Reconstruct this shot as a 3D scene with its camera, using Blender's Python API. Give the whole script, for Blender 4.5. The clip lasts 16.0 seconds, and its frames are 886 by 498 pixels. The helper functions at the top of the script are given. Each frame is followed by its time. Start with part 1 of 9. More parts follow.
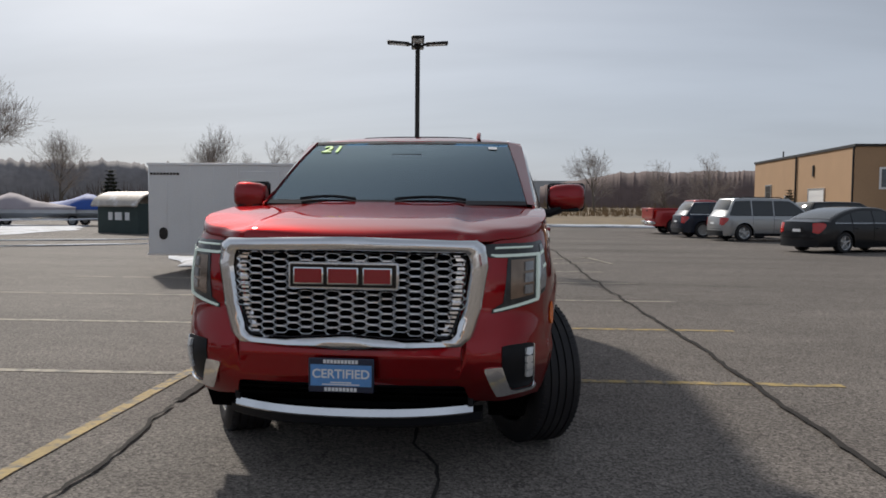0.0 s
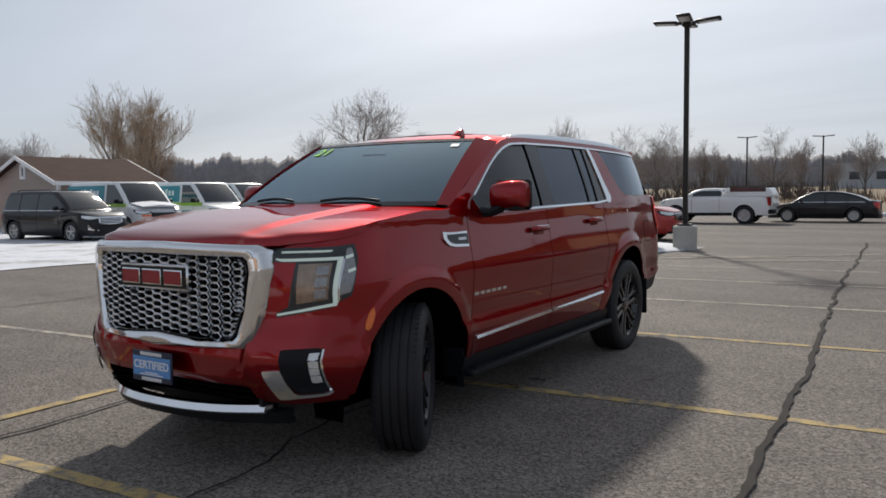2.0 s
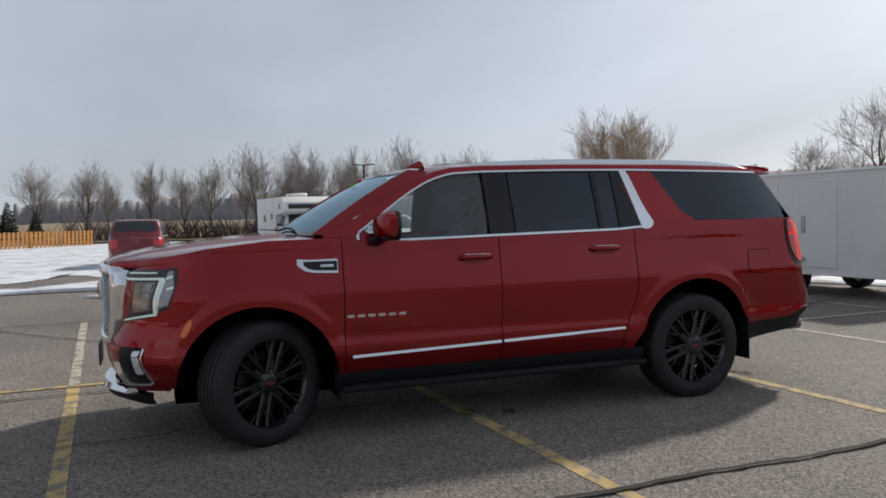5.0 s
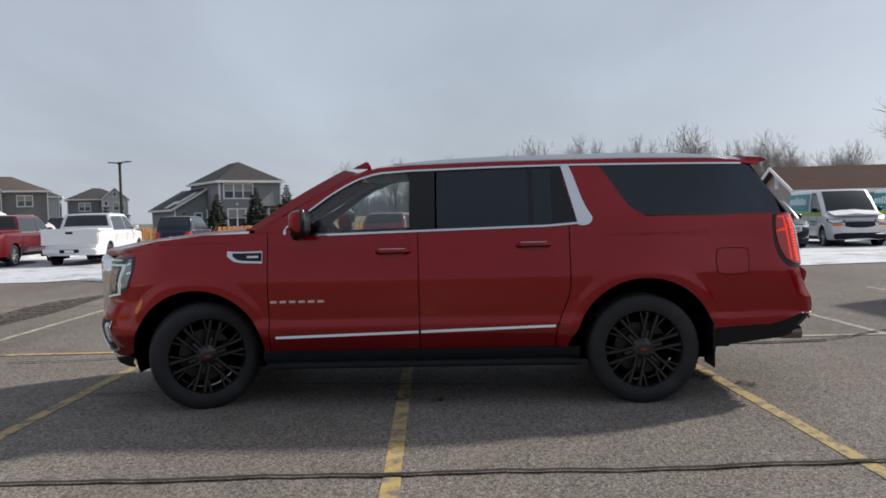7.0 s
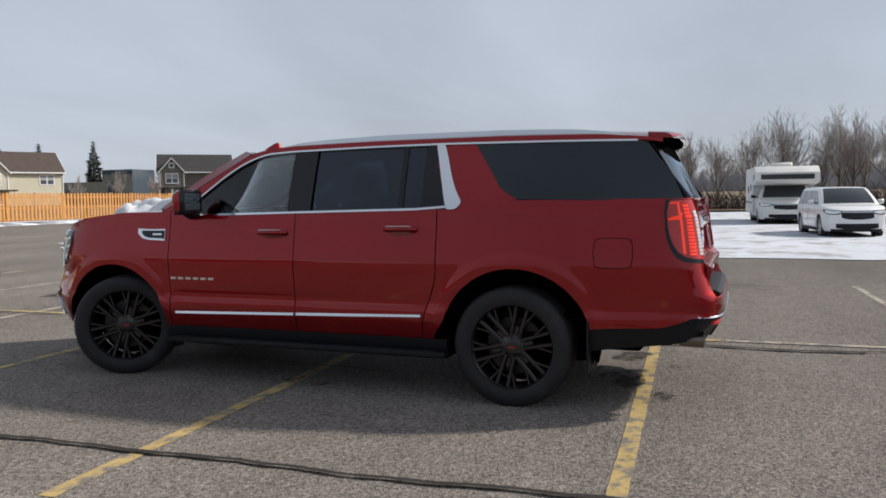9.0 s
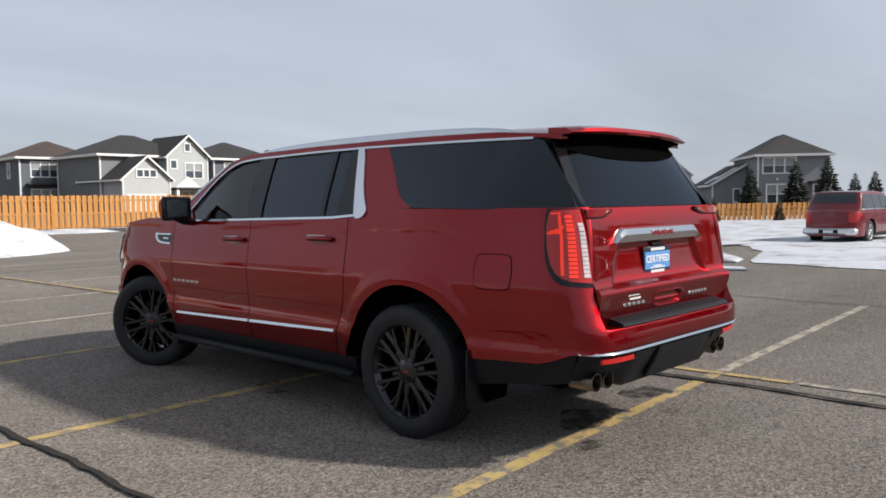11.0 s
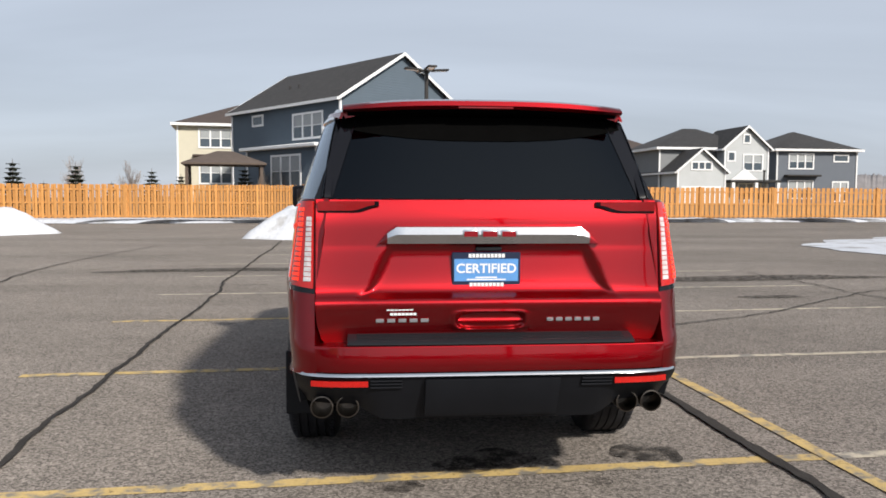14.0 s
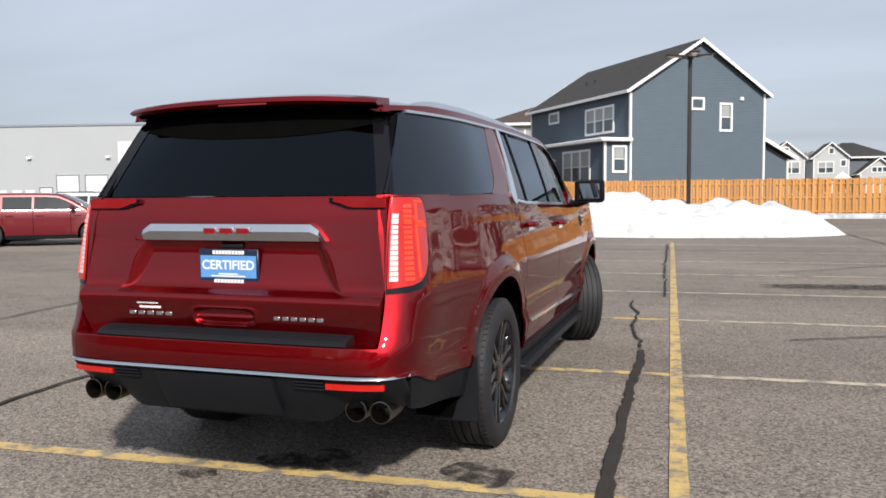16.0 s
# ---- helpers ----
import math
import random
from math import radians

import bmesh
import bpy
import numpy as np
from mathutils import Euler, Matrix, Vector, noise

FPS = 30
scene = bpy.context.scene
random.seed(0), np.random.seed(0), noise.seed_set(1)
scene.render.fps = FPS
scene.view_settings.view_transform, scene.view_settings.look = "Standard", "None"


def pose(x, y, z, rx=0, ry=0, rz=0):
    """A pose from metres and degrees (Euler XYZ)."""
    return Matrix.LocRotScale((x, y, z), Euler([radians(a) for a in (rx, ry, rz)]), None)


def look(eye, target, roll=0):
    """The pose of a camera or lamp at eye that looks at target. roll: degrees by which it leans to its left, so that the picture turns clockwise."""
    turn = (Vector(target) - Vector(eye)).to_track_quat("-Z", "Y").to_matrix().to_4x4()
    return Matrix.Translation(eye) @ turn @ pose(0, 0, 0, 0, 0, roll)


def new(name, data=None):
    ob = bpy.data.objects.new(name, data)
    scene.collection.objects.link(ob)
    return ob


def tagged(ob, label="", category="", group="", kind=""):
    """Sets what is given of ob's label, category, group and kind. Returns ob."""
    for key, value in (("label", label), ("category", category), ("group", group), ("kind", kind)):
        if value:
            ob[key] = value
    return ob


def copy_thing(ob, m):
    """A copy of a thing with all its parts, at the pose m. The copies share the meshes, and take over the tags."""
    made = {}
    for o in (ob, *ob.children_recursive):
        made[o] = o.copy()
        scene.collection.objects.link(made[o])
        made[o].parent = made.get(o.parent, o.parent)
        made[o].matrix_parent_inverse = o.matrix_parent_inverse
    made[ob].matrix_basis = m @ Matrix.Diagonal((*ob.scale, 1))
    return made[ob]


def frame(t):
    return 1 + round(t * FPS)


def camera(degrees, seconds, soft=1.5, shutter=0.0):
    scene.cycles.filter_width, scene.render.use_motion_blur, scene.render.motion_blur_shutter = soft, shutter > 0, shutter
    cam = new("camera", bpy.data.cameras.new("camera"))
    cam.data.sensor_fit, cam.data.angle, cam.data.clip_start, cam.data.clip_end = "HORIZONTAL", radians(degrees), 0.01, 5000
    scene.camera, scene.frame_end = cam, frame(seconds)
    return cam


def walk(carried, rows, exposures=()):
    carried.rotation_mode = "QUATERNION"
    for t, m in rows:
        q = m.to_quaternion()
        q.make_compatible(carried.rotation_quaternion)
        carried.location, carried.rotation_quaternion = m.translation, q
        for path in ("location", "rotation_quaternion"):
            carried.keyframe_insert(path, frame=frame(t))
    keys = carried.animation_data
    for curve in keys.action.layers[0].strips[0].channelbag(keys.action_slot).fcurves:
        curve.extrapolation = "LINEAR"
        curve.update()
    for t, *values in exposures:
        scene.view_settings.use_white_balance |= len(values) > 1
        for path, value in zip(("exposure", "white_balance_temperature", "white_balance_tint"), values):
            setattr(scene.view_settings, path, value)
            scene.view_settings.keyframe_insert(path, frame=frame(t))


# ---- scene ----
# the camera's walk round the parked car: seconds, eye, target, roll
cam = camera(58.4, 16.0, soft=1.7)
PATH = [
    (0, (0.824, -6.602, 1.400), (0.620, -4.571, 1.287), 0.5),
    (0.5, (1.534, -6.486, 1.417), (1.094, -4.492, 1.297), -0.1),
    (1, (2.203, -6.241, 1.426), (1.551, -4.308, 1.291), -0.5),
    (1.5, (2.861, -5.971, 1.465), (1.981, -4.131, 1.330), -0.9),
    (2, (3.489, -5.575, 1.468), (2.402, -3.849, 1.329), -0.6),
    (2.5, (4.135, -5.204, 1.496), (2.868, -3.604, 1.347), -0.8),
    (3, (4.686, -4.703, 1.503), (3.229, -3.276, 1.358), -1.0),
    (3.5, (5.227, -4.215, 1.519), (3.623, -2.955, 1.377), -1.0),
    (4, (5.640, -3.629, 1.508), (3.919, -2.533, 1.378), -1.1),
    (4.2, (5.804, -3.426, 1.526), (4.033, -2.411, 1.411), -1.2),
    (6.3, (7.046, -0.707, 1.484), (5.012, -0.512, 1.398), -1.3),
    (6.5, (7.139, -0.406, 1.494), (5.098, -0.305, 1.409), -1.4),
    (7, (7.129, 0.330, 1.487), (5.088, 0.254, 1.401), -1.4),
    (7.5, (7.070, 1.079, 1.474), (5.037, 0.867, 1.379), -1.4),
    (8, (6.864, 1.775, 1.437), (4.858, 1.397, 1.324), -1.2),
    (8.5, (6.676, 2.440, 1.487), (4.708, 1.906, 1.346), -0.9),
    (8.7, (6.528, 2.727, 1.478), (4.580, 2.118, 1.339), -0.8),
    (10.8, (4.668, 5.014, 1.467), (3.122, 3.681, 1.348), -1.0),
    (11, (4.430, 5.209, 1.489), (2.943, 3.811, 1.367), -0.8),
    (11.5, (3.838, 5.640, 1.513), (2.486, 4.112, 1.383), -0.6),
    (12, (3.193, 5.951, 1.486), (2.008, 4.290, 1.352), -0.3),
    (12.5, (2.556, 6.233, 1.493), (1.574, 4.446, 1.346), -0.3),
    (13, (1.907, 6.393, 1.478), (1.138, 4.504, 1.326), 0.2),
    (13.5, (1.231, 6.509, 1.476), (0.769, 4.523, 1.334), -0.1),
    (14, (0.575, 6.500, 1.455), (0.378, 4.468, 1.322), 0.2),
    (14.5, (-0.104, 6.482, 1.454), (-0.081, 4.442, 1.317), -0.2),
    (15, (-0.772, 6.383, 1.443), (-0.565, 4.354, 1.306), -0.1),
    (15.5, (-1.447, 6.272, 1.462), (-1.031, 4.275, 1.323), -0.4),
    (16, (-2.089, 6.059, 1.448), (-1.454, 4.121, 1.307), -0.5),
]
EXPOSURES = [(0, -0.1), (1.5, 0.0), (2.5, 0.13), (4, 0.16), (7, 0.23), (11, 0.28), (13.5, 0.31), (16, 0.38)]
walk(cam, [(t, look(eye, target, roll)) for t, eye, target, roll in PATH], EXPOSURES)

# ---- light: a veiled winter sun behind the car, thin grey cloud everywhere ----
SUN_DIR = Vector((-0.71, 1.18, 1.0)).normalized()


def make_world():
    world = bpy.data.worlds.new("world")
    scene.world = world
    world.use_nodes = True
    nt = world.node_tree
    nt.nodes.clear()
    N, L = nt.nodes.new, nt.links.new
    out, bg = N("ShaderNodeOutputWorld"), N("ShaderNodeBackground")
    L(bg.outputs[0], out.inputs[0])
    sky = N("ShaderNodeTexSky")
    sky.sky_type, sky.sun_disc = "NISHITA", False
    sky.sun_elevation, sky.sun_rotation = math.asin(SUN_DIR.z), math.atan2(SUN_DIR.x, SUN_DIR.y)
    dim = N("ShaderNodeVectorMath")
    dim.operation = "SCALE"
    dim.inputs[3].default_value = 0.085
    L(sky.outputs[0], dim.inputs[0])
    tc = N("ShaderNodeTexCoord")
    norm = N("ShaderNodeVectorMath")
    norm.operation = "NORMALIZE"
    L(tc.outputs["Generated"], norm.inputs[0])
    # cloud sheet, laid out on a plane overhead so that it flattens into streaks towards the horizon
    sep = N("ShaderNodeSeparateXYZ")
    L(norm.outputs[0], sep.inputs[0])
    zz = N("ShaderNodeMath")
    zz.operation = "MULTIPLY_ADD"
    L(sep.outputs[2], zz.inputs[0])
    zz.inputs[1].default_value, zz.inputs[2].default_value = 1.0, 0.16
    zmax = N("ShaderNodeMath")
    zmax.operation = "MAXIMUM"
    L(zz.outputs[0], zmax.inputs[0])
    zmax.inputs[1].default_value = 0.1
    inv = N("ShaderNodeMath")
    inv.operation = "DIVIDE"
    inv.inputs[0].default_value = 1.0
    L(zmax.outputs[0], inv.inputs[1])
    flat = N("ShaderNodeVectorMath")
    flat.operation = "SCALE"
    L(norm.outputs[0], flat.inputs[0])
    L(inv.outputs[0], flat.inputs[3])
    stretch = N("ShaderNodeMapping")
    stretch.inputs["Rotation"].default_value = (0, 0, 0.5)
    stretch.inputs["Scale"].default_value = (0.42, 1.0, 1.0)
    L(flat.outputs[0], stretch.inputs[0])
    noise_tex = N("ShaderNodeTexNoise")
    noise_tex.inputs["Scale"].default_value, noise_tex.inputs["Detail"].default_value = 0.85, 5.0
    noise_tex.inputs["Roughness"].default_value, noise_tex.inputs["Distortion"].default_value = 0.5, 0.35
    L(stretch.outputs[0], noise_tex.inputs[0])
    ramp = N("ShaderNodeMapRange")
    ramp.inputs[1].default_value, ramp.inputs[2].default_value = 0.32, 0.68
    ramp.inputs[3].default_value, ramp.inputs[4].default_value = 0.86, 1.12
    L(noise_tex.outputs[0], ramp.inputs[0])
    # the veil is brighter round the sun
    dot = N("ShaderNodeVectorMath")
    dot.operation = "DOT_PRODUCT"
    L(norm.outputs[0], dot.inputs[0])
    dot.inputs[1].default_value = Vector((-0.56, 1.25, 1.0)).normalized()
    clamp = N("ShaderNodeMath")
    clamp.operation = "MAXIMUM"
    L(dot.outputs["Value"], clamp.inputs[0])
    clamp.inputs[1].default_value = 0.0
    p1 = N("ShaderNodeMath")
    p1.operation = "POWER"
    L(clamp.outputs[0], p1.inputs[0])
    p1.inputs[1].default_value = 9.0
    glow = N("ShaderNodeMath")
    glow.operation = "MULTIPLY_ADD"
    L(p1.outputs[0], glow.inputs[0])
    glow.inputs[1].default_value, glow.inputs[2].default_value = 0.80, 0.492
    level = N("ShaderNodeMath")
    level.operation = "MULTIPLY"
    L(glow.outputs[0], level.inputs[0])
    L(ramp.outputs[0], level.inputs[1])
    tint = N("ShaderNodeMix")
    tint.data_type = "RGBA"
    L(p1.outputs[0], tint.inputs[0])
    tint.inputs[6].default_value = (0.885, 0.975, 1.13, 1)
    tint.inputs[7].default_value = (1.03, 1.0, 0.97, 1)
    # thinner, deeper sky overhead
    high = N("ShaderNodeMapRange")
    high.interpolation_type = "SMOOTHSTEP"
    high.inputs[1].default_value, high.inputs[2].default_value = 0.40, 0.95
    high.inputs[3].default_value, high.inputs[4].default_value = 1.0, 0.72
    L(sep.outputs[2], high.inputs[0])
    deep = N("ShaderNodeMath")
    deep.operation = "MULTIPLY"
    L(level.outputs[0], deep.inputs[0])
    L(high.outputs[0], deep.inputs[1])
    # and a duller sky on the side away from the sun
    away = N("ShaderNodeVectorMath")
    away.operation = "DOT_PRODUCT"
    L(norm.outputs[0], away.inputs[0])
    away.inputs[1].default_value = Vector((1.0, -0.12, 0.05)).normalized()
    dull = N("ShaderNodeMapRange")
    dull.interpolation_type = "SMOOTHSTEP"
    dull.inputs[1].default_value, dull.inputs[2].default_value = 0.70, 1.0
    dull.inputs[3].default_value, dull.inputs[4].default_value = 1.0, 0.68
    L(away.outputs["Value"], dull.inputs[0])
    level = N("ShaderNodeMath")
    level.operation = "MULTIPLY"
    L(deep.outputs[0], level.inputs[0])
    L(dull.outputs[0], level.inputs[1])
    cloud = N("ShaderNodeVectorMath")
    cloud.operation = "SCALE"
    L(tint.outputs[2], cloud.inputs[0])
    L(level.outputs[0], cloud.inputs[3])
    mix = N("ShaderNodeMix")
    mix.data_type = "RGBA"
    mix.inputs[0].default_value = 0.86
    L(dim.outputs[0], mix.inputs[6])
    L(cloud.outputs[0], mix.inputs[7])
    L(mix.outputs[2], bg.inputs[0])
    bg.inputs[1].default_value = 1.0


make_world()
sun = new("sun", bpy.data.lights.new("sun", "SUN"))
sun.data.energy, sun.data.angle, sun.data.color = 4.15, radians(3.2), (1.0, 0.93, 0.84)
sun.matrix_world = look(SUN_DIR * 60, (0, 0, 0))


# ---- materials ----
def shade(name, color=(0.5, 0.5, 0.5), rough=0.5, metal=0.0, vary=0.12, scale=6.0, fine=60.0, bump=0.0, bump_scale=80.0,
          second=None, coat=0.0, spec=0.5, coat_ior=1.45, per_object=0.0, amount=0.0, at=0.55, stain_scale=1.2, matte=False, coat_rough=0.045, edge=None):
    """A surface with its colour varied at two scales, an optional second colour in soft stains, and fine relief."""
    m = bpy.data.materials.new(name)
    m.use_nodes = True
    nt = m.node_tree
    N, L = nt.nodes.new, nt.links.new
    b = nt.nodes["Principled BSDF"]
    b.inputs["Roughness"].default_value = rough
    b.inputs["Metallic"].default_value = metal
    b.inputs["Specular IOR Level"].default_value = spec
    if edge:
        b.inputs["Specular Tint"].default_value = (*edge, 1)
    b.inputs["Coat Weight"].default_value = coat
    b.inputs["Coat Roughness"].default_value = coat_rough
    b.inputs["Coat IOR"].default_value = coat_ior
    if matte and "Diffuse Roughness" in b.inputs:
        b.inputs["Diffuse Roughness"].default_value = 0.3
    tc = N("ShaderNodeTexCoord")
    n1, n2 = N("ShaderNodeTexNoise"), N("ShaderNodeTexNoise")
    for n, s in ((n1, scale), (n2, fine)):
        n.inputs["Scale"].default_value, n.inputs["Detail"].default_value = s, 4.0
        L(tc.outputs["Object"], n.inputs[0])
    add = N("ShaderNodeMath")
    add.operation = "ADD"
    L(n1.outputs[0], add.inputs[0])
    L(n2.outputs[0], add.inputs[1])
    rng = N("ShaderNodeMapRange")
    rng.inputs[1].default_value, rng.inputs[2].default_value = 0.6, 1.4
    rng.inputs[3].default_value, rng.inputs[4].default_value = 1 - vary, 1 + vary
    L(add.outputs[0], rng.inputs[0])
    last = rng.outputs[0]
    if per_object:
        info = N("ShaderNodeObjectInfo")
        r2 = N("ShaderNodeMapRange")
        r2.inputs[3].default_value, r2.inputs[4].default_value = 1 - per_object, 1 + per_object
        L(info.outputs["Random"], r2.inputs[0])
        mul = N("ShaderNodeMath")
        mul.operation = "MULTIPLY"
        L(last, mul.inputs[0])
        L(r2.outputs[0], mul.inputs[1])
        last = mul.outputs[0]
    col = N("ShaderNodeVectorMath")
    col.operation = "SCALE"
    if second:
        n3 = N("ShaderNodeTexNoise")
        n3.inputs["Scale"].default_value, n3.inputs["Detail"].default_value = stain_scale, 6.0
        n3.inputs["Roughness"].default_value = 0.6
        L(tc.outputs["Object"], n3.inputs[0])
        r3 = N("ShaderNodeMapRange")
        r3.inputs[1].default_value, r3.inputs[2].default_value = at, at + 0.12
        r3.inputs[4].default_value = amount or 1.0
        L(n3.outputs[0], r3.inputs[0])
        mx = N("ShaderNodeMix")
        mx.data_type = "RGBA"
        L(r3.outputs[0], mx.inputs[0])
        mx.inputs[6].default_value, mx.inputs[7].default_value = (*color, 1), (*second, 1)
        L(mx.outputs[2], col.inputs[0])
    else:
        col.inputs[0].default_value = color
    L(last, col.inputs[3])
    L(col.outputs[0], b.inputs["Base Color"])
    if bump:
        n4 = N("ShaderNodeTexNoise")
        n4.inputs["Scale"].default_value, n4.inputs["Detail"].default_value = bump_scale, 5.0
        L(tc.outputs["Object"], n4.inputs[0])
        bp = N("ShaderNodeBump")
        bp.inputs["Strength"].default_value, bp.inputs["Distance"].default_value = bump, 0.02
        L(n4.outputs[0], bp.inputs["Height"])
        L(bp.outputs[0], b.inputs["Normal"])
    return m


def glass(name, tint, ior=1.45, rough=0.0, shine=(1, 1, 1)):
    """A thin pane: clear light passes tinted, the surface mirrors by Fresnel."""
    m = bpy.data.materials.new(name)
    m.use_nodes = True
    nt = m.node_tree
    nt.nodes.clear()
    N, L = nt.nodes.new, nt.links.new
    out, mix, tr, gl, fr = (N("ShaderNode" + k) for k in ("OutputMaterial", "MixShader", "BsdfTransparent", "BsdfGlossy", "Fresnel"))
    tr.inputs[0].default_value = (*tint, 1)
    gl.inputs["Color"].default_value = (*shine, 1)
    gl.inputs["Roughness"].default_value = rough
    fr.inputs[0].default_value = ior
    L(fr.outputs[0], mix.inputs[0])
    L(tr.outputs[0], mix.inputs[1])
    L(gl.outputs[0], mix.inputs[2])
    L(mix.outputs[0], out.inputs[0])
    return m


def lamp_glow(name, color, strength):
    m = bpy.data.materials.new(name)
    m.use_nodes = True
    b = m.node_tree.nodes["Principled BSDF"]
    b.inputs["Base Color"].default_value = (*color, 1)
    b.inputs["Emission Color"].default_value = (*color, 1)
    b.inputs["Emission Strength"].default_value = strength
    b.inputs["Roughness"].default_value = 0.25
    return m


RED = shade("red_metallic_paint", (0.275, 0.0010, 0.005), 0.42, 1.0, 0.05, 2.0, 900.0, coat=1.0, spec=0.02, coat_ior=1.5, coat_rough=0.035, edge=(0.30, 0.03, 0.04))
BRIGHT = shade("bright_trim", (0.92, 0.93, 0.95), 0.18, 1.0, 0.03, 5)
CHROME = shade("chrome", (0.72, 0.73, 0.75), 0.10, 1.0, 0.03, 5)
SATIN = shade("satin_chrome", (0.70, 0.72, 0.75), 0.32, 1.0, 0.05, 9)
BLACK = shade("black_plastic", (0.009, 0.010, 0.013), 0.5, 0, 0.15, 8, 300, bump=0.05, bump_scale=600, spec=0.22)
GLOSSBLACK = shade("gloss_black", (0.005, 0.005, 0.007), 0.10, 0, 0.1, 8, spec=0.42)
# near-zero black without gloss; also serves as the spoiler's shade on the glass
WELL = shade("well_liner_and_shade_black", (0.003, 0.003, 0.003), 1.0, 0, 0.2, 8, spec=0.0)
RUBBER = shade("tyre_rubber", (0.019, 0.019, 0.022), 0.62, 0, 0.25, 7, 120, bump=0.12, bump_scale=160, second=(0.036, 0.034, 0.033), amount=0.5, stain_scale=5, spec=0.32)
RIMBLACK = shade("black_alloy", (0.006, 0.006, 0.008), 0.2, 0, 0.1, 8, coat=0.7, spec=0.35)
DISC = shade("brake_disc", (0.06, 0.055, 0.055), 0.5, 1.0, 0.15, 20)
CLEAR = glass("clear_car_glass", (0.92, 0.96, 0.96), 1.5)
PRIVACY = glass("privacy_glass", (0.13, 0.16, 0.21), 1.62, shine=(0.82, 0.90, 1.0))
REARGLASS = glass("dark_rear_glass", (0.035, 0.045, 0.06), 1.42, shine=(0.74, 0.86, 1.0))
SHIELD = glass("windscreen_glass", (0.80, 0.88, 0.89), 2.6, shine=(0.66, 0.86, 1.0))
REDLENS = shade("red_lamp_lens", (0.46, 0.010, 0.007), 0.12, 0, 0.18, 14, 90, coat=0.8)
DARKRED = shade("dark_red_lens", (0.22, 0.008, 0.010), 0.12, 0, 0.1, 14, coat=0.8)
AMBER = shade("amber_lens", (0.75, 0.15, 0.01), 0.2, 0, 0.1, 20, coat=0.5)
LAMPWHITE = shade("reflector_white", (0.72, 0.74, 0.75), 0.2, 0.4, 0.15, 30)
TAILCLEAR = shade("clear_tail_strip", (0.72, 0.67, 0.67), 0.2, 0.3, 0.3, 40)
LAMPSHELL = shade("smoked_lamp_shell", (0.030, 0.033, 0.036), 0.14, 0.0, 0.3, 25)
MIRROR = shade("mirror_silver", (0.42, 0.44, 0.46), 0.03, 1.0, 0.02, 5)
LAMPBOWL = shade("silvered_lamp_bowl", (0.26, 0.20, 0.16), 0.2, 0.8, 0.3, 18)
LAMPGREY = shade("grey_reflector", (0.30, 0.31, 0.32), 0.25, 0.5, 0.2, 30)
DRL = lamp_glow("running_light", (0.55, 0.65, 0.61), 0.20)
TAILGLOW = lamp_glow("tail_light", (1.0, 0.05, 0.02), 0.35)
CABIN = shade("cabin_leather", (0.035, 0.033, 0.033), 0.55, 0, 0.2, 8)
CABINLIGHT = shade("cabin_headliner", (0.30, 0.29, 0.28), 0.8, 0, 0.1, 8)
PLATEBLUE = shade("plate_blue", (0.10, 0.28, 0.60), 0.4, 0, 0.08, 8)
PLATEDARK = shade("plate_frame_dark", (0.012, 0.02, 0.05), 0.35, 0, 0.1, 8)
WHITEPRINT = shade("white_print", (0.75, 0.76, 0.78), 0.5, 0, 0.03, 8)
EMBLEMRED = shade("emblem_red", (0.26, 0.010, 0.016), 0.2, 0.2, 0.05, 8, coat=0.6)
EXHAUST = shade("exhaust_steel", (0.17, 0.15, 0.13), 0.3, 1.0, 0.2, 12)
LIMEPRINT = shade("lime_print", (0.35, 0.75, 0.06), 0.5, 0, 0.05, 8)
TEALGREY = shade("badge_blue_grey", (0.05, 0.09, 0.13), 0.3, 0, 0.05, 8)

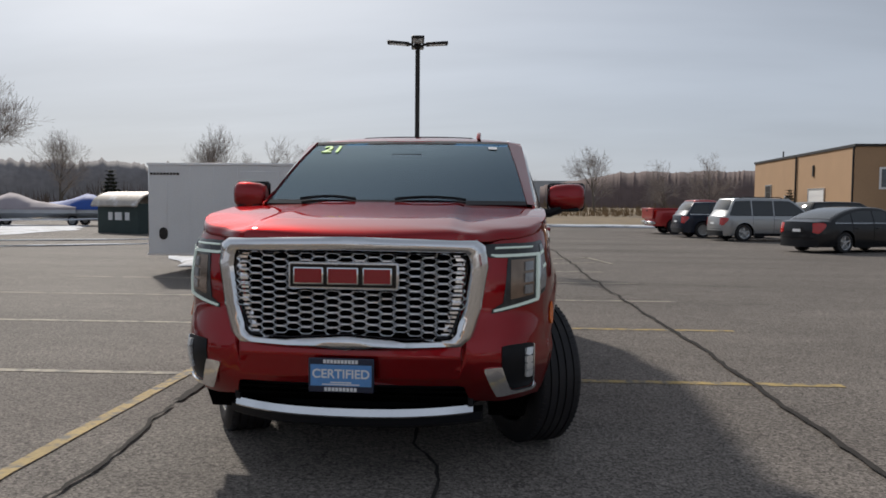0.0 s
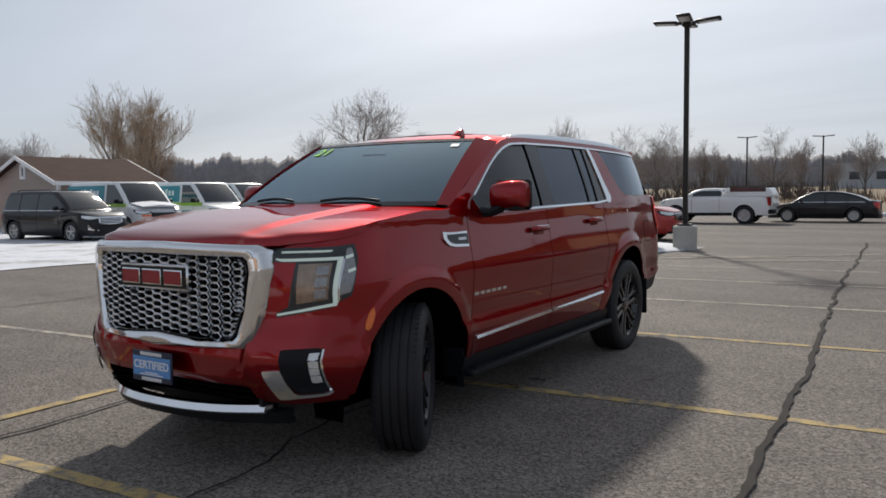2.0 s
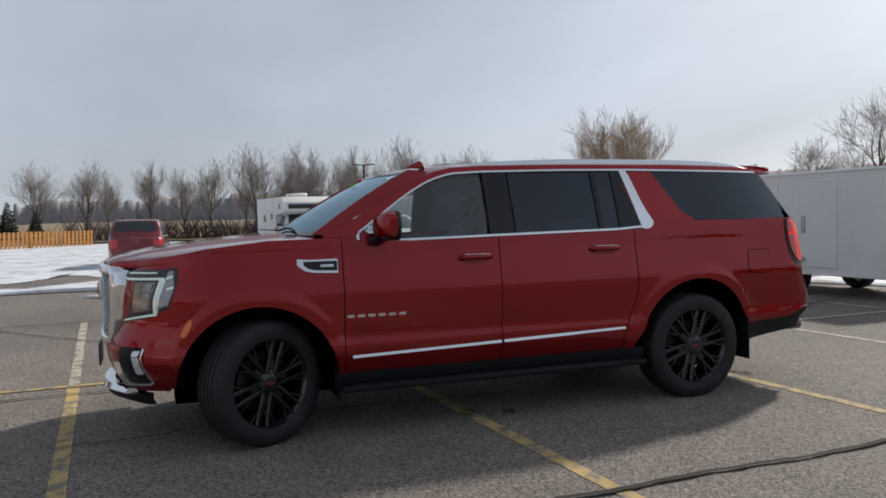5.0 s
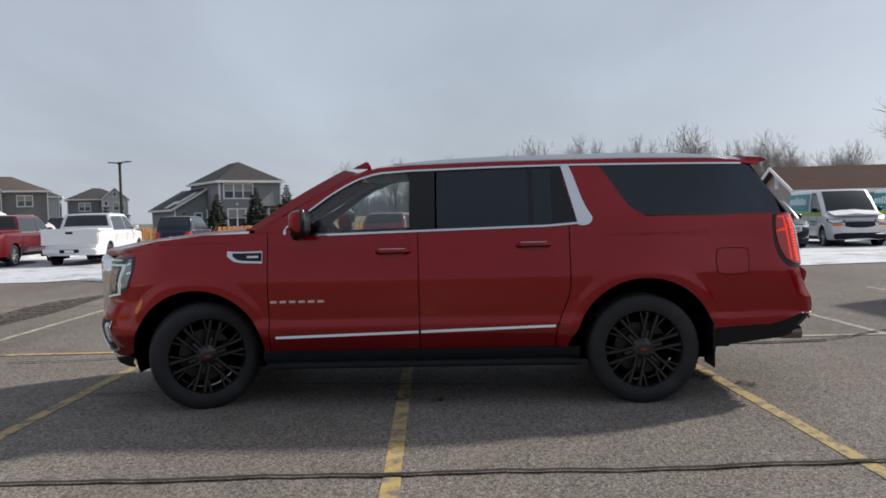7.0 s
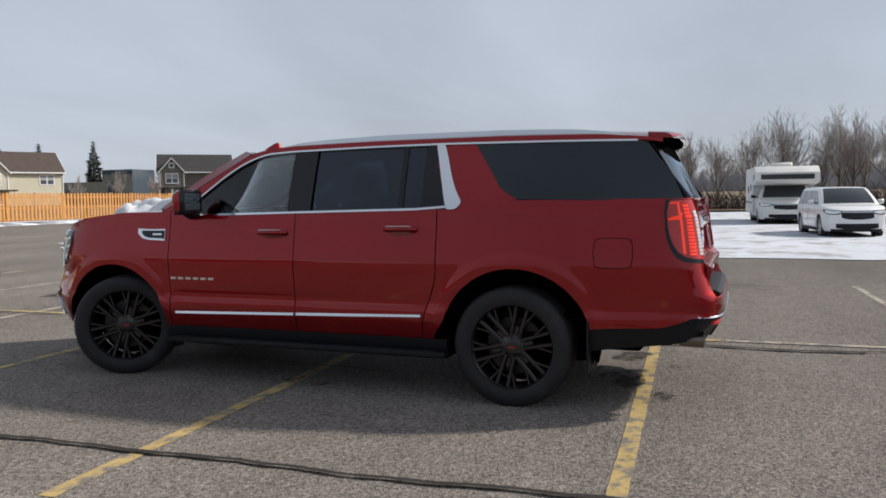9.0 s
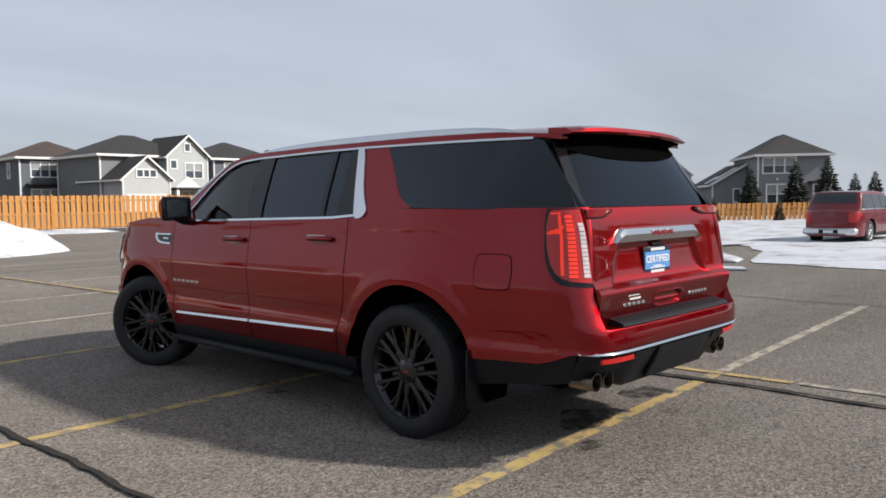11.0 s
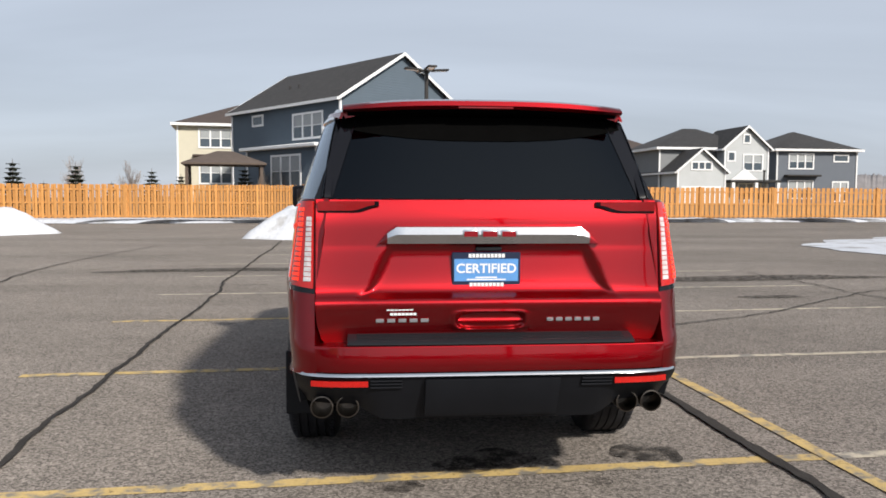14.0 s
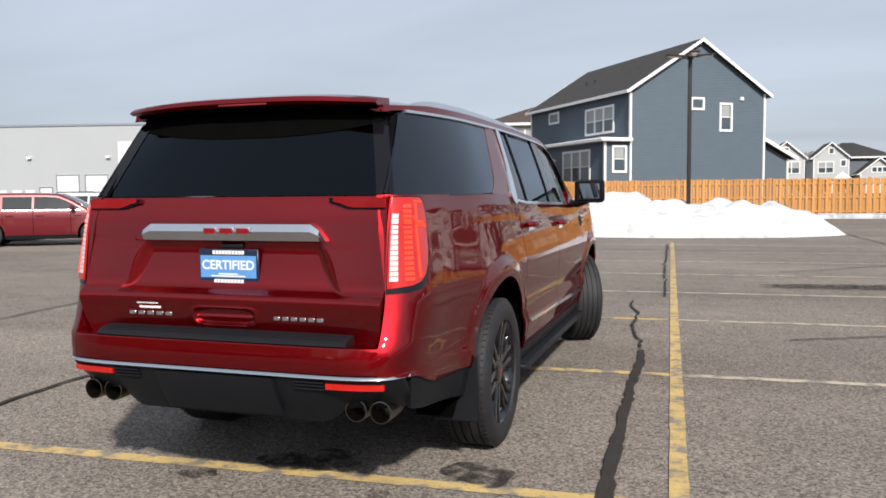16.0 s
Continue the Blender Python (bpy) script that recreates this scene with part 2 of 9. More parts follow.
# ---- mesh building ----
class Mesh:
    """Collects corners and faces, then becomes one mesh object."""

    def __init__(self):
        self.v, self.f = [], []

    def add(self, verts, faces, m=None):
        k = len(self.v)
        self.v += [tuple(m @ Vector(p)) for p in verts] if m else [tuple(p) for p in verts]
        self.f += [tuple(i + k for i in f) for f in faces]
        return self

    def box(self, x0, x1, y0, y1, z0, z1, m=None, c=0.0):
        """A box; c cuts its edges."""
        if not c:
            v = [(x, y, z) for z in (z0, z1) for y in (y0, y1) for x in (x0, x1)]
            return self.add(v, [(0, 2, 3, 1), (4, 5, 7, 6), (0, 1, 5, 4), (1, 3, 7, 5), (3, 2, 6, 7), (2, 0, 4, 6)], m)
        bm = bmesh.new()
        for sx, x in ((1, x0), (-1, x1)):
            for sy, y in ((1, y0), (-1, y1)):
                for sz, z in ((1, z0), (-1, z1)):
                    bm.verts.new((x + sx * c, y + sy * c, z))
                    bm.verts.new((x + sx * c, y, z + sz * c))
                    bm.verts.new((x, y + sy * c, z + sz * c))
        bmesh.ops.convex_hull(bm, input=bm.verts)
        bmesh.ops.dissolve_limit(bm, angle_limit=0.02, verts=bm.verts, edges=bm.edges)
        bm.verts.index_update()
        self.add([p.co for p in bm.verts], [[p.index for p in f.verts] for f in bm.faces], m)
        bm.free()
        return self

    def grid(self, rows, wrap=False, flip=False):
        """A sheet of quads through rows of points; wrap closes each row."""
        n, w = len(rows), len(rows[0])
        k = len(self.v)
        self.v += [tuple(p) for r in rows for p in r]
        for i in range(n - 1):
            for j in range(w if wrap else w - 1):
                q = (k + i * w + j, k + i * w + (j + 1) % w, k + (i + 1) * w + (j + 1) % w, k + (i + 1) * w + j)
                self.f.append(q[::-1] if flip else q)
        return self

    def slab(self, outer, inner):
        """Two facing sheets of the same size joined round the rim."""
        n, w = len(outer), len(outer[0])
        k = len(self.v)
        self.grid(outer)
        k2 = len(self.v)
        self.grid(inner, flip=True)
        rim = [(0, j) for j in range(w)] + [(i, w - 1) for i in range(1, n)] + [(n - 1, j) for j in range(w - 2, -1, -1)] + [(i, 0) for i in range(n - 2, 0, -1)]
        for (a, b), (c, d) in zip(rim, rim[1:] + rim[:1]):
            p, q = a * w + b, c * w + d
            self.f.append((k + q, k + p, k2 + p, k2 + q))
        return self

    def tube(self, pts, radii, n=6, caps=True):
        """A round tube through points with a radius at each."""
        pts = [Vector(p) for p in pts]
        if not hasattr(radii, "__len__"):
            radii = [radii] * len(pts)
        k = len(self.v)
        for i, p in enumerate(pts):
            d = (pts[min(i + 1, len(pts) - 1)] - pts[max(i - 1, 0)]).normalized()
            a = d.cross(Vector((0, 0, 1)) if abs(d.z) < 0.9 else Vector((1, 0, 0))).normalized()
            b = d.cross(a)
            self.v += [tuple(p + (a * math.cos(t) + b * math.sin(t)) * radii[i]) for t in (2 * math.pi * j / n for j in range(n))]
        for i in range(len(pts) - 1):
            for j in range(n):
                self.f.append((k + i * n + j, k + i * n + (j + 1) % n, k + (i + 1) * n + (j + 1) % n, k + (i + 1) * n + j))
        if caps:
            self.f.append(tuple(range(k + n - 1, k - 1, -1)))
            self.f.append(tuple(k + (len(pts) - 1) * n + j for j in range(n)))
        return self

    def lathe(self, profile, n=48, m=None):
        """A turned shape about the x axis: profile of (x, radius)."""
        k = len(self.v)
        for x, r in profile:
            for j in range(n):
                p = Vector((x, r * math.cos(2 * math.pi * j / n), r * math.sin(2 * math.pi * j / n)))
                self.v.append(tuple(m @ p) if m else tuple(p))
        for i in range(len(profile) - 1):
            for j in range(n):
                self.f.append((k + i * n + j, k + i * n + (j + 1) % n, k + (i + 1) * n + (j + 1) % n, k + (i + 1) * n + j))
        return self

    def prism(self, poly, axis, a, b, m=None):
        """A flat outline pushed along an axis from a to b; the outline is given in the other two axes in order."""
        def at(p, h):
            return {"x": (h, p[0], p[1]), "y": (p[0], h, p[1]), "z": (p[0], p[1], h)}[axis]
        n = len(poly)
        v = [at(p, a) for p in poly] + [at(p, b) for p in poly]
        f = [tuple(range(n)), tuple(range(2 * n - 1, n - 1, -1))] + [(i, i + n, (i + 1) % n + n, (i + 1) % n) for i in range(n)]
        return self.add(v, f, m)

    def ob(self, name, mat, parent=None, label="", sharp=38, bevel=0.0, fix=True, smooth=True):
        me = bpy.data.meshes.new(name)
        me.from_pydata(self.v, [], self.f)
        if fix or bevel:
            bm = bmesh.new()
            bm.from_mesh(me)
            if bevel:
                bmesh.ops.remove_doubles(bm, verts=bm.verts, dist=1e-5)
                edges = [e for e in bm.edges if len(e.link_faces) == 2 and e.calc_face_angle(0) > 0.6]
                bmesh.ops.bevel(bm, geom=edges, offset=bevel, segments=2, affect="EDGES", profile=0.6)
            bmesh.ops.recalc_face_normals(bm, faces=bm.faces)
            bm.to_mesh(me)
            bm.free()
        me.materials.append(mat)
        if smooth:
            me.polygons.foreach_set("use_smooth", [True] * len(me.polygons))
            me.set_sharp_from_angle(angle=radians(sharp))
        o = new(name, me)
        o.parent = parent
        if label:
            o["label"] = label
        return o


def thing(name, label, category, m=None, group="", kind=""):
    o = new(name)
    o.empty_display_size = 0.2
    if m is not None:
        o.matrix_world = m
    return tagged(o, label, category, group, kind)


def lerp(a, b, t):
    return a + (b - a) * t


def curve1(pts, x):
    """A value on the line through (x, value) pairs."""
    if x <= pts[0][0]:
        return pts[0][1]
    for (a, p), (b, q) in zip(pts, pts[1:]):
        if x <= b:
            return p + (q - p) * (x - a) / (b - a)
    return pts[-1][1]


def ease(a, b, x):
    t = min(max((x - a) / (b - a), 0.0), 1.0)
    return t * t * (3 - 2 * t)


def steps(a, b, n):
    return [a + (b - a) * i / n for i in range(n + 1)]


def lettering(text, size, mat, m, parent, name="lettering", depth=0.0015, bold=0.0):
    """A raised word in the built-in letters, centred on its pose."""
    cu = bpy.data.curves.new(name, "FONT")
    cu.body, cu.size, cu.extrude, cu.offset = text, size, depth, bold
    cu.align_x, cu.align_y = "CENTER", "CENTER"
    cu.materials.append(mat)
    o = new(name, cu)
    o.parent = parent
    o.matrix_basis = m
    return o


# ---- ground: one sheet of worn asphalt to the horizon ----
GRID = 3.0


def bay(u, v):
    """A place of the car park: u along the bay lines, v across them."""
    a = radians(GRID)
    return (u * math.cos(a) - v * math.sin(a), u * math.sin(a) + v * math.cos(a))


def asphalt():
    m = shade("asphalt", (0.178, 0.159, 0.143), 0.72, 0, 0.16, 0.35, 3.0, spec=0.06, matte=True)
    nt = m.node_tree
    N, L = nt.nodes.new, nt.links.new
    b = nt.nodes["Principled BSDF"]
    base = b.inputs["Base Color"].links[0].from_socket
    tc = N("ShaderNodeTexCoord")
    # stones: pale and dark chips in the binder
    vor = N("ShaderNodeTexVoronoi")
    vor.inputs["Scale"].default_value = 85.0
    L(tc.outputs["Object"], vor.inputs[0])
    hsv = N("ShaderNodeSeparateColor")
    L(vor.outputs["Color"], hsv.inputs[0])
    chips = N("ShaderNodeMapRange")
    chips.inputs[1].default_value, chips.inputs[2].default_value = 0.0, 1.0
    chips.inputs[3].default_value, chips.inputs[4].default_value = 0.45, 1.6
    L(hsv.outputs[0], chips.inputs[0])
    big = N("ShaderNodeTexNoise")
    big.inputs["Scale"].default_value, big.inputs["Detail"].default_value = 28.0, 6.0
    L(tc.outputs["Object"], big.inputs[0])
    bigr = N("ShaderNodeMapRange")
    bigr.inputs[1].default_value, bigr.inputs[2].default_value = 0.3, 0.7
    bigr.inputs[3].default_value, bigr.inputs[4].default_value = 0.78, 1.22
    L(big.outputs[0], bigr.inputs[0])
    # long drag stains along the lanes
    mp = N("ShaderNodeMapping")
    mp.inputs["Rotation"].default_value = (0, 0, 0.5)
    mp.inputs["Scale"].default_value = (0.10, 0.5, 1)
    L(tc.outputs["Object"], mp.inputs[0])
    st = N("ShaderNodeTexNoise")
    st.inputs["Scale"].default_value, st.inputs["Detail"].default_value = 1.0, 7.0
    L(mp.outputs[0], st.inputs[0])
    str_ = N("ShaderNodeMapRange")
    str_.inputs[1].default_value, str_.inputs[2].default_value = 0.35, 0.68
    str_.inputs[3].default_value, str_.inputs[4].default_value = 1.10, 0.80
    L(st.outputs[0], str_.inputs[0])
    m1, m2 = N("ShaderNodeMath"), N("ShaderNodeMath")
    m1.operation = m2.operation = "MULTIPLY"
    L(chips.outputs[0], m1.inputs[0])
    L(bigr.outputs[0], m1.inputs[1])
    L(m1.outputs[0], m2.inputs[0])
    L(str_.outputs[0], m2.inputs[1])
    sc = N("ShaderNodeVectorMath")
    sc.operation = "SCALE"
    L(base, sc.inputs[0])
    L(m2.outputs[0], sc.inputs[3])
    L(sc.outputs[0], b.inputs["Base Color"])
    bp = N("ShaderNodeBump")
    bp.inputs["Strength"].default_value, bp.inputs["Distance"].default_value = 0.7, 0.006
    L(vor.outputs["Distance"], bp.inputs["Height"])
    L(bp.outputs[0], b.inputs["Normal"])
    return m


ASPHALT = asphalt()
YELLOW = shade("worn_yellow_paint", (0.44, 0.325, 0.14), 0.75, 0, 0.2, 3, 40, spec=0.15, matte=True, second=(0.17, 0.16, 0.145), at=0.475, amount=0.95, stain_scale=7)
WHITELINE = shade("worn_pale_paint", (0.42, 0.375, 0.30), 0.75, 0, 0.2, 3, 40, spec=0.15, matte=True, second=(0.18, 0.17, 0.155), at=0.47, amount=0.95, stain_scale=6)
TAR = shade("crack_sealant", (0.042, 0.039, 0.037), 0.85, 0, 0.3, 5, 60, spec=0.06, bump=0.3, bump_scale=40)
OIL = shade("oil_stain", (0.045, 0.041, 0.038), 0.95, 0, 0.3, 6, 60, spec=0.05)


def patchy(m, scale, low, high):
    """Lets the ground show through a thin stain in small gaps."""
    nt = m.node_tree
    N, L = nt.nodes.new, nt.links.new
    tc, n, r, tr, mix = (N("ShaderNode" + k) for k in ("TexCoord", "TexNoise", "MapRange", "BsdfTransparent", "MixShader"))
    n.inputs["Scale"].default_value, n.inputs["Detail"].default_value = scale, 8.0
    n.inputs["Roughness"].default_value = 0.75
    r.inputs[1].default_value, r.inputs[2].default_value = low, high
    L(tc.outputs["Object"], n.inputs[0])
    L(n.outputs[0], r.inputs[0])
    L(r.outputs[0], mix.inputs[0])
    L(tr.outputs[0], mix.inputs[1])
    L(nt.nodes["Principled BSDF"].outputs[0], mix.inputs[2])
    L(mix.outputs[0], nt.nodes["Material Output"].inputs[0])


patchy(OIL, 9.0, 0.40, 0.62)
patchy(YELLOW, 14.0, 0.24, 0.42)
patchy(WHITELINE, 12.0, 0.22, 0.40)
SNOW = shade("old_snow", (0.58, 0.60, 0.64), 0.8, 0, 0.14, 1.2, 9, bump=1.0, bump_scale=4.0, second=(0.36, 0.35, 0.34), at=0.54, amount=0.7, stain_scale=1.6)
TRODDEN = shade("trodden_snow", (0.50, 0.525, 0.575), 0.8, 0, 0.16, 0.5, 6, bump=0.9, bump_scale=4.0, second=(0.25, 0.245, 0.245), at=0.51, amount=0.85, stain_scale=0.9)
WINTERGRASS = shade("winter_grass", (0.17, 0.125, 0.07), 0.95, 0, 0.35, 0.3, 6, second=(0.10, 0.075, 0.05), stain_scale=0.2)

g = Mesh()
xs = sorted(set([-900, -500, -250, -130, -80] + [float(x) for x in range(-60, 61, 6)] + [80, 130, 250, 500, 900]))
g.grid([[(x, y, 0.0) for y in xs] for x in xs])
tagged(g.ob("ground", ASPHALT, fix=False), "pale weathered asphalt car park with fine stone chips", "ground", kind="structure")


def ragged(cx, cy, rx, ry, turn, rough, seed, n=60):
    rnd = random.Random(seed)
    ph = [rnd.uniform(0, 6.28) for _ in range(6)]
    out = []
    for k in range(n):
        a = 2 * math.pi * k / n
        r = 1 + rough * sum(math.sin((i + 2) * a + ph[i]) / (i + 1.5) for i in range(6))
        x, y = rx * r * math.cos(a), ry * r * math.sin(a)
        out.append((cx + x * math.cos(turn) - y * math.sin(turn), cy + x * math.sin(turn) + y * math.cos(turn)))
    return out


def painted(a, b, width, mat, z, seed):
    """A worn painted stripe from a to b, with uneven edges."""
    rnd = random.Random(seed)
    d = (Vector(b) - Vector(a))
    n = max(2, int(d.length / 0.12))
    s = Vector((-d.y, d.x)).normalized() * width / 2
    m = Mesh()
    m.grid([[(*(Vector(a) + d * i / n + s * (1 + rnd.uniform(-0.07, 0.05))), z), (*(Vector(a) + d * i / n - s * (1 + rnd.uniform(-0.07, 0.05))), z)] for i in range(n + 1)])
    return m


for k, v in enumerate([-16.5, -13.8, -11.1, -8.4, -5.7, -3.13, -0.30, 2.44, 5.18, 7.9, 10.4]):
    u0, u1 = (-7.2, 3.35) if v < 9 else (-1.9, 3.1)
    mat = YELLOW if -4 < v < 3 else WHITELINE
    if -4 < v < 3:
        o = painted(bay(-1.9, v), bay(u1, v), 0.105, YELLOW, 0.004, k).ob("bay_line", YELLOW, fix=False)
        tagged(o, "worn yellow painted bay line on asphalt", "road marking", "bay lines", "structure")
        o = painted(bay(u0, v), bay(-1.96, v), 0.10, WHITELINE, 0.004, k + 50).ob("bay_line", WHITELINE, fix=False)
    else:
        o = painted(bay(u0, v), bay(u1, v), 0.10, WHITELINE, 0.004, k).ob("bay_line", WHITELINE, fix=False)
    tagged(o, "worn pale painted bay line on asphalt", "road marking", "bay lines", "structure")
o = painted((-2.03, 2.95), (-1.27, -17.6), 0.095, YELLOW, 0.008, 90).ob("spine_line", YELLOW, fix=False)
tagged(o, "long worn yellow line between two rows of bays", "road marking", "", "structure")
o = painted((-2.04, 3.0), (-2.3, 10.3), 0.10, WHITELINE, 0.008, 91).ob("spine_line", WHITELINE, fix=False)
tagged(o, "worn pale line between two rows of bays", "road marking", "", "structure")
for k, (a, b) in enumerate((((-3.2, 10.9), (2.6, 15.2)), ((-0.6, 11.6), (2.6, 13.3)), ((-5.0, 10.9), (0.6, 13.2)), ((2.55, 15.2), (3.0, 12.9)), ((-3.3, 12.7), (-0.5, 12.9)))):
    o = painted(a, b, 0.10, WHITELINE, 0.012, 120 + k).ob("hatch_line", WHITELINE, fix=False)
    tagged(o, "worn pale hatching line at the end of the bays", "road marking", "hatching", "structure")


def crack(pts, width, seed, name="sealed_crack", wobble=0.05, z=0.016):
    """A wandering crack filled with tar."""
    width *= 0.58
    rnd = random.Random(seed)
    m, rows = Mesh(), []
    pts = [Vector(p) for p in pts]
    w = 0.0
    for a, b in zip(pts, pts[1:]):
        n = max(2, int((b - a).length / 0.09))
        s = Vector((-(b - a).y, (b - a).x)).normalized()
        for i in range(n):
            w = w * 0.85 + rnd.uniform(-1, 1) * wobble * 0.5
            p = a + (b - a) * i / n + s * w
            h = width * rnd.uniform(0.35, 0.62)
            rows.append([(*(p + s * h), z), (*(p - s * h), z)])
    m.grid(rows)
    return tagged(m.ob(name, TAR, fix=False), "dark sealed crack wandering over the asphalt", "crack", "cracks", "structure")


crack([(3.35, -20), (3.20, -16), (2.98, -7), (2.80, -5.8), (2.73, -2.3), (2.67, -0.8), (2.63, 0.4), (2.60, 1.4), (2.50, 2.7), (2.40, 4.4)], 0.075, 1, wobble=0.025)
crack([(2.40, 4.4), (2.33, 5.6), (2.15, 9.0), (2.0, 13.3), (1.72, 19.6)], 0.07, 21, wobble=0.05)
crack([(2.98, -7), (2.6, -6.6), (2.1, -6.7)], 0.05, 22)
crack([(-1.74, 4.2), (-1.66, 3.6), (-1.69, 2.75), (-1.65, 1.7), (-1.63, 0.6), (-1.60, -0.4), (-1.56, -1.4)], 0.125, 2, wobble=0.015)
crack([(-1.54, -1.43), (-1.42, -2.6), (-1.40, -3.6), (-1.22, -4.8)], 0.05, 3, wobble=0.05)
crack([(-1.60, -5.2), (-1.54, -7.6)], 0.05, 4, wobble=0.02)
crack([(-1.52, -7.6), (-1.35, -10.5), (-1.2, -17)], 0.05, 5)
crack([(-1.74, 4.2), (-2.9, 6.0), (-4.5, 10), (-6, 15)], 0.05, 6)
crack([(0.45, -3.2), (0.33, -2.5), (0.22, -2.1), (0.1, -1.5), (0.3, 0.5)], 0.035, 7, wobble=0.05)
crack([(5.7, 0.5), (6.18, -4.4), (6.9, -8.5), (7.09, -11.7), (6.9, -15), (6.67, -17.8)], 0.06, 10, wobble=0.04)
crack([(10.5, -6.0), (8.8, -7.6), (6.9, -8.5)], 0.05, 11)
crack([(-3.4, -9.2), (-4.4, -9.9), (-6.0, -11.5), (-6.9, -15.1)], 0.06, 13)
crack([(-2.9, -2.2), (-4.5, -3.0), (-6.9, -4.9), (-10, -6.5)], 0.05, 14)
crack([(-7.1, 3.5), (-7.33, -0.9), (-6.91, -4.9), (-6.9, -8.5)], 0.06, 16)
crack([(-6.6, -23), (-6.7, -19), (-6.9, -15.1)], 0.06, 15)


def stain(cx, cy, rx, ry, seed, turn=0.0, rough=0.12):
    p = ragged(cx, cy, rx * 1.15, ry * 1.15, turn, rough * 1.6, seed, 36)
    m = Mesh().add([(x, y, 0.012) for x, y in p], [tuple(range(36))])
    return tagged(m.ob("oil_stain", OIL, fix=False), "dark damp oil stain on the asphalt", "stain", "oil stains", "structure")


for k, (x, y, rx, ry) in enumerate(((-1.01, 2.2, 0.17, 0.14), (-0.08, 2.27, 0.24, 0.15), (0.39, 2.62, 0.085, 0.06), (-0.62, 2.62, 0.05, 0.05), (0.72, -0.27, 0.09, 0.05), (0.83, 0.02, 0.07, 0.05), (2.9, -9.5, 2.2, 0.35), (-6.0, -7.2, 3.0, 0.35), (-5.4, -4.6, 0.5, 0.12))):
    stain(x, y, rx, ry, 30 + k, 0.1)


# ---- snow: a thin trodden sheet over the far bays, and ploughed heaps ----
def snow_sheet(name, outline, top, seed, label):
    """A low sheet of snow with a rounded, broken rim."""
    n = len(outline)
    cx, cy = sum(p[0] for p in outline) / n, sum(p[1] for p in outline) / n
    m, rows = Mesh(), []
    for k, h in ((1.0, 0.0), (0.985, 0.45), (0.96, 0.8), (0.90, 1.0), (0.75, 0.95), (0.5, 1.0), (0.25, 0.95), (0.02, 1.0)):
        rows.append([(cx + (x - cx) * k, cy + (y - cy) * k, 0.018 + top * h * (1 + 0.4 * noise.noise((x * k * 0.4, y * k * 0.4, seed)))) for x, y in outline])
    m.grid(rows, wrap=True)
    return tagged(m.ob(name, TRODDEN), label, "snow", kind="structure")


def rough_line(pts, seed, amp=0.5, step=0.7):
    rnd = random.Random(seed)
    out = []
    for (a, b), (c, d) in zip(pts, pts[1:] + pts[:1]):
        n = max(1, int(math.hypot(c - a, d - b) / step))
        for i in range(n):
            x, y = lerp(a, c, i / n), lerp(b, d, i / n)
            out.append((x + amp * noise.noise((x * 0.5, y * 0.5, seed)) * 1.6 + rnd.uniform(-0.1, 0.1) * amp, y + amp * noise.noise((y * 0.5, x * 0.5, seed + 5)) * 1.6))
    return out


snow_sheet("snow_field", rough_line([(-12.9, -10.6), (-15.2, -9.1), (-18.4, -7.9), (-17.2, -6.7), (-16.8, -6.0), (-19.6, -4.7), (-17.4, -3.3), (-13.3, -2.0), (-13.0, 0.0), (-12.9, 3), (-13.3, 8), (-13.6, 12.2), (-15.2, 14.2), (-18.8, 16.5), (-20.5, 23.5), (-21, 30.5), (-25, 38), (-46, 38), (-62, 20), (-62, -28), (-48, -33), (-30, -31), (-24, -24), (-16, -20), (-12.8, -16.8)], 3, 0.4), 0.05, 3.0, "thin trodden snow over the far bays")
snow_sheet("snow_strip", rough_line([(-12.8, -6.0), (-13.1, -4.3), (-13.0, -2.3), (-14.2, -2.6), (-15.6, -3.6), (-14.1, -4.8), (-13.7, -6.4), (-15.2, -6.9), (-13.6, -7.6), (-13.3, -10.2), (-12.6, -9.0), (-13.0, -7.4)], 5, 0.2, 0.4), 0.07, 5.0, "broken strip of ploughed snow on asphalt")
snow_sheet("snow_strip", rough_line([(-10.9, -3.4), (-11.4, -1.2), (-11.8, -1.5), (-11.5, -3.9)], 6, 0.2, 0.4), 0.04, 6.0, "broken strip of ploughed snow on asphalt")
for k, (a, b) in enumerate((((-15.6, 15.7), (-11.3, 18.9)), ((-18.2, 19.2), (-12.8, 22.0)))):
    (x0, y0), (x1, y1) = a, b
    snow_sheet("snow_strip", rough_line([a, (lerp(x0, x1, 0.5), lerp(y0, y1, 0.5) - 0.1), b, (lerp(x0, x1, 0.5) - 0.1, lerp(y0, y1, 0.5) + 0.35)], 17 + k, 0.12, 0.5), 0.035, 17.0 + k, "thin line of snow left by the plough")
snow_sheet("snow_strip", rough_line([(-6.9, 10.0), (-4.4, 10.6), (-2.2, 13.6), (-1.5, 15.4), (-3.8, 17.5), (-7.0, 16.6), (-8.2, 13)], 7, 0.3), 0.06, 7.0, "patch of snow round the trailer and lamp base")
snow_sheet("snow_verge", rough_line([(-16, 44), (2, 47), (18, 47), (30, 55), (20, 52), (0, 50), (-16, 48)], 9, 0.4, 1.0), 0.12, 9.0, "snow left along the far kerb")
snow_sheet("snow_verge", rough_line([(-42.91, -40.62), (-8.95, -38.62), (-2.96, -38.08), (13.02, -37.01), (21.02, -37.12), (25.06, -38.62), (-42.88, -42.02)], 11, 0.5, 1.0), 0.22, 11.0, "snow banked along the wooden fence")


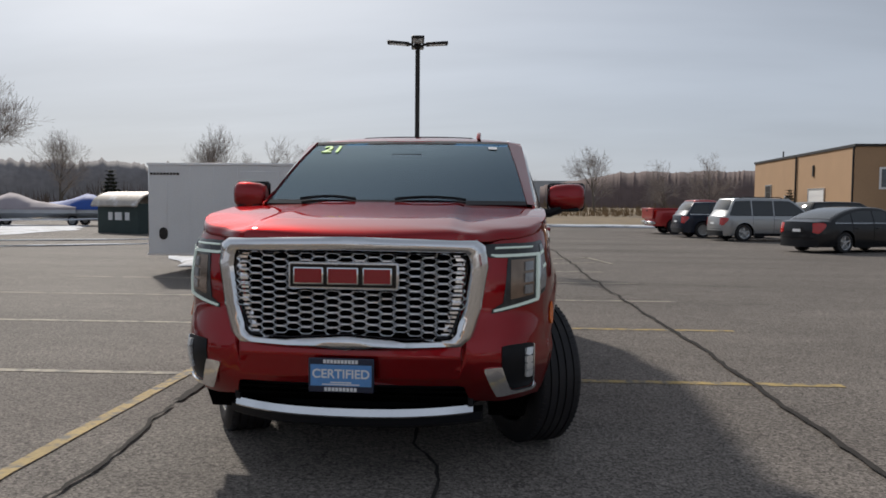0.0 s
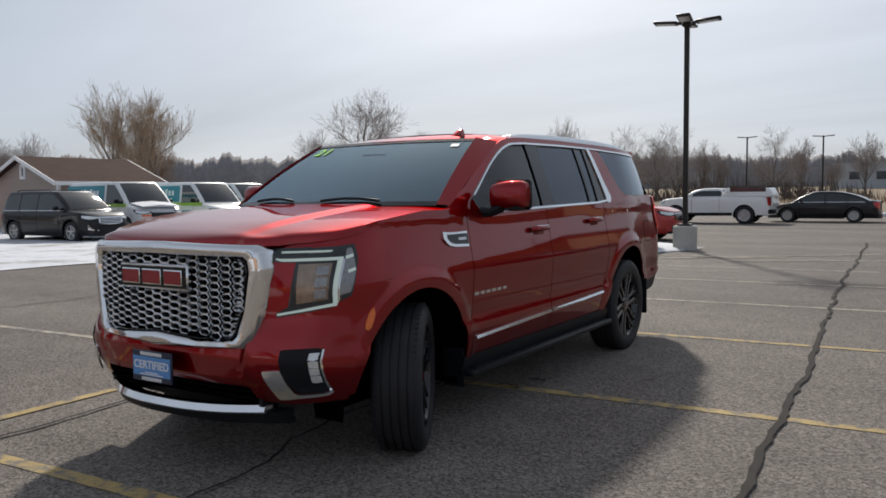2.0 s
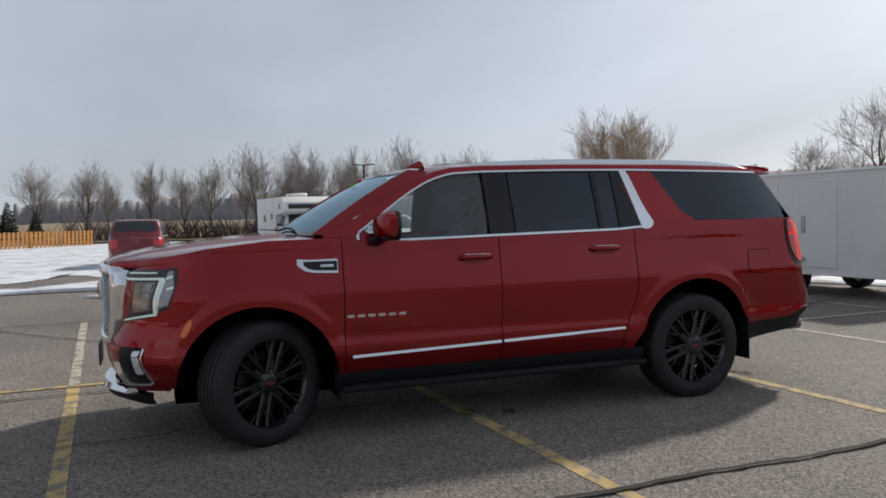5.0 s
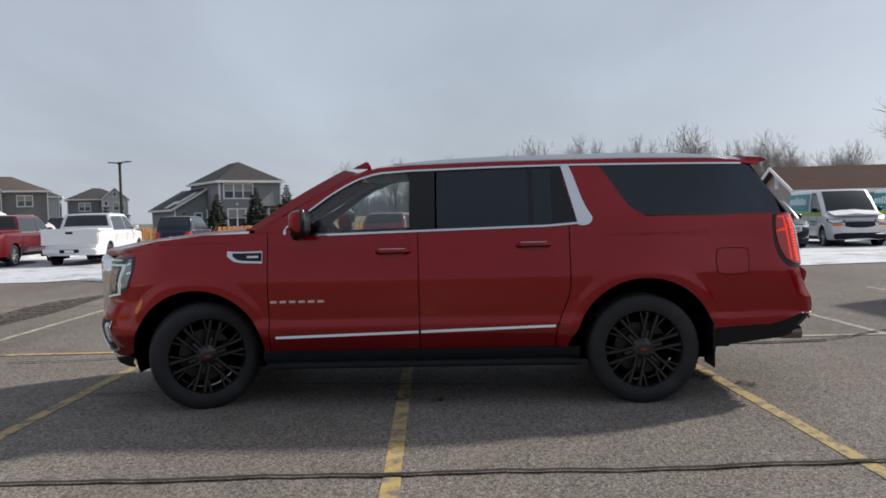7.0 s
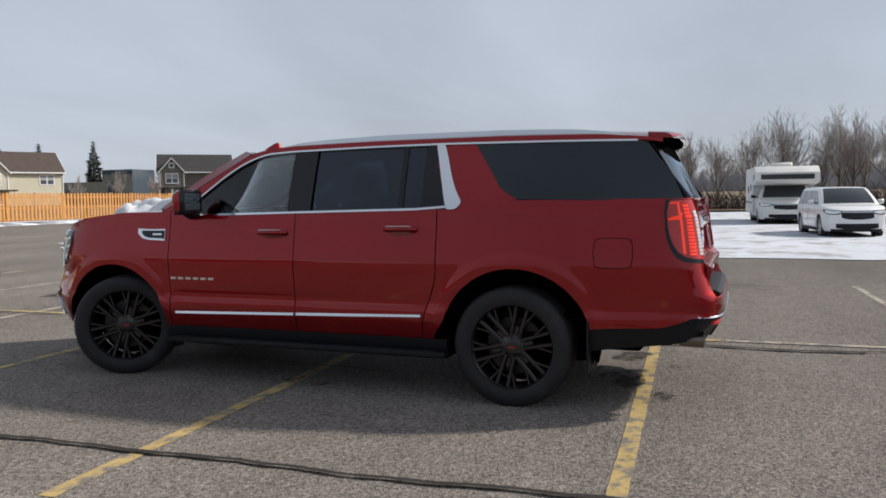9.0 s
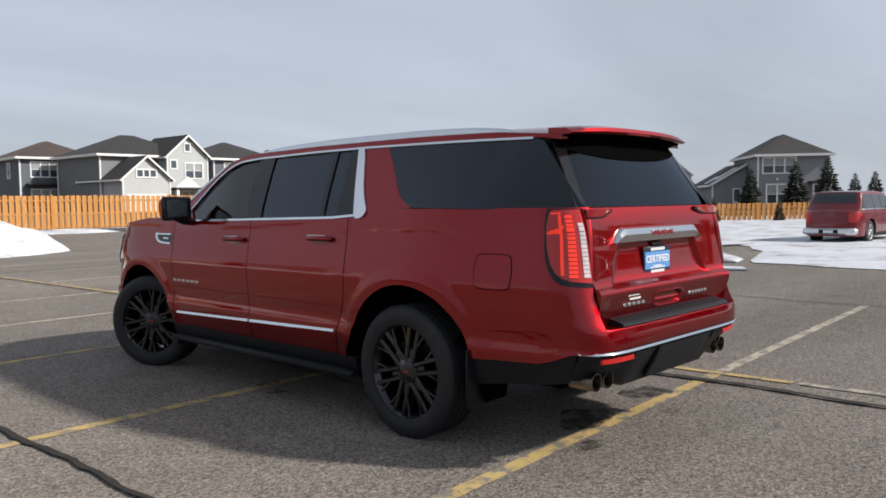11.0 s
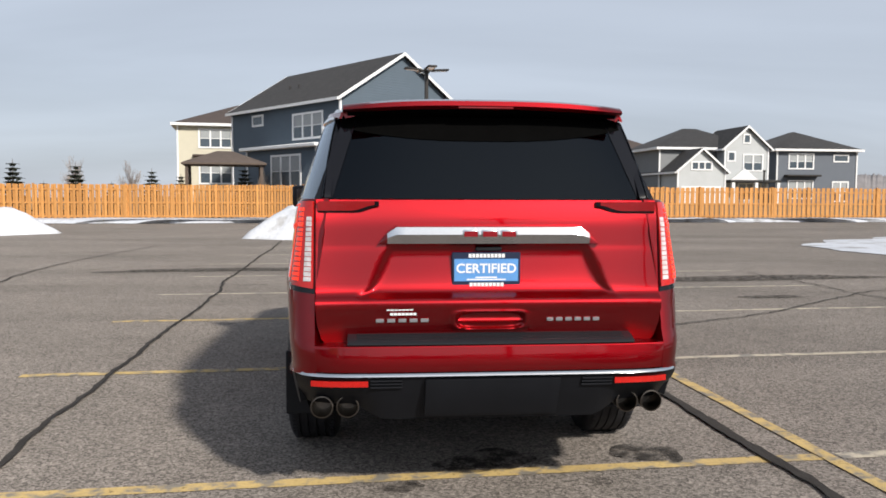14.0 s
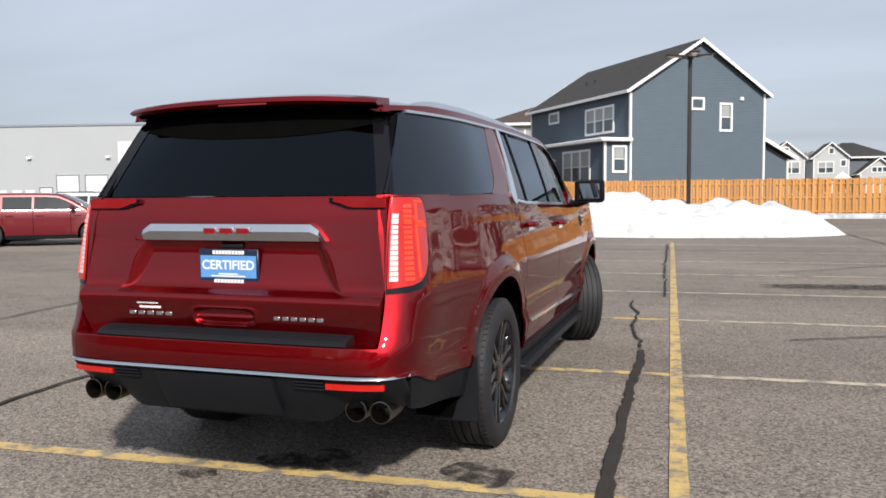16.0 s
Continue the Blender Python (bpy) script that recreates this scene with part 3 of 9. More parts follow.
def heap(name, cx, cy, rx, ry, h, seed, label, turn=0.0, peaks=((0, 0, 1.0),)):
    """A ploughed heap of snow, lumpy, steep at the foot."""
    rows, n, r = [], 72, 22
    for i in range(r + 1):
        k = i / r
        line = []
        for j in range(n):
            a = 2 * math.pi * j / n
            rag = 1 + 0.10 * noise.noise((math.cos(a) * 2, math.sin(a) * 2, seed)) + 0.04 * noise.noise((math.cos(a) * 7, math.sin(a) * 7, seed))
            x, y = rx * k * rag * math.cos(a), ry * k * rag * math.sin(a)
            z = 0.0
            for px, py, ph in peaks:
                d = math.hypot((x / rx - px), (y / ry - py))
                z = max(z, ph * max(0, 1 - d ** 1.5))
            z = z * min(1.0, (1 - k) * 5) ** 0.7
            z = h * z * (1 + 0.22 * noise.noise((x * 0.7, y * 0.7, seed))) + 0.20 * h * noise.noise((x * 1.6, y * 1.6, seed + 2)) * min(1, (1 - k) * 4) + 0.05 * noise.noise((x * 5, y * 5, seed + 4)) * min(1, (1 - k) * 6)
            px, py = x * math.cos(turn) - y * math.sin(turn), x * math.sin(turn) + y * math.cos(turn)
            line.append((cx + px, cy + py, max(z, 0.0) + 0.01))
        rows.append(line)
    m = Mesh().grid(rows, wrap=True)
    return tagged(m.ob(name, SNOW, sharp=80), label, "snow heap", "snow heaps")


heap("snow_mound", -0.9, -22.5, 5.6, 2.7, 1.4, 2.0, "large heap of ploughed white snow beside a lamp post", 0.10, ((0.34, 0.0, 1.0), (-0.38, 0.0, 0.78), (0.0, 0.1, 0.66), (-0.72, 0.0, 0.4), (0.7, 0.1, 0.6)))
heap("snow_mound", 17.6, -24.4, 5.2, 2.7, 1.15, 6.0, "rounded heap of ploughed white snow", 0.30, ((0.1, 0, 1.0), (-0.4, 0.0, 0.85)))
heap("snow_mound", 23.78, -26.95, 6.0, 3.0, 1.5, 8.0, "heap of ploughed snow by the parked cars", 0.5, ((0.1, 0, 1.0), (-0.5, 0.0, 0.8)))
heap("snow_mound", -27.7, -23.4, 6.0, 3.1, 2.05, 9.0, "tall heap of ploughed snow behind parked pickups", 1.5, ((0.35, 0, 1.0), (0.0, 0.1, 0.9), (-0.4, 0.0, 0.78), (0.62, 0, 0.7)))
heap("snow_mound", 24.5, 20.5, 3.0, 1.0, 0.3, 12.0, "low remains of a snow heap", 0.4)


# ---- the red long-wheelbase SUV, nose towards -y, its left side towards +x ----
suv = thing("suv", "large red metallic SUV with chrome grille and black wheels", "car", pose(-0.008, 0.03, 0, 0, 0, -0.3) @ Matrix.Diagonal((1.02, 1.0, 1.0, 1.0)))
AXLE_F, AXLE_R, HUB, TYRE, ARCH = -1.86, 1.61, 0.42, 0.425, 0.535
ARCH_F = (AXLE_F - 0.02, 0.41, ARCH)
ARCH_R = (AXLE_R + 0.02, 0.43, ARCH + 0.01)
SIDE_W = [(0.30, 0.93), (0.44, 0.955), (0.52, 0.975), (0.60, 0.992), (0.655, 0.994), (0.69, 0.981), (0.80, 0.995), (0.93, 1.004),
          (0.985, 1.007), (1.02, 1.005), (1.05, 1.000), (1.20, 0.975), (1.26, 0.965), (1.31, 0.957), (1.322, 0.9615), (1.345, 0.955), (1.39, 0.950), (1.46, 0.936)]
NOSE_Y = [(0.36, -2.70), (0.45, -2.79), (0.55, -2.84), (0.66, -2.86), (0.72, -2.85), (0.85, -2.80), (1.05, -2.79), (1.18, -2.77), (1.26, -2.68)]
TAIL_Y = [(0.40, 2.86), (0.55, 2.95), (0.66, 3.0), (0.72, 3.005), (0.79, 2.995), (0.83, 2.965), (0.95, 2.918), (1.03, 2.90), (1.10, 2.893), (1.30, 2.875), (1.45, 2.835)]
NOSE_TOP = [(-2.90, 1.215), (-2.70, 1.235), (-2.45, 1.285), (-2.2, 1.336), (-1.8, 1.378), (-1.30, 1.384), (-1.05, 1.352), (-0.12, 1.37), (1.05, 1.392), (1.3, 1.40), (1.55, 1.45), (2.9, 1.445)]


def flare(y, z):
    """The lips round the wheel openings."""
    out = 0.0
    for yc, zc, r in (ARCH_F, ARCH_R):
        d = math.hypot(y - yc, z - zc) - r
        if z > zc - 0.1:
            out = max(out, 0.016 * (1 - ease(0.05, 0.13, d)))
    return out


def corner_n(z):
    """How square the nose corners are at this height."""
    return lerp(3.7, 3.3, ease(0.70, 0.88, z))


TAIL_N = 8.0


def tail_start(z):
    """The turn at which the rear corner leaves the flank."""
    return math.asin((0.5 / (curve1(TAIL_Y, z) - 2.1)) ** (TAIL_N / 2))


def skin(c, z):
    """A point of the lower body: c is y along the side, and past the corners runs on to the middle of nose and tail."""
    w = curve1(SIDE_W, z) * (1 - 0.075 * ease(1.6, 2.6, c))
    if c < -2.45:
        yf, n, y0 = curve1(NOSE_Y, z), corner_n(z), -1.9
        xs = w * (1 - min((y0 + 2.45) / (y0 - yf), 0.99) ** n) ** (1 / n)
        x = xs * max(0.0, 1 - (-2.45 - c))
        return Vector((x, y0 - (y0 - yf) * (1 - (x / w) ** n) ** (1 / n), z))
    if c > 2.60:
        yr, y0 = curve1(TAIL_Y, z), 2.1
        t0 = tail_start(z)
        t = min(t0 + (c - 2.60) * (math.pi / 2 - t0), math.pi / 2)
        return Vector((w * max(math.cos(t), 0.0) ** (2 / TAIL_N), y0 + (yr - y0) * math.sin(t) ** (2 / TAIL_N), z))
    if c < -1.9:
        yf = curve1(NOSE_Y, z)
        w *= (1 - ((-1.9 - c) / (-1.9 - yf)) ** corner_n(z)) ** (1 / corner_n(z))
    if c > 2.1:
        yr = curve1(TAIL_Y, z)
        w *= (1 - ((c - 2.1) / (yr - 2.1)) ** TAIL_N) ** (1 / TAIL_N)
    return Vector((w + flare(c, z), c, z))


def nose_c(x, z):
    """The c at which the nose has this x."""
    w, yf = curve1(SIDE_W, z), curve1(NOSE_Y, z)
    xs = w * (1 - (0.55 / (-1.9 - yf)) ** corner_n(z)) ** (1 / corner_n(z))
    return -2.45 - (1 - x / xs)


def tail_c(x, z):
    w, t0 = curve1(SIDE_W, z) * 0.925, tail_start(z)
    return 2.60 + (math.acos(min(x / w, 1.0) ** (TAIL_N / 2)) - t0) / (math.pi / 2 - t0)


def out_of(p, q, r):
    n = (q - p).cross(r - p)
    return n.normalized() if n.length > 1e-9 else Vector((1, 0, 0))


def on_skin(c, z, d):
    """A point d off the lower body."""
    p = skin(c, z)
    n = out_of(p, skin(c + 0.004, z), skin(c, z + 0.004))
    if n.dot(Vector((p.x + 0.2, p.y * 0.6, 0))) < 0:
        n = -n
    return p + n * d


def sill(y):
    """The lower edge of the painted side, up and over the wheels."""
    low = 0.445
    if y < ARCH_F[0] - ARCH:
        low = 0.44
    if y > ARCH_R[0] + ARCH:
        low = curve1([(2.12, 0.57), (2.6, 0.59), (2.8, 0.66), (3.6, 0.68)], y)
    for yc, zc, r in (ARCH_F, ARCH_R):
        if abs(y - yc) < r:
            low = max(low, zc + math.sqrt(max(r * r - (y - yc) ** 2, 0)))
    return low


def waist(y):
    if y < -2.45:
        return curve1([(-3.45, 1.222), (-2.95, 1.23), (-2.6, 1.258), (-2.45, 1.285)], y)
    return curve1(NOSE_TOP, y)


def both(mesh_rows, name, mat, label="", inner=0.012, parent=None, **kw):
    """The same panel on both flanks, with its thickness."""
    made = []
    for s in (1, -1):
        outer = [[(s * p.x, p.y, p.z) for p, q in r] for r in mesh_rows]
        back = [[(s * q.x, q.y, q.z) for p, q in r] for r in mesh_rows]
        made.append(Mesh().slab(outer, back).ob(name, mat, parent or suv, label, **kw))
    return made


def side_panel(name, cols, rows=26, warp=None, top=None, bottom=None, inner=0.014, mat=RED, d=0.0, label=""):
    grid = []
    for c in cols:
        lo, hi = (bottom or sill)(c), (top or waist)(c)
        line = []
        for i in range(rows + 1):
            z = lerp(lo, hi, i / rows)
            cc = c + (warp(c, z) if warp else 0.0)
            p = on_skin(cc, z, d)
            line.append((p, on_skin(cc, z, d - inner)))
        grid.append(line)
    return both(grid, name, mat, label)


def rear_seam(z):
    return -0.12 * ease(0.95, 0.5, z)


def cols_round(a, b, n, arch=None):
    out = set(round(y, 4) for y in steps(a, b, n))
    if arch:
        yc, zc, r = arch
        out |= {round(yc + r * math.sin(t), 4) for t in steps(-math.pi / 2, math.pi / 2, 40) if a <= yc + r * math.sin(t) <= b}
    return sorted(out)


side_panel("front_wing", cols_round(-2.45, -1.305, 24, ARCH_F))
side_panel("front_door", steps(-1.298, -0.122, 24))
side_panel("rear_door", steps(-0.115, 1.052, 24), warp=lambda c, z: rear_seam(z) * ease(0.7, 1.052, c))
side_panel("rear_quarter", cols_round(1.06, 2.60, 30, ARCH_R), warp=lambda c, z: rear_seam(z) * (1 - ease(1.06, 1.11, c)), top=lambda y: 1.447 if y > 1.2 else curve1([(1.06, 1.40), (1.2, 1.447)], y))
side_panel("rear_corner", steps(2.600, tail_c(0.785, 1.0), 20), top=lambda y: 1.447, inner=0.07)


def full_nose(name, mat, low, high, x_max=None, rows=16, d=0.0, thick=0.014, label=""):
    """A strip across the whole nose."""
    half = [nose_c(x, 0.8) for x in steps(0, x_max or 0.90, 26)] if x_max else steps(-3.45, -2.446, 30)
    xs = [(s, c) for s in (-1,) for c in sorted(half, reverse=True)] + [(1, c) for c in sorted(half)][1:]
    grid_o, grid_i = [], []
    for s, c in xs:
        lo, hi = low(c), high(c)
        o, b = [], []
        for i in range(rows + 1):
            z = lerp(lo, hi, i / rows)
            p, q = on_skin(c, z, d), on_skin(c, z, d - thick)
            o.append((s * p.x, p.y, p.z))
            b.append((s * q.x, q.y, q.z))
        grid_o.append(o)
        grid_i.append(b)
    return Mesh().slab(grid_o, grid_i).ob(name, mat, suv, label)


def nose_low(c):
    x = skin(c, 0.5).x
    return 0.515 if x < 0.555 else curve1([(0.555, 0.515), (0.60, 0.43), (0.75, 0.412), (0.95, 0.42)], x)


full_nose("front_bumper", RED, nose_low, lambda c: 0.725 if skin(c, 0.9).x < 0.54 else min(waist(c), 1.235 if c < -2.6 else 2), rows=24)
full_nose("front_valance", BLACK, lambda c: curve1([(0.0, 0.345), (0.6, 0.345), (0.78, 0.395), (0.95, 0.41)], skin(c, 0.5).x), lambda c: nose_low(c) + 0.004, rows=5, d=-0.05, label="black plastic lower valance")

# chrome skid bar under the intake
rows_o, rows_i = [], []
for x in steps(-0.60, 0.60, 30):
    y = -2.865 + 0.17 * (abs(x) / 0.6) ** 2.4
    rows_o.append([(x, y + 0.01, 0.412), (x, y - 0.020, 0.406), (x, y - 0.034, 0.372), (x, y - 0.028, 0.364)])
    rows_i.append([(x, y + 0.05, 0.400), (x, y + 0.04, 0.39), (x, y + 0.04, 0.375), (x, y + 0.05, 0.364)])
Mesh().slab(rows_o, rows_i).ob("skid_bar", CHROME, suv, "chrome skid bar")
rows_o, rows_i = [], []
for x in steps(-0.64, 0.64, 30):
    y = -2.85 + 0.17 * (abs(x) / 0.6) ** 2.4
    rows_o.append([(x, y - 0.032, 0.364), (x, y - 0.015, 0.32), (x, y + 0.07, 0.285)])
    rows_i.append([(x, y + 0.1, 0.364), (x, y + 0.1, 0.32), (x, y + 0.12, 0.285)])
Mesh().slab(rows_o, rows_i).ob("lip_spoiler", BLACK, suv)
intake = Mesh()
intake.box(-0.60, 0.60, -2.70, -2.68, 0.40, 0.55)
for z in (0.445, 0.478):
    intake.box(-0.57, 0.57, -2.765, -2.70, z - 0.006, z + 0.006)
intake.ob("lower_intake", WELL, suv)
for s in (1, -1):
    Mesh().prism([(-2.735, 0.40), (-2.735, 0.52), (-2.45, 0.52), (-2.45, 0.40)], "x", min(s * 0.575, s * 0.60), max(s * 0.575, s * 0.60)).ob("intake_cheek", BLACK, suv)

# ---- grille ----
def grille_y(x):
    return -2.905 + 0.115 * (abs(x) / 0.65) ** 2.2


def ring(outer, inner, y_out, y_in, depth):
    """A closed moulding between two outlines of equal count, bowed with the nose."""
    g = []
    for (ox, oz), (ix, iz) in zip(outer, inner):
        mx, mz = lerp(ox, ix, 0.35), lerp(oz, iz, 0.35)
        nx, nz = lerp(ox, ix, 0.8), lerp(oz, iz, 0.8)
        g.append([(ox, grille_y(ox) + depth, oz), (ox, grille_y(ox) + y_out + 0.02, oz), (mx, grille_y(mx) + y_out, mz), (nx, grille_y(nx) + y_out + 0.004, nz), (ix, grille_y(ix) + y_in, iz), (ix, grille_y(ix) + depth, iz)])
    g.append(g[0])
    return Mesh().grid(g)


def dense(poly, k):
    out = []
    for (a, b), (c, d) in zip(poly, poly[1:] + poly[:1]):
        out += [(lerp(a, c, i / k), lerp(b, d, i / k)) for i in range(k)]
    return out


GW = 1.02
half_o = [(0.0, 1.244), (0.60, 1.228), (0.640, 1.20), (0.655, 1.10), (0.625, 0.90), (0.585, 0.745), (0.545, 0.70), (0.28, 0.695), (0.0, 0.692)]
half_i = [(0.0, 1.174), (0.545, 1.165), (0.565, 1.15), (0.572, 1.09), (0.545, 0.90), (0.505, 0.775), (0.48, 0.748), (0.29, 0.742), (0.25, 0.765)]
half_o, half_i = [(x * GW, z) for x, z in half_o], [(x * GW, z) for x, z in half_i]
o_full = half_o[:-1] + [(0.0, 0.692)] + [(-x, z) for x, z in half_o[-2:0:-1]]
i_full = half_i[:-1] + [(0.0, 0.765)] + [(-x, z) for x, z in half_i[-2:0:-1]]
surround = ring(dense(o_full, 4), dense(i_full, 4), 0.0, 0.022, 0.11).ob("grille_surround", CHROME, suv, "broad chrome grille surround", sharp=50)
surround_in = ring(dense([(x * 0.995, 0.96 + (z - 0.96) * 0.995) for x, z in i_full], 4), dense([(x * 0.962, 0.96 + (z - 0.96) * 0.95) for x, z in i_full], 4), 0.018, 0.028, 0.08)
surround_in.ob("grille_inner_frame", GLOSSBLACK, suv)


def grille_half(z):
    return curve1([(0.745, 0.475), (0.775, 0.50), (0.90, 0.54), (1.09, 0.565), (1.15, 0.555), (1.17, 0.53)], z) * GW


comb = Mesh()
PITCH, STEP = 0.0675, 0.0365
for i in range(-9, 10):
    for j in range(0, 13):
        cx = i * PITCH * 0.97
        cz = 1.165 - j * STEP - (STEP / 2 if i % 2 else 0)
        if abs(cx) > grille_half(cz) - 0.025 or cz < 0.752 or (abs(cx + 0.012) < 0.235 and 1.0 < cz < 1.11) or (abs(cx) < 0.27 and cz < 0.772):
            continue
        a = PITCH * 0.94
        hexo = [(-a * 0.64, 0), (-a * 0.36, STEP / 2), (a * 0.36, STEP / 2), (a * 0.64, 0), (a * 0.36, -STEP / 2), (-a * 0.36, -STEP / 2)]
        hexi = [(p * 0.86, q * 0.70) for p, q in hexo]
        y = grille_y(cx)
        g = []
        for (p, q), (r, s) in zip(hexo, hexi):
            g.append([(cx + p, y + 0.026, cz + q), (cx + lerp(p, r, 0.4), y + 0.022, cz + lerp(q, s, 0.4)), (cx + lerp(p, r, 0.8), y + 0.024, cz + lerp(q, s, 0.8)), (cx + r, y + 0.032, cz + s), (cx + r * 0.95, y + 0.066, cz + s * 0.93)])
        g.append(g[0])
        comb.grid(g)
comb.ob("grille_mesh", BRIGHT, suv, "satin chrome honeycomb mesh", sharp=25)
for s in (-1, 1):
    fins = Mesh()
    for k in range(19):
        z = 1.155 - k * 0.0215
        x1 = grille_half(z)
        fins.box(min(s * (x1 - 0.055), s * x1), max(s * (x1 - 0.055), s * x1), grille_y(x1) + 0.032, grille_y(x1) + 0.07, z - 0.006, z + 0.006)
    fins.ob("grille_fin", BRIGHT, suv)
back = Mesh()
back.grid([[(x, grille_y(x) + 0.075, z) for z in (0.70, 1.2)] for x in steps(-0.6, 0.6, 20)])
back.ob("grille_backing", WELL, suv)

# badge: chrome frame, black field, three red blocks in the place of the brand's letters
def badge(y, cx, cz, w, h, parent, flip=1, field=True):
    holder = Mesh()
    if field:
        holder.box(cx - w / 2, cx + w / 2, min(y, y + 0.03 * flip), max(y, y + 0.03 * flip), cz - h / 2, cz + h / 2, c=0.008)
        fr = holder.ob("badge_frame", CHROME, parent, "chrome badge frame")
        Mesh().box(cx - w / 2 + 0.012, cx + w / 2 - 0.012, min(y, y - 0.004 * flip), max(y, y - 0.004 * flip), cz - h / 2 + 0.012, cz + h / 2 - 0.012, c=0.0015).ob("badge_field", GLOSSBLACK, fr)
    else:
        fr = parent
    for k, bw in ((-1, 0.27), (0, 0.28), (1, 0.26)):
        bx, ww, hh = cx + k * w * 0.31, w * bw / 2, h * 0.30
        Mesh().box(bx - ww, bx + ww, min(y - 0.005 * flip, y - 0.010 * flip), max(y - 0.005 * flip, y - 0.010 * flip), cz - hh, cz + hh, c=0.003).ob("badge_edge", CHROME, fr)
        Mesh().box(bx - ww + 0.006, bx + ww - 0.006, min(y - 0.010 * flip, y - 0.013 * flip), max(y - 0.010 * flip, y - 0.013 * flip), cz - hh + 0.006, cz + hh - 0.006, c=0.001).ob("badge_block", EMBLEMRED, fr, "red badge block")


badge(-2.893, -0.012, 1.055, 0.535, 0.135, suv)

# ---- headlamps ----
def patch(name, mat, edge, surf, nu=16, nv=8, d=0.004, thick=0.012, label="", parent=None, sides=(1, -1)):
    """A panel over a surface: edge gives for each u its lower and upper v; surf(u, v, d) is a point d off it."""
    made = []
    for s in sides:
        o, b = [], []
        for u, lo, hi in edge:
            o.append([])
            b.append([])
            for i in range(nv + 1):
                v = lerp(lo, hi, i / nv)
                p, q = surf(u, v, d), surf(u, v, d - thick)
                o[-1].append((s * p.x, p.y, p.z))
                b[-1].append((s * q.x, q.y, q.z))
        made.append(Mesh().slab(o, b).ob(name, mat, parent or suv, label))
    return made


def spread(points, n):
    """Columns from key columns (u, low, high)."""
    lows, highs = [(p[0], p[1]) for p in points], [(p[0], p[2]) for p in points]
    return [(u, curve1(lows, u), curve1(highs, u)) for u in steps(points[0][0], points[-1][0], n)]


def corner_x(u, v, d):
    """u runs by x on the nose and past 0.915 round the corner by y."""
    if u <= 0.915:
        w, yf = curve1(SIDE_W, v), curve1(NOSE_Y, v)
        xs = w * (1 - (0.55 / (-1.9 - yf)) ** corner_n(v)) ** (1 / corner_n(v))
        if u < xs:
            return on_skin(nose_c(u, v), v, d)
        return on_skin(-2.45, v, d)
    return on_skin(-2.45 + (u - 0.915), v, d)


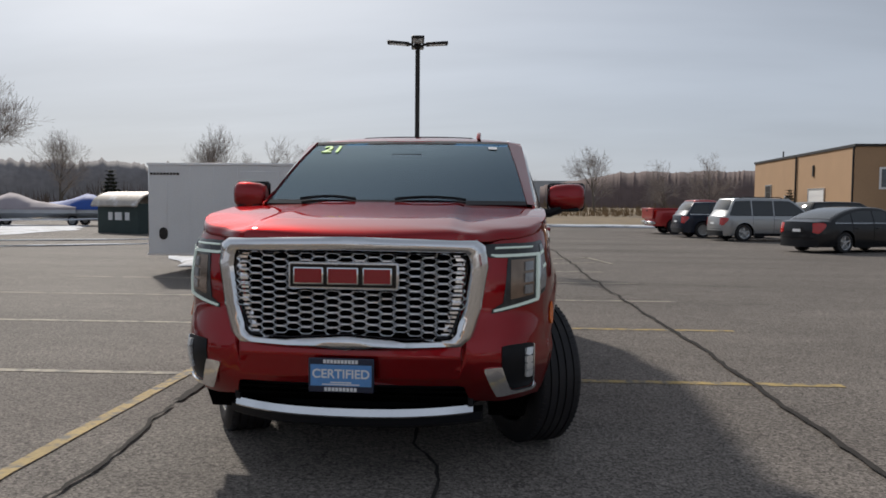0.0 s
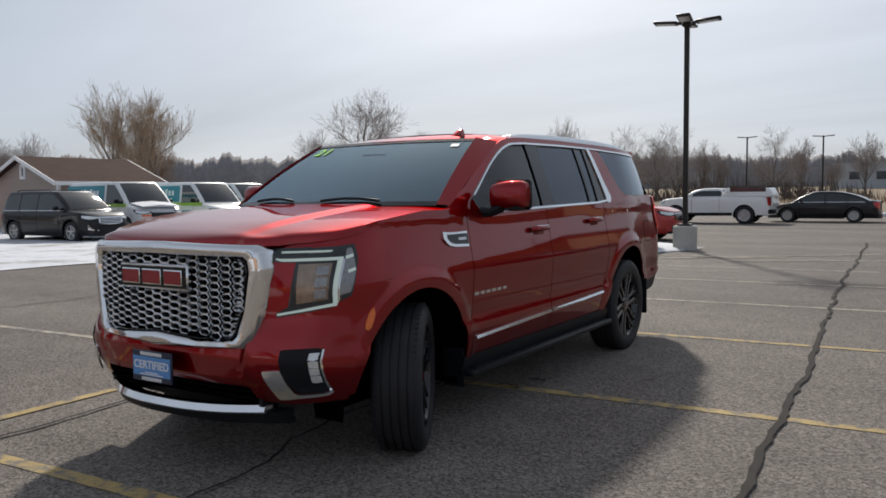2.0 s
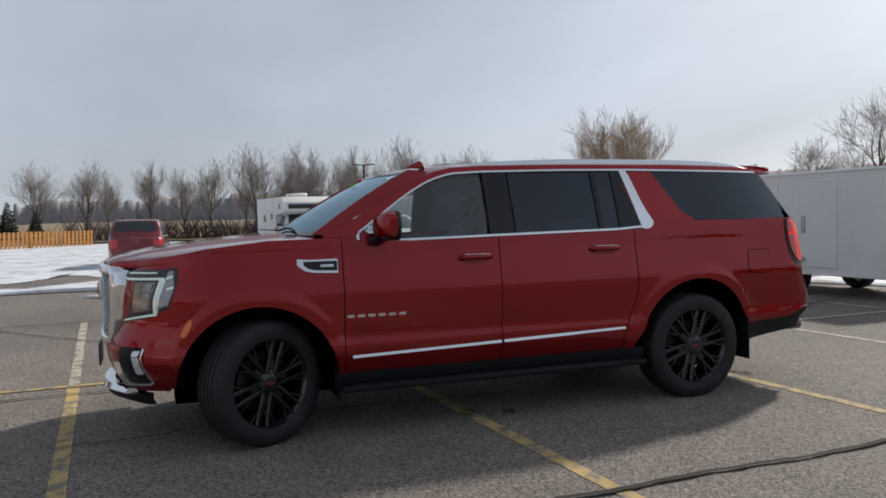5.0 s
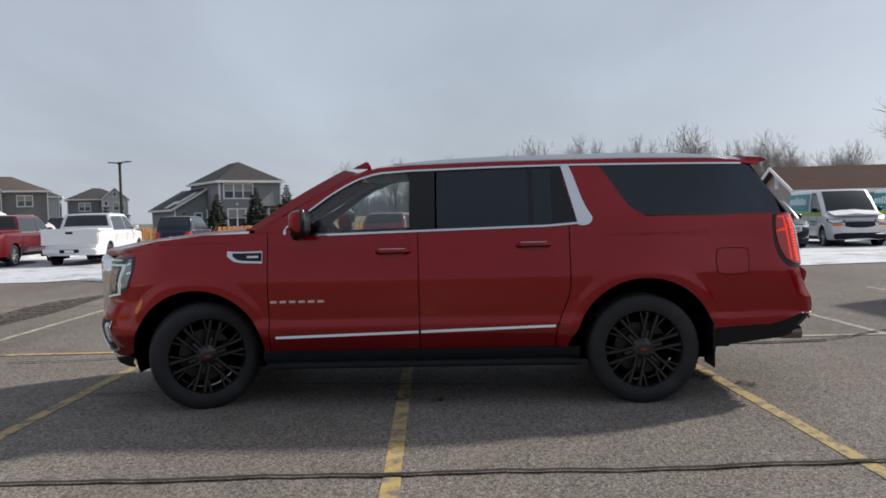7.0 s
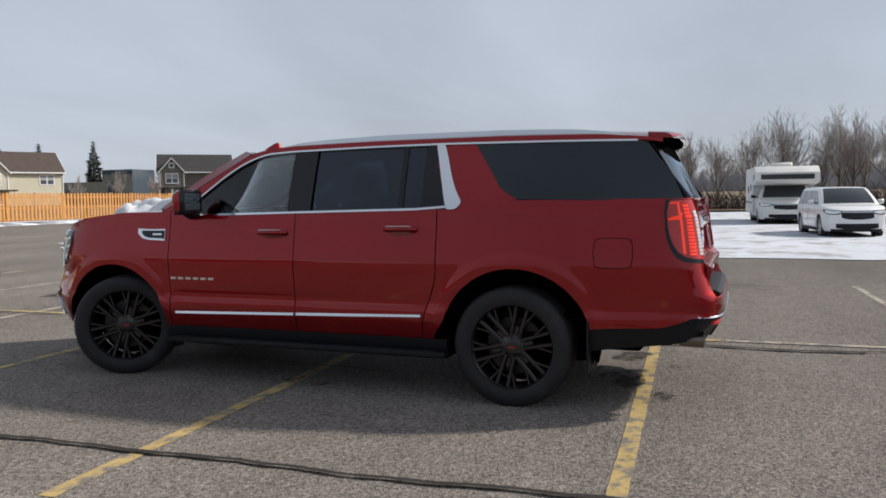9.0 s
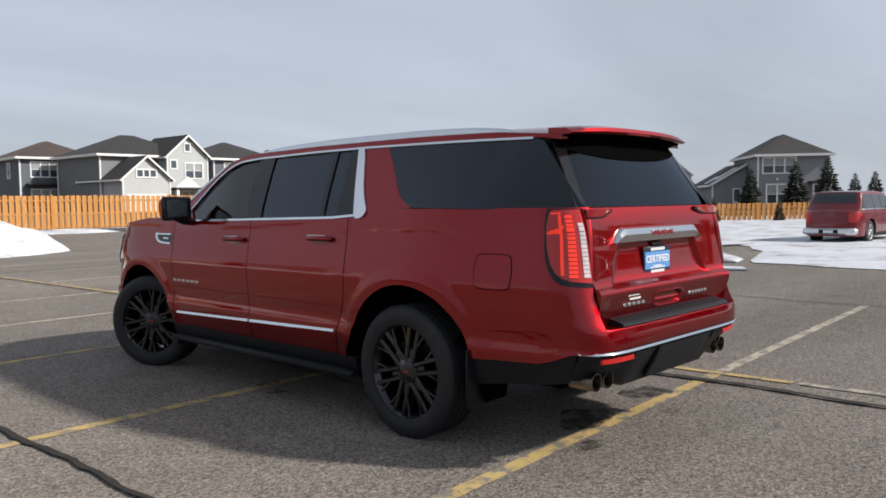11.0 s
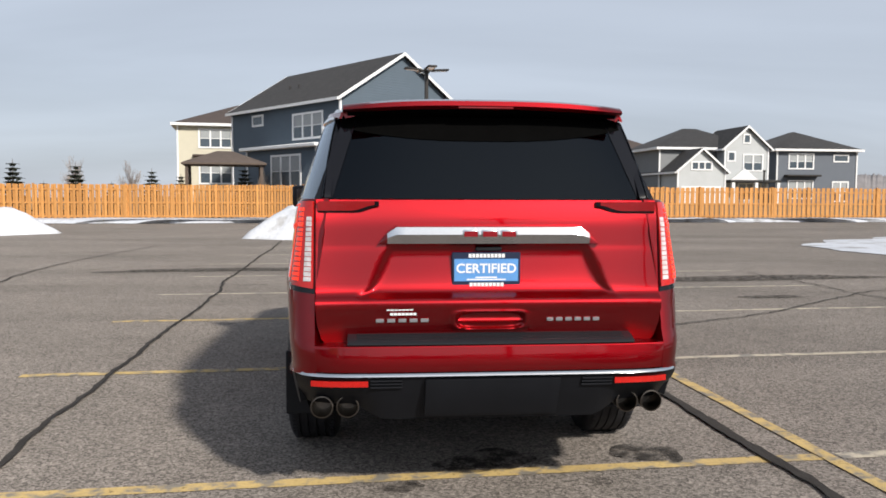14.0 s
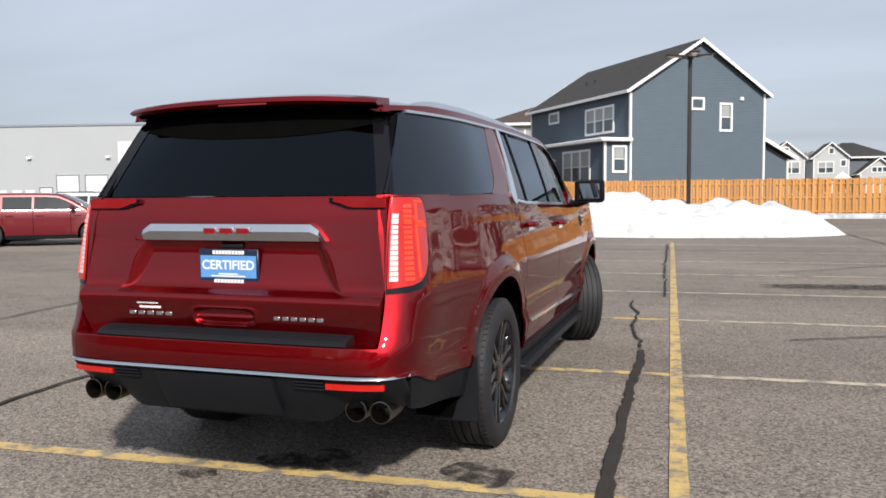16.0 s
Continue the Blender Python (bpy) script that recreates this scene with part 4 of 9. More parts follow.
for s in (1, -1):
    body = patch("headlamp", LAMPSHELL, spread([(0.685, 0.864, 0.884), (0.742, 0.872, 0.918), (0.757, 0.875, 1.12), (0.768, 0.878, 1.205), (0.895, 0.905, 1.212), (0.915, 0.935, 1.214), (0.945, 1.02, 1.217), (0.985, 1.14, 1.220)], 34), corner_x, d=0.004, sides=(s,), label="smoked headlamp with slim white light bars")[0]
    patch("upper_blade", LAMPSHELL, spread([(0.632, 1.180, 1.204), (0.66, 1.140, 1.205), (0.80, 1.136, 1.210)], 8), corner_x, nv=3, d=0.004, parent=body, sides=(s,))
    patch("running_light", DRL, spread([(0.692, 0.872, 0.883), (0.80, 0.893, 0.906), (0.906, 0.916, 0.931)], 10), corner_x, nv=3, d=0.012, parent=body, sides=(s,), label="glowing white light bar")
    patch("running_light", DRL, spread([(0.896, 0.922, 1.152), (0.908, 0.928, 1.152)], 4), corner_x, nv=8, d=0.013, parent=body, sides=(s,))
    patch("running_light", DRL, spread([(0.675, 1.150, 1.158), (0.70, 1.141, 1.155), (0.908, 1.143, 1.159)], 10), corner_x, nv=2, d=0.012, parent=body, sides=(s,))
    patch("running_light", DRL, spread([(0.695, 1.181, 1.187), (0.875, 1.184, 1.191)], 10), corner_x, nv=2, d=0.010, parent=body, sides=(s,))
    outer = patch("side_reflector", LAMPGREY, spread([(0.913, 0.965, 1.150), (0.935, 1.02, 1.198), (0.962, 1.09, 1.200)], 8), corner_x, nv=6, d=0.008, parent=body, sides=(s,), label="silver side reflector")[0]
    for z0 in (1.075, 1.145):
        patch("reflector_rib", DRL, spread([(0.918, z0, z0 + 0.016), (0.958, z0 + 0.012, z0 + 0.028)], 4), corner_x, nv=2, d=0.011, parent=body, sides=(s,))
    patch("lamp_bowl", LAMPBOWL, spread([(0.772, 0.930, 1.128), (0.884, 0.950, 1.130)], 8), corner_x, nv=6, d=0.006, parent=body, sides=(s,), label="silvered lamp bowl")
    for z0, z1 in ((0.955, 0.998), (1.012, 1.056), (1.070, 1.114)):
        patch("lamp_cube", LAMPGREY, spread([(0.838, z0, z1), (0.876, z0 + 0.004, z1 + 0.004)], 4), corner_x, nv=3, d=0.012, parent=body, sides=(s,), label="small grey projector lens")
    patch("lamp_edge", CHROME, spread([(0.908, 0.925, 1.150), (0.915, 0.945, 1.150)], 3), corner_x, nv=6, d=0.009, parent=body, sides=(s,))
    # fog lamp pocket with chrome hook
    def hooked(u, v, d):
        return corner_x(u, v, d + 0.14 * max(0.0, 0.60 - v) - 0.005)
    pocket = patch("fog_lamp_pocket", BLACK, spread([(0.738, 0.60, 0.706), (0.758, 0.53, 0.710), (0.780, 0.480, 0.712), (0.870, 0.480, 0.712), (0.884, 0.50, 0.706)], 12), corner_x, d=0.004, sides=(s,))[0]
    patch("chrome_hook", BRIGHT, spread([(0.655, 0.584, 0.602), (0.676, 0.528, 0.604), (0.702, 0.462, 0.606), (0.738, 0.462, 0.606), (0.754, 0.464, 0.545), (0.770, 0.466, 0.494)], 14), hooked, nv=4, d=0.012, parent=pocket, sides=(s,), label="chrome hook trim")
    patch("chrome_hook", BRIGHT, spread([(0.767, 0.466, 0.492), (0.79, 0.467, 0.482), (0.870, 0.470, 0.483), (0.888, 0.484, 0.499)], 8), hooked, nv=3, d=0.012, parent=pocket, sides=(s,))
    patch("pocket_rim", CHROME, spread([(0.882, 0.485, 0.706), (0.888, 0.495, 0.704)], 3), corner_x, nv=8, d=0.012, parent=pocket, sides=(s,))
    for k in range(4):
        patch("fog_lamp", LAMPWHITE, spread([(0.846, 0.545 + k * 0.037, 0.576 + k * 0.037), (0.861, 0.542 + k * 0.037, 0.579 + k * 0.037), (0.876, 0.545 + k * 0.037, 0.576 + k * 0.037)], 4), corner_x, nv=3, d=0.016, parent=pocket, sides=(s,), label="small white fog lamp")
    # amber marker ahead of the wheel
    patch("side_marker", AMBER, spread([(-2.372, 0.775, 0.795), (-2.350, 0.768, 0.838), (-2.328, 0.80, 0.872), (-2.305, 0.850, 0.885)], 4), on_skin, nv=4, d=0.006, sides=(s,), label="amber side marker")

# ---- bonnet ----
def bonnet_z(x, y):
    edge = waist(y) if y > -2.45 else curve1([(-2.9, 1.236), (-2.72, 1.240), (-2.45, 1.285)], y)
    mid = curve1([(-2.90, 1.242), (-2.87, 1.250), (-2.82, 1.268), (-2.75, 1.286), (-2.6, 1.308), (-2.29, 1.343), (-1.9, 1.380), (-1.6, 1.400), (-1.3, 1.415)], y)
    ax = abs(x)
    half = curve1([(-2.9, 0.50), (-1.3, 0.42)], y)
    dome = curve1([(-2.9, 0.0), (-2.78, 0.008), (-2.5, 0.016), (-1.6, 0.020)], y) * ease(half + 0.075, half - 0.02, ax)
    k = 1 - min(ax / max(bonnet_x(y), 0.72), 1.0) ** 4.2
    return lerp(edge, mid, k) + dome


def bonnet_front(x):
    """The front edge of the bonnet, along grille and headlamps."""
    ax = abs(x)
    w = curve1(SIDE_W, 1.235)
    back = -1.9 - 0.83 * (1 - min(ax / w, 0.999) ** 3.3) ** (1 / 3.3)
    return lerp(grille_y(x) + 0.035, back, ease(0.56, 0.74, ax))


def bonnet_x(y):
    z = waist(y) if y > -2.45 else 1.235
    w = curve1(SIDE_W, z)
    yf = curve1(NOSE_Y, z) - 0.07
    return max(w * (1 - min(max((-1.9 - y) / (-1.9 - yf), 0), 0.999) ** 3.3) ** (1 / 3.3), 0.02) - 0.004


rows_o = []
for f in [0, 0.012, 0.03, 0.055, 0.085, 0.12] + steps(0.16, 1, 16):
    row = []
    for u in steps(-1, 1, 110):
        xf = u * 0.958
        y = lerp(bonnet_front(xf), -1.655 + 0.42 * abs(u) ** 3.5, f)
        x = u * min(bonnet_x(max(y, -2.2)), 0.962)
        row.append((x, y, bonnet_z(x, y) - 0.012 * (1 - min(f / 0.03, 1.0)) ** 2))
    rows_o.append(row)
rows_i = [[(x, y, z - 0.03) for x, y, z in r] for r in rows_o]
Mesh().slab(rows_o, rows_i).ob("bonnet", RED, suv, "sculpted red bonnet with two creases", sharp=50)
cowl = Mesh()
cowl.slab([[(u * 0.86, -1.68 + 0.30 * u * u + v * 0.3, 1.398 - 0.01 * v - 0.01 * u * u) for v in (0, 0.35, 0.7)] for u in steps(-1, 1, 16)], [[(u * 0.86, -1.68 + 0.30 * u * u + v * 0.3, 1.36) for v in (0, 0.35, 0.7)] for u in steps(-1, 1, 16)])
cowl.ob("cowl_panel", BLACK, suv)

# ---- upper body ----
def upper(y, z, d=0.0):
    """A point of the glasshouse side."""
    t = max((z - 1.37) / 0.5, -0.1)
    x = 0.957 - 0.165 * (t if t < 0 else t ** 1.15)
    x -= 0.055 * ease(-0.45, -1.35, y) + 0.150 * max(0.0, (y - 1.7) / 1.0) ** 2
    return Vector((x + d, y, z))


ROOF_EDGE = [(-1.42, 1.40), (-1.2, 1.505), (-1.0, 1.622), (-0.8, 1.742), (-0.62, 1.832), (-0.45, 1.878), (-0.2, 1.893), (0.5, 1.905), (1.5, 1.905), (2.2, 1.893), (2.6, 1.862)]
WIN_TOP = [(-1.20, 1.40), (-1.0, 1.542), (-0.8, 1.685), (-0.62, 1.785), (-0.45, 1.838), (-0.2, 1.853), (0.5, 1.866), (1.1, 1.868), (2.5, 1.85), (2.62, 1.83)]
BELT = [(-1.2, 1.352), (-0.12, 1.372), (1.05, 1.392), (1.2, 1.42), (1.55, 1.452), (2.75, 1.45)]


def up_patch(name, mat, pts, n=14, nv=8, d=0.0, thick=0.014, label="", parent=None):
    return patch(name, mat, spread(pts, n), upper, nv=nv, d=d, thick=thick, label=label, parent=parent)


up_patch("roof_side", RED, [(y, curve1(WIN_TOP, y) - 0.002, curve1(ROOF_EDGE, y)) for y in [-1.21] + steps(-1.15, 2.6, 40)], n=60, nv=4)
up_patch("a_pillar", RED, [(-1.42, 1.36, 1.402), (-1.30, 1.352, 1.46), (-1.20, 1.35, 1.512), (-1.13, 1.35, 1.45), (-1.05, 1.35, 1.352)], n=12, nv=4)
up_patch("window_chrome", CHROME, [(y, curve1(WIN_TOP, y) - 0.011, curve1(WIN_TOP, y) + 0.003) for y in steps(-1.17, 2.44, 44)], n=66, nv=2, d=0.010, thick=0.02, label="chrome window moulding")
up_patch("belt_chrome", CHROME, [(y, curve1(BELT, y) - 0.007, curve1(BELT, y) + 0.009) for y in steps(-1.14, 1.12, 10)], n=20, nv=2, d=0.013, thick=0.02, label="chrome belt moulding")
up_patch("front_chrome", CHROME, [(-1.185, 1.345, 1.402), (-1.165, 1.345, 1.418)], n=2, nv=3, d=0.010)
# glass
front_top = [(y, curve1(BELT, y), curve1(WIN_TOP, y) - 0.010) for y in steps(-1.14, -0.20, 16)]
up_patch("front_door_window", CLEAR, front_top, n=26, d=-0.012, thick=0.004, label="clear front door glass")
up_patch("b_pillar", GLOSSBLACK, [(-0.185, 1.365, 1.85), (0.015, 1.37, 1.855)], n=3, d=0.0, thick=0.05, label="gloss black pillar")
up_patch("rear_door_window", PRIVACY, [(0.03, 1.373, 1.86), (0.77, 1.387, 1.864)], n=8, d=-0.010, thick=0.004, label="dark privacy glass")
up_patch("window_divider", GLOSSBLACK, [(0.745, 1.385, 1.86), (0.785, 1.387, 1.862)], n=2, d=0.0, thick=0.03)
up_patch("vent_window", PRIVACY, [(0.78, 1.387, 1.862), (0.94, 1.39, 1.866)], n=4, d=-0.010, thick=0.004)
up_patch("c_pillar", GLOSSBLACK, [(0.93, 1.39, 1.866), (1.02, 1.39, 1.868), (1.07, 1.39, 1.70), (1.13, 1.39, 1.46)], n=8, d=0.0, thick=0.05)
up_patch("chrome_blade", CHROME, [(1.012, 1.845, 1.868), (1.040, 1.74, 1.868), (1.066, 1.63, 1.868), (1.085, 1.555, 1.83), (1.105, 1.47, 1.775), (1.125, 1.392, 1.71), (1.16, 1.386, 1.60), (1.19, 1.390, 1.53), (1.215, 1.402, 1.485), (1.235, 1.428, 1.452)], n=24, nv=6, d=0.012, thick=0.02, label="broad chrome blade behind rear door")
up_patch("d_pillar", RED, [(1.03, 1.70, 1.868), (1.10, 1.46, 1.868), (1.18, 1.40, 1.868), (1.25, 1.41, 1.868), (1.30, 1.425, 1.865), (1.42, 1.44, 1.69), (1.52, 1.447, 1.53), (1.60, 1.449, 1.475), (1.64, 1.449, 1.46)], n=24)
up_patch("quarter_window", PRIVACY, [(1.295, 1.84, 1.858), (1.40, 1.665, 1.858), (1.52, 1.495, 1.857), (1.58, 1.455, 1.857), (2.44, 1.438, 1.848), (2.50, 1.438, 1.835), (2.60, 1.438, 1.705), (2.70, 1.438, 1.575), (2.79, 1.438, 1.458)], n=32, d=-0.002, thick=0.004, label="dark rear quarter glass")
up_patch("rear_pillar", GLOSSBLACK, [(2.36, 1.70, 1.845), (2.44, 1.50, 1.845), (2.50, 1.437, 1.832), (2.60, 1.437, 1.702), (2.70, 1.437, 1.572), (2.79, 1.437, 1.456)], n=20, d=-0.012, thick=0.03)

# windscreen
def screen(u, v, d=0.0):
    """u across -1..1, v up 0..1."""
    x = u * lerp(0.85, 0.70, v)
    y = lerp(-1.60, -0.74, v) + lerp(0.12, 0.02, v) * u * u
    z = lerp(1.40, 1.872, v) + 0.022 * math.sin(math.pi * v) - 0.010 * u * u * v
    return (x, y - d * 0.5, z + d * 0.85)


Mesh().slab([[screen(u, v) for v in steps(0, 1, 12)] for u in steps(-1, 1, 20)], [[screen(u, v, -0.005) for v in steps(0, 1, 12)] for u in steps(-1, 1, 20)]).ob("windscreen", SHIELD, suv, "tinted windscreen")
band = Mesh()
band.grid([[screen(u, v, 0.0045) for v in (0.0, 0.05)] for u in steps(-1, 1, 16)])
band.grid([[screen(u, v, 0.0045) for v in (0.945, 1.0)] for u in steps(-1, 1, 16)])
band.ob("screen_band", GLOSSBLACK, suv)
for s in (-1, 1):
    Mesh().slab([[tuple(Vector(screen(s * 1.0, v, 0.012)) + Vector((s * 0.0, 0, 0))), tuple(upper(lerp(-1.40, -0.60, v), lerp(1.405, 1.845, v), 0.004)) if s > 0 else tuple(Vector((-1, 1, 1)) * upper(lerp(-1.40, -0.60, v), lerp(1.405, 1.845, v), 0.004))] for v in steps(0, 1, 10)],
                [[tuple(Vector(screen(s * 0.99, v, -0.05))), tuple(Vector((s, 1, 1)) * upper(lerp(-1.40, -0.60, v), lerp(1.405, 1.845, v), -0.05))] for v in steps(0, 1, 10)]).ob("screen_pillar", RED, suv)
# year figures and stickers on the glass
def on_screen(u, v, lift=0.006):
    p = Vector(screen(u, v, lift))
    a = (Vector(screen(u + 0.02, v, lift)) - p).normalized()
    b = (Vector(screen(u, v + 0.02, lift)) - p).normalized()
    n = a.cross(b).normalized()
    return Matrix((( a.x, b.x, n.x, p.x), (a.y, b.y, n.y, p.y), (a.z, b.z, n.z, p.z), (0, 0, 0, 1)))


lettering("21", 0.16, LIMEPRINT, on_screen(-0.76, 0.83), suv, "year_mark", 0.0008, 0.003)
Mesh().box(-0.03, 0.03, -0.022, 0.022, 0, 0.001, on_screen(0.83, 0.86)).ob("sticker", WHITEPRINT, suv)
for u0, u1 in ((-0.72, -0.28), (0.02, 0.55)):
    w = Mesh()
    w.tube([screen(u, 0.035 + 0.03 * math.sin(math.pi * (u - u0) / (u1 - u0)), 0.02) for u in steps(u0, u1, 8)], 0.010, 6)
    w.ob("wiper", BLACK, suv)

# roof, rails, fin
def roof_z(x, y):
    c = curve1([(-0.76, 1.872), (-0.6, 1.905), (-0.35, 1.937), (0.2, 1.960), (1.0, 1.967), (1.8, 1.960), (2.3, 1.949), (2.62, 1.930), (2.70, 1.922)], y)
    e = curve1([(-0.76, 1.79), (-0.62, 1.832)] + ROOF_EDGE[5:] + [(2.7, 1.85)], y)
    return lerp(c, e, (abs(x) / max(roof_x(y), 0.1)) ** 2.6)


def roof_x(y):
    z = curve1([(-0.76, 1.79), (-0.62, 1.832)] + ROOF_EDGE[5:], y)
    return upper(min(y, 2.6), z).x


ys = [-0.76, -0.7, -0.62, -0.54, -0.45, -0.32] + steps(-0.2, 2.6, 20)
top = [[(u * roof_x(y), y + (0.13 * u * u - 0.0) * ease(-0.4, -0.76, y), roof_z(u * roof_x(y), y)) for u in steps(-1, 1, 30)] for y in ys]
Mesh().slab(top, [[(x * 0.97, y, z - 0.03) for x, y, z in r] for r in top]).ob("roof", RED, suv)
sunroof = Mesh()
sunroof.slab([[(x, y, roof_z(x, y) + 0.004) for x in steps(-0.42, 0.42, 8)] for y in steps(-0.35, 0.45, 8)], [[(x, y, roof_z(x, y) - 0.01) for x in steps(-0.42, 0.42, 8)] for y in steps(-0.35, 0.45, 8)])
sunroof.ob("sunroof", GLOSSBLACK, suv)
for s in (-1, 1):
    rail = Mesh()
    lift = [(-0.36, 0.0), (-0.22, 0.014), (0.0, 0.026), (0.6, 0.036), (1.5, 0.036), (2.0, 0.030), (2.25, 0.014), (2.36, 0.0)]
    secs = []
    for y in steps(-0.36, 2.36, 34):
        h, z = curve1(lift, y), roof_z(0.70, y) - 0.01
        secs.append([(s * 0.722, y, z), (s * 0.722, y, z + h * 0.75), (s * 0.712, y, z + h + 0.008), (s * 0.692, y, z + h + 0.008), (s * 0.680, y, z + h * 0.75), (s * 0.680, y, z)])
    rail.grid(secs)
    rail.ob("roof_rail", SATIN, suv, "silver roof rail")
fin = Mesh().prism([(-0.69, 1.895), (-0.62, 1.930), (-0.575, 1.951), (-0.555, 1.950), (-0.54, 1.930), (-0.525, 1.89)], "x", 0.47, 0.50)
fin.ob("roof_fin", RED, suv, "red shark-fin aerial", bevel=0.008)

# rear spoiler and rear glass
sp = []
for u in steps(-1, 1, 30):
    x = u * 0.665
    k = 1 - 0.35 * abs(u) ** 6
    zt, yb = 1.925 - 0.034 * abs(u) ** 3, 2.69 - 0.04 * abs(u) ** 4
    sp.append([(x, 2.50, zt + 0.012), (x, 2.62, zt + 0.004), (x, yb, zt - 0.012), (x, yb + 0.012, zt - 0.035 * k), (x, yb - 0.008, zt - 0.050 * k), (x, 2.60, zt - 0.046 * k), (x, 2.50, zt - 0.04 * k)])
Mesh().grid([r + [r[0]] for r in sp]).add(sp[0], [tuple(range(7))]).add(sp[-1], [tuple(range(7))]).ob("rear_spoiler", RED, suv, "red roof spoiler")
Mesh().box(-0.13, 0.13, 2.672, 2.697, 1.877, 1.888, c=0.003).ob("high_brake_light", DARKRED, suv)
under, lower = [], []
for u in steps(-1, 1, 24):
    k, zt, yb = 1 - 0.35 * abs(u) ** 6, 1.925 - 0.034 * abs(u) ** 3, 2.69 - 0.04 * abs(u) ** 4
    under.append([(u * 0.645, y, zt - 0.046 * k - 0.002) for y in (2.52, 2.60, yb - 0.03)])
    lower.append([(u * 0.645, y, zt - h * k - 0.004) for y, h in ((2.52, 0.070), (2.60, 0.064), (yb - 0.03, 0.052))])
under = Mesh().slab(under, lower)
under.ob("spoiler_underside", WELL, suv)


def rear_pane(u, v, d=0.0):
    x = u * lerp(0.79, 0.665, v)
    y = lerp(2.790, 2.585, v) - lerp(0.022, 0.06, v) * u ** 4
    return (x, y + d, lerp(1.447, 1.845, v))


Mesh().slab([[rear_pane(u, v) for v in steps(0, 1, 6)] for u in steps(-1, 1, 16)], [[rear_pane(u, v, -0.005) for v in steps(0, 1, 6)] for u in steps(-1, 1, 16)]).ob("rear_window", REARGLASS, suv, "dark rear window")
# the spoiler's shade on the upper glass, laid on as an arched black sheet
Mesh().grid([[rear_pane(u, lerp(0.70 + 0.17 * abs(u) ** 2.5, 1.0, k / 4), 0.004) for k in range(5)] for u in steps(-1, 1, 28)]).ob("rear_window_top_shade", WELL, suv)
for s in (-1, 1):
    Mesh().grid([[rear_pane(s * lerp(0.90, 1.0, w), v, 0.004) for w in (0, 1)] for v in steps(0, 1, 6)]).ob("rear_window_band", GLOSSBLACK, suv)

# ---- tailgate ----
GATE_LINE = [(0.77, 2.866), (0.85, 2.880), (0.92, 2.894), (0.955, 2.902), (0.975, 2.903), (0.985, 2.899), (0.995, 2.889), (1.01, 2.868),
             (1.025, 2.856), (1.045, 2.850), (1.09, 2.843), (1.215, 2.829), (1.23, 2.826), (1.33, 2.818), (1.36, 2.813), (1.39, 2.8055), (1.42, 2.796), (1.45, 2.784)]


def gate_y(x, z):
    """The tailgate's outer face, with the hollow round the plate and the pocket of the handle."""
    ax = abs(x)
    dip = curve1([(0.985, 0.0), (1.0, 0.005), (1.02, 0.016), (1.05, 0.023), (1.10, 0.027), (1.20, 0.030), (1.225, 0.022), (1.24, 0.010), (1.26, 0.0)], z)
    wide = curve1([(1.0, 0.60), (1.03, 0.545), (1.06, 0.525), (1.25, 0.44)], z)
    y = curve1(GATE_LINE, z) - dip * ease(wide + 0.018, wide - 0.022, ax) + 0.022 * (ax / 0.78) ** 6
    r = ((ax / 0.165) ** 6 + (abs(z - 0.893) / 0.042) ** 4) ** 0.2
    if r < 1.3:
        y += 0.005 * ease(1.22, 1.02, r) - 0.021 * ease(0.98, 0.80, r)
        y += 0.010 * ease(0.45, 0.75, (z - 0.893) / 0.042 + 0.75) * ease(1.0, 0.55, (z - 0.893) / 0.042 + 0.75) * (r < 0.85)
    return y


def gate_half(z):
    return curve1([(0.785, 0.735), (0.815, 0.757), (0.88, 0.774), (0.95, 0.780), (1.44, 0.780)], z)


zs = [0.785, 0.80, 0.815, 0.835] + steps(0.845, 0.945, 20) + [0.955, 0.965, 0.975, 0.985, 0.99, 0.995, 1.002, 1.01, 1.018, 1.025, 1.035, 1.045, 1.06, 1.09, 1.13, 1.17, 1.20, 1.215, 1.225, 1.235, 1.25, 1.28, 1.31, 1.33, 1.345] + steps(1.36, 1.443, 9)
xs = sorted({round(q * v, 4) for q in (1, -1) for v in [0, 0.03, 0.06, 0.09, 0.11, 0.12, 0.13] + steps(0.135, 0.185, 10) + [0.22, 0.28, 0.34, 0.38] + steps(0.40, 0.63, 24) + [0.66, 0.69, 0.72, 0.75, 0.78]})
gate = Mesh().slab([[(x / 0.78 * gate_half(z), gate_y(x / 0.78 * gate_half(z), z), z) for z in zs] for x in xs], [[(x / 0.78 * gate_half(z), gate_y(x, z) - 0.03, z) for z in zs] for x in xs]).ob("tailgate", RED, suv, "red tailgate with recessed plate panel", sharp=40)
for s in (1, -1):
    Mesh().box(min(s * 0.70, s * 0.80), max(s * 0.70, s * 0.80), 2.70, 2.765, 0.70, 1.44).ob("gate_jamb", RED, suv)
bar_o = []
for x in steps(-0.505, 0.505, 24):
    ax = abs(x)
    top, low = (1.33 if ax < 0.44 else lerp(1.33, 1.25, (ax - 0.44) / 0.065)), 1.228
    y = gate_y(x, 1.30)
    bar_o.append([(x, y - 0.005, top), (x, y + 0.022, top - 0.012), (x, y + 0.034, lerp(top, low, 0.45)), (x, y + 0.022, low + 0.014), (x, y - 0.03, low)])
Mesh().slab(bar_o, [[(x, y - 0.03, z) for x, y, z in r] for r in bar_o]).ob("tailgate_bar", CHROME, gate, "chrome handle bar", sharp=25)
badge(2.848, 0.0, 1.287, 0.28, 0.062, gate, -1, False)
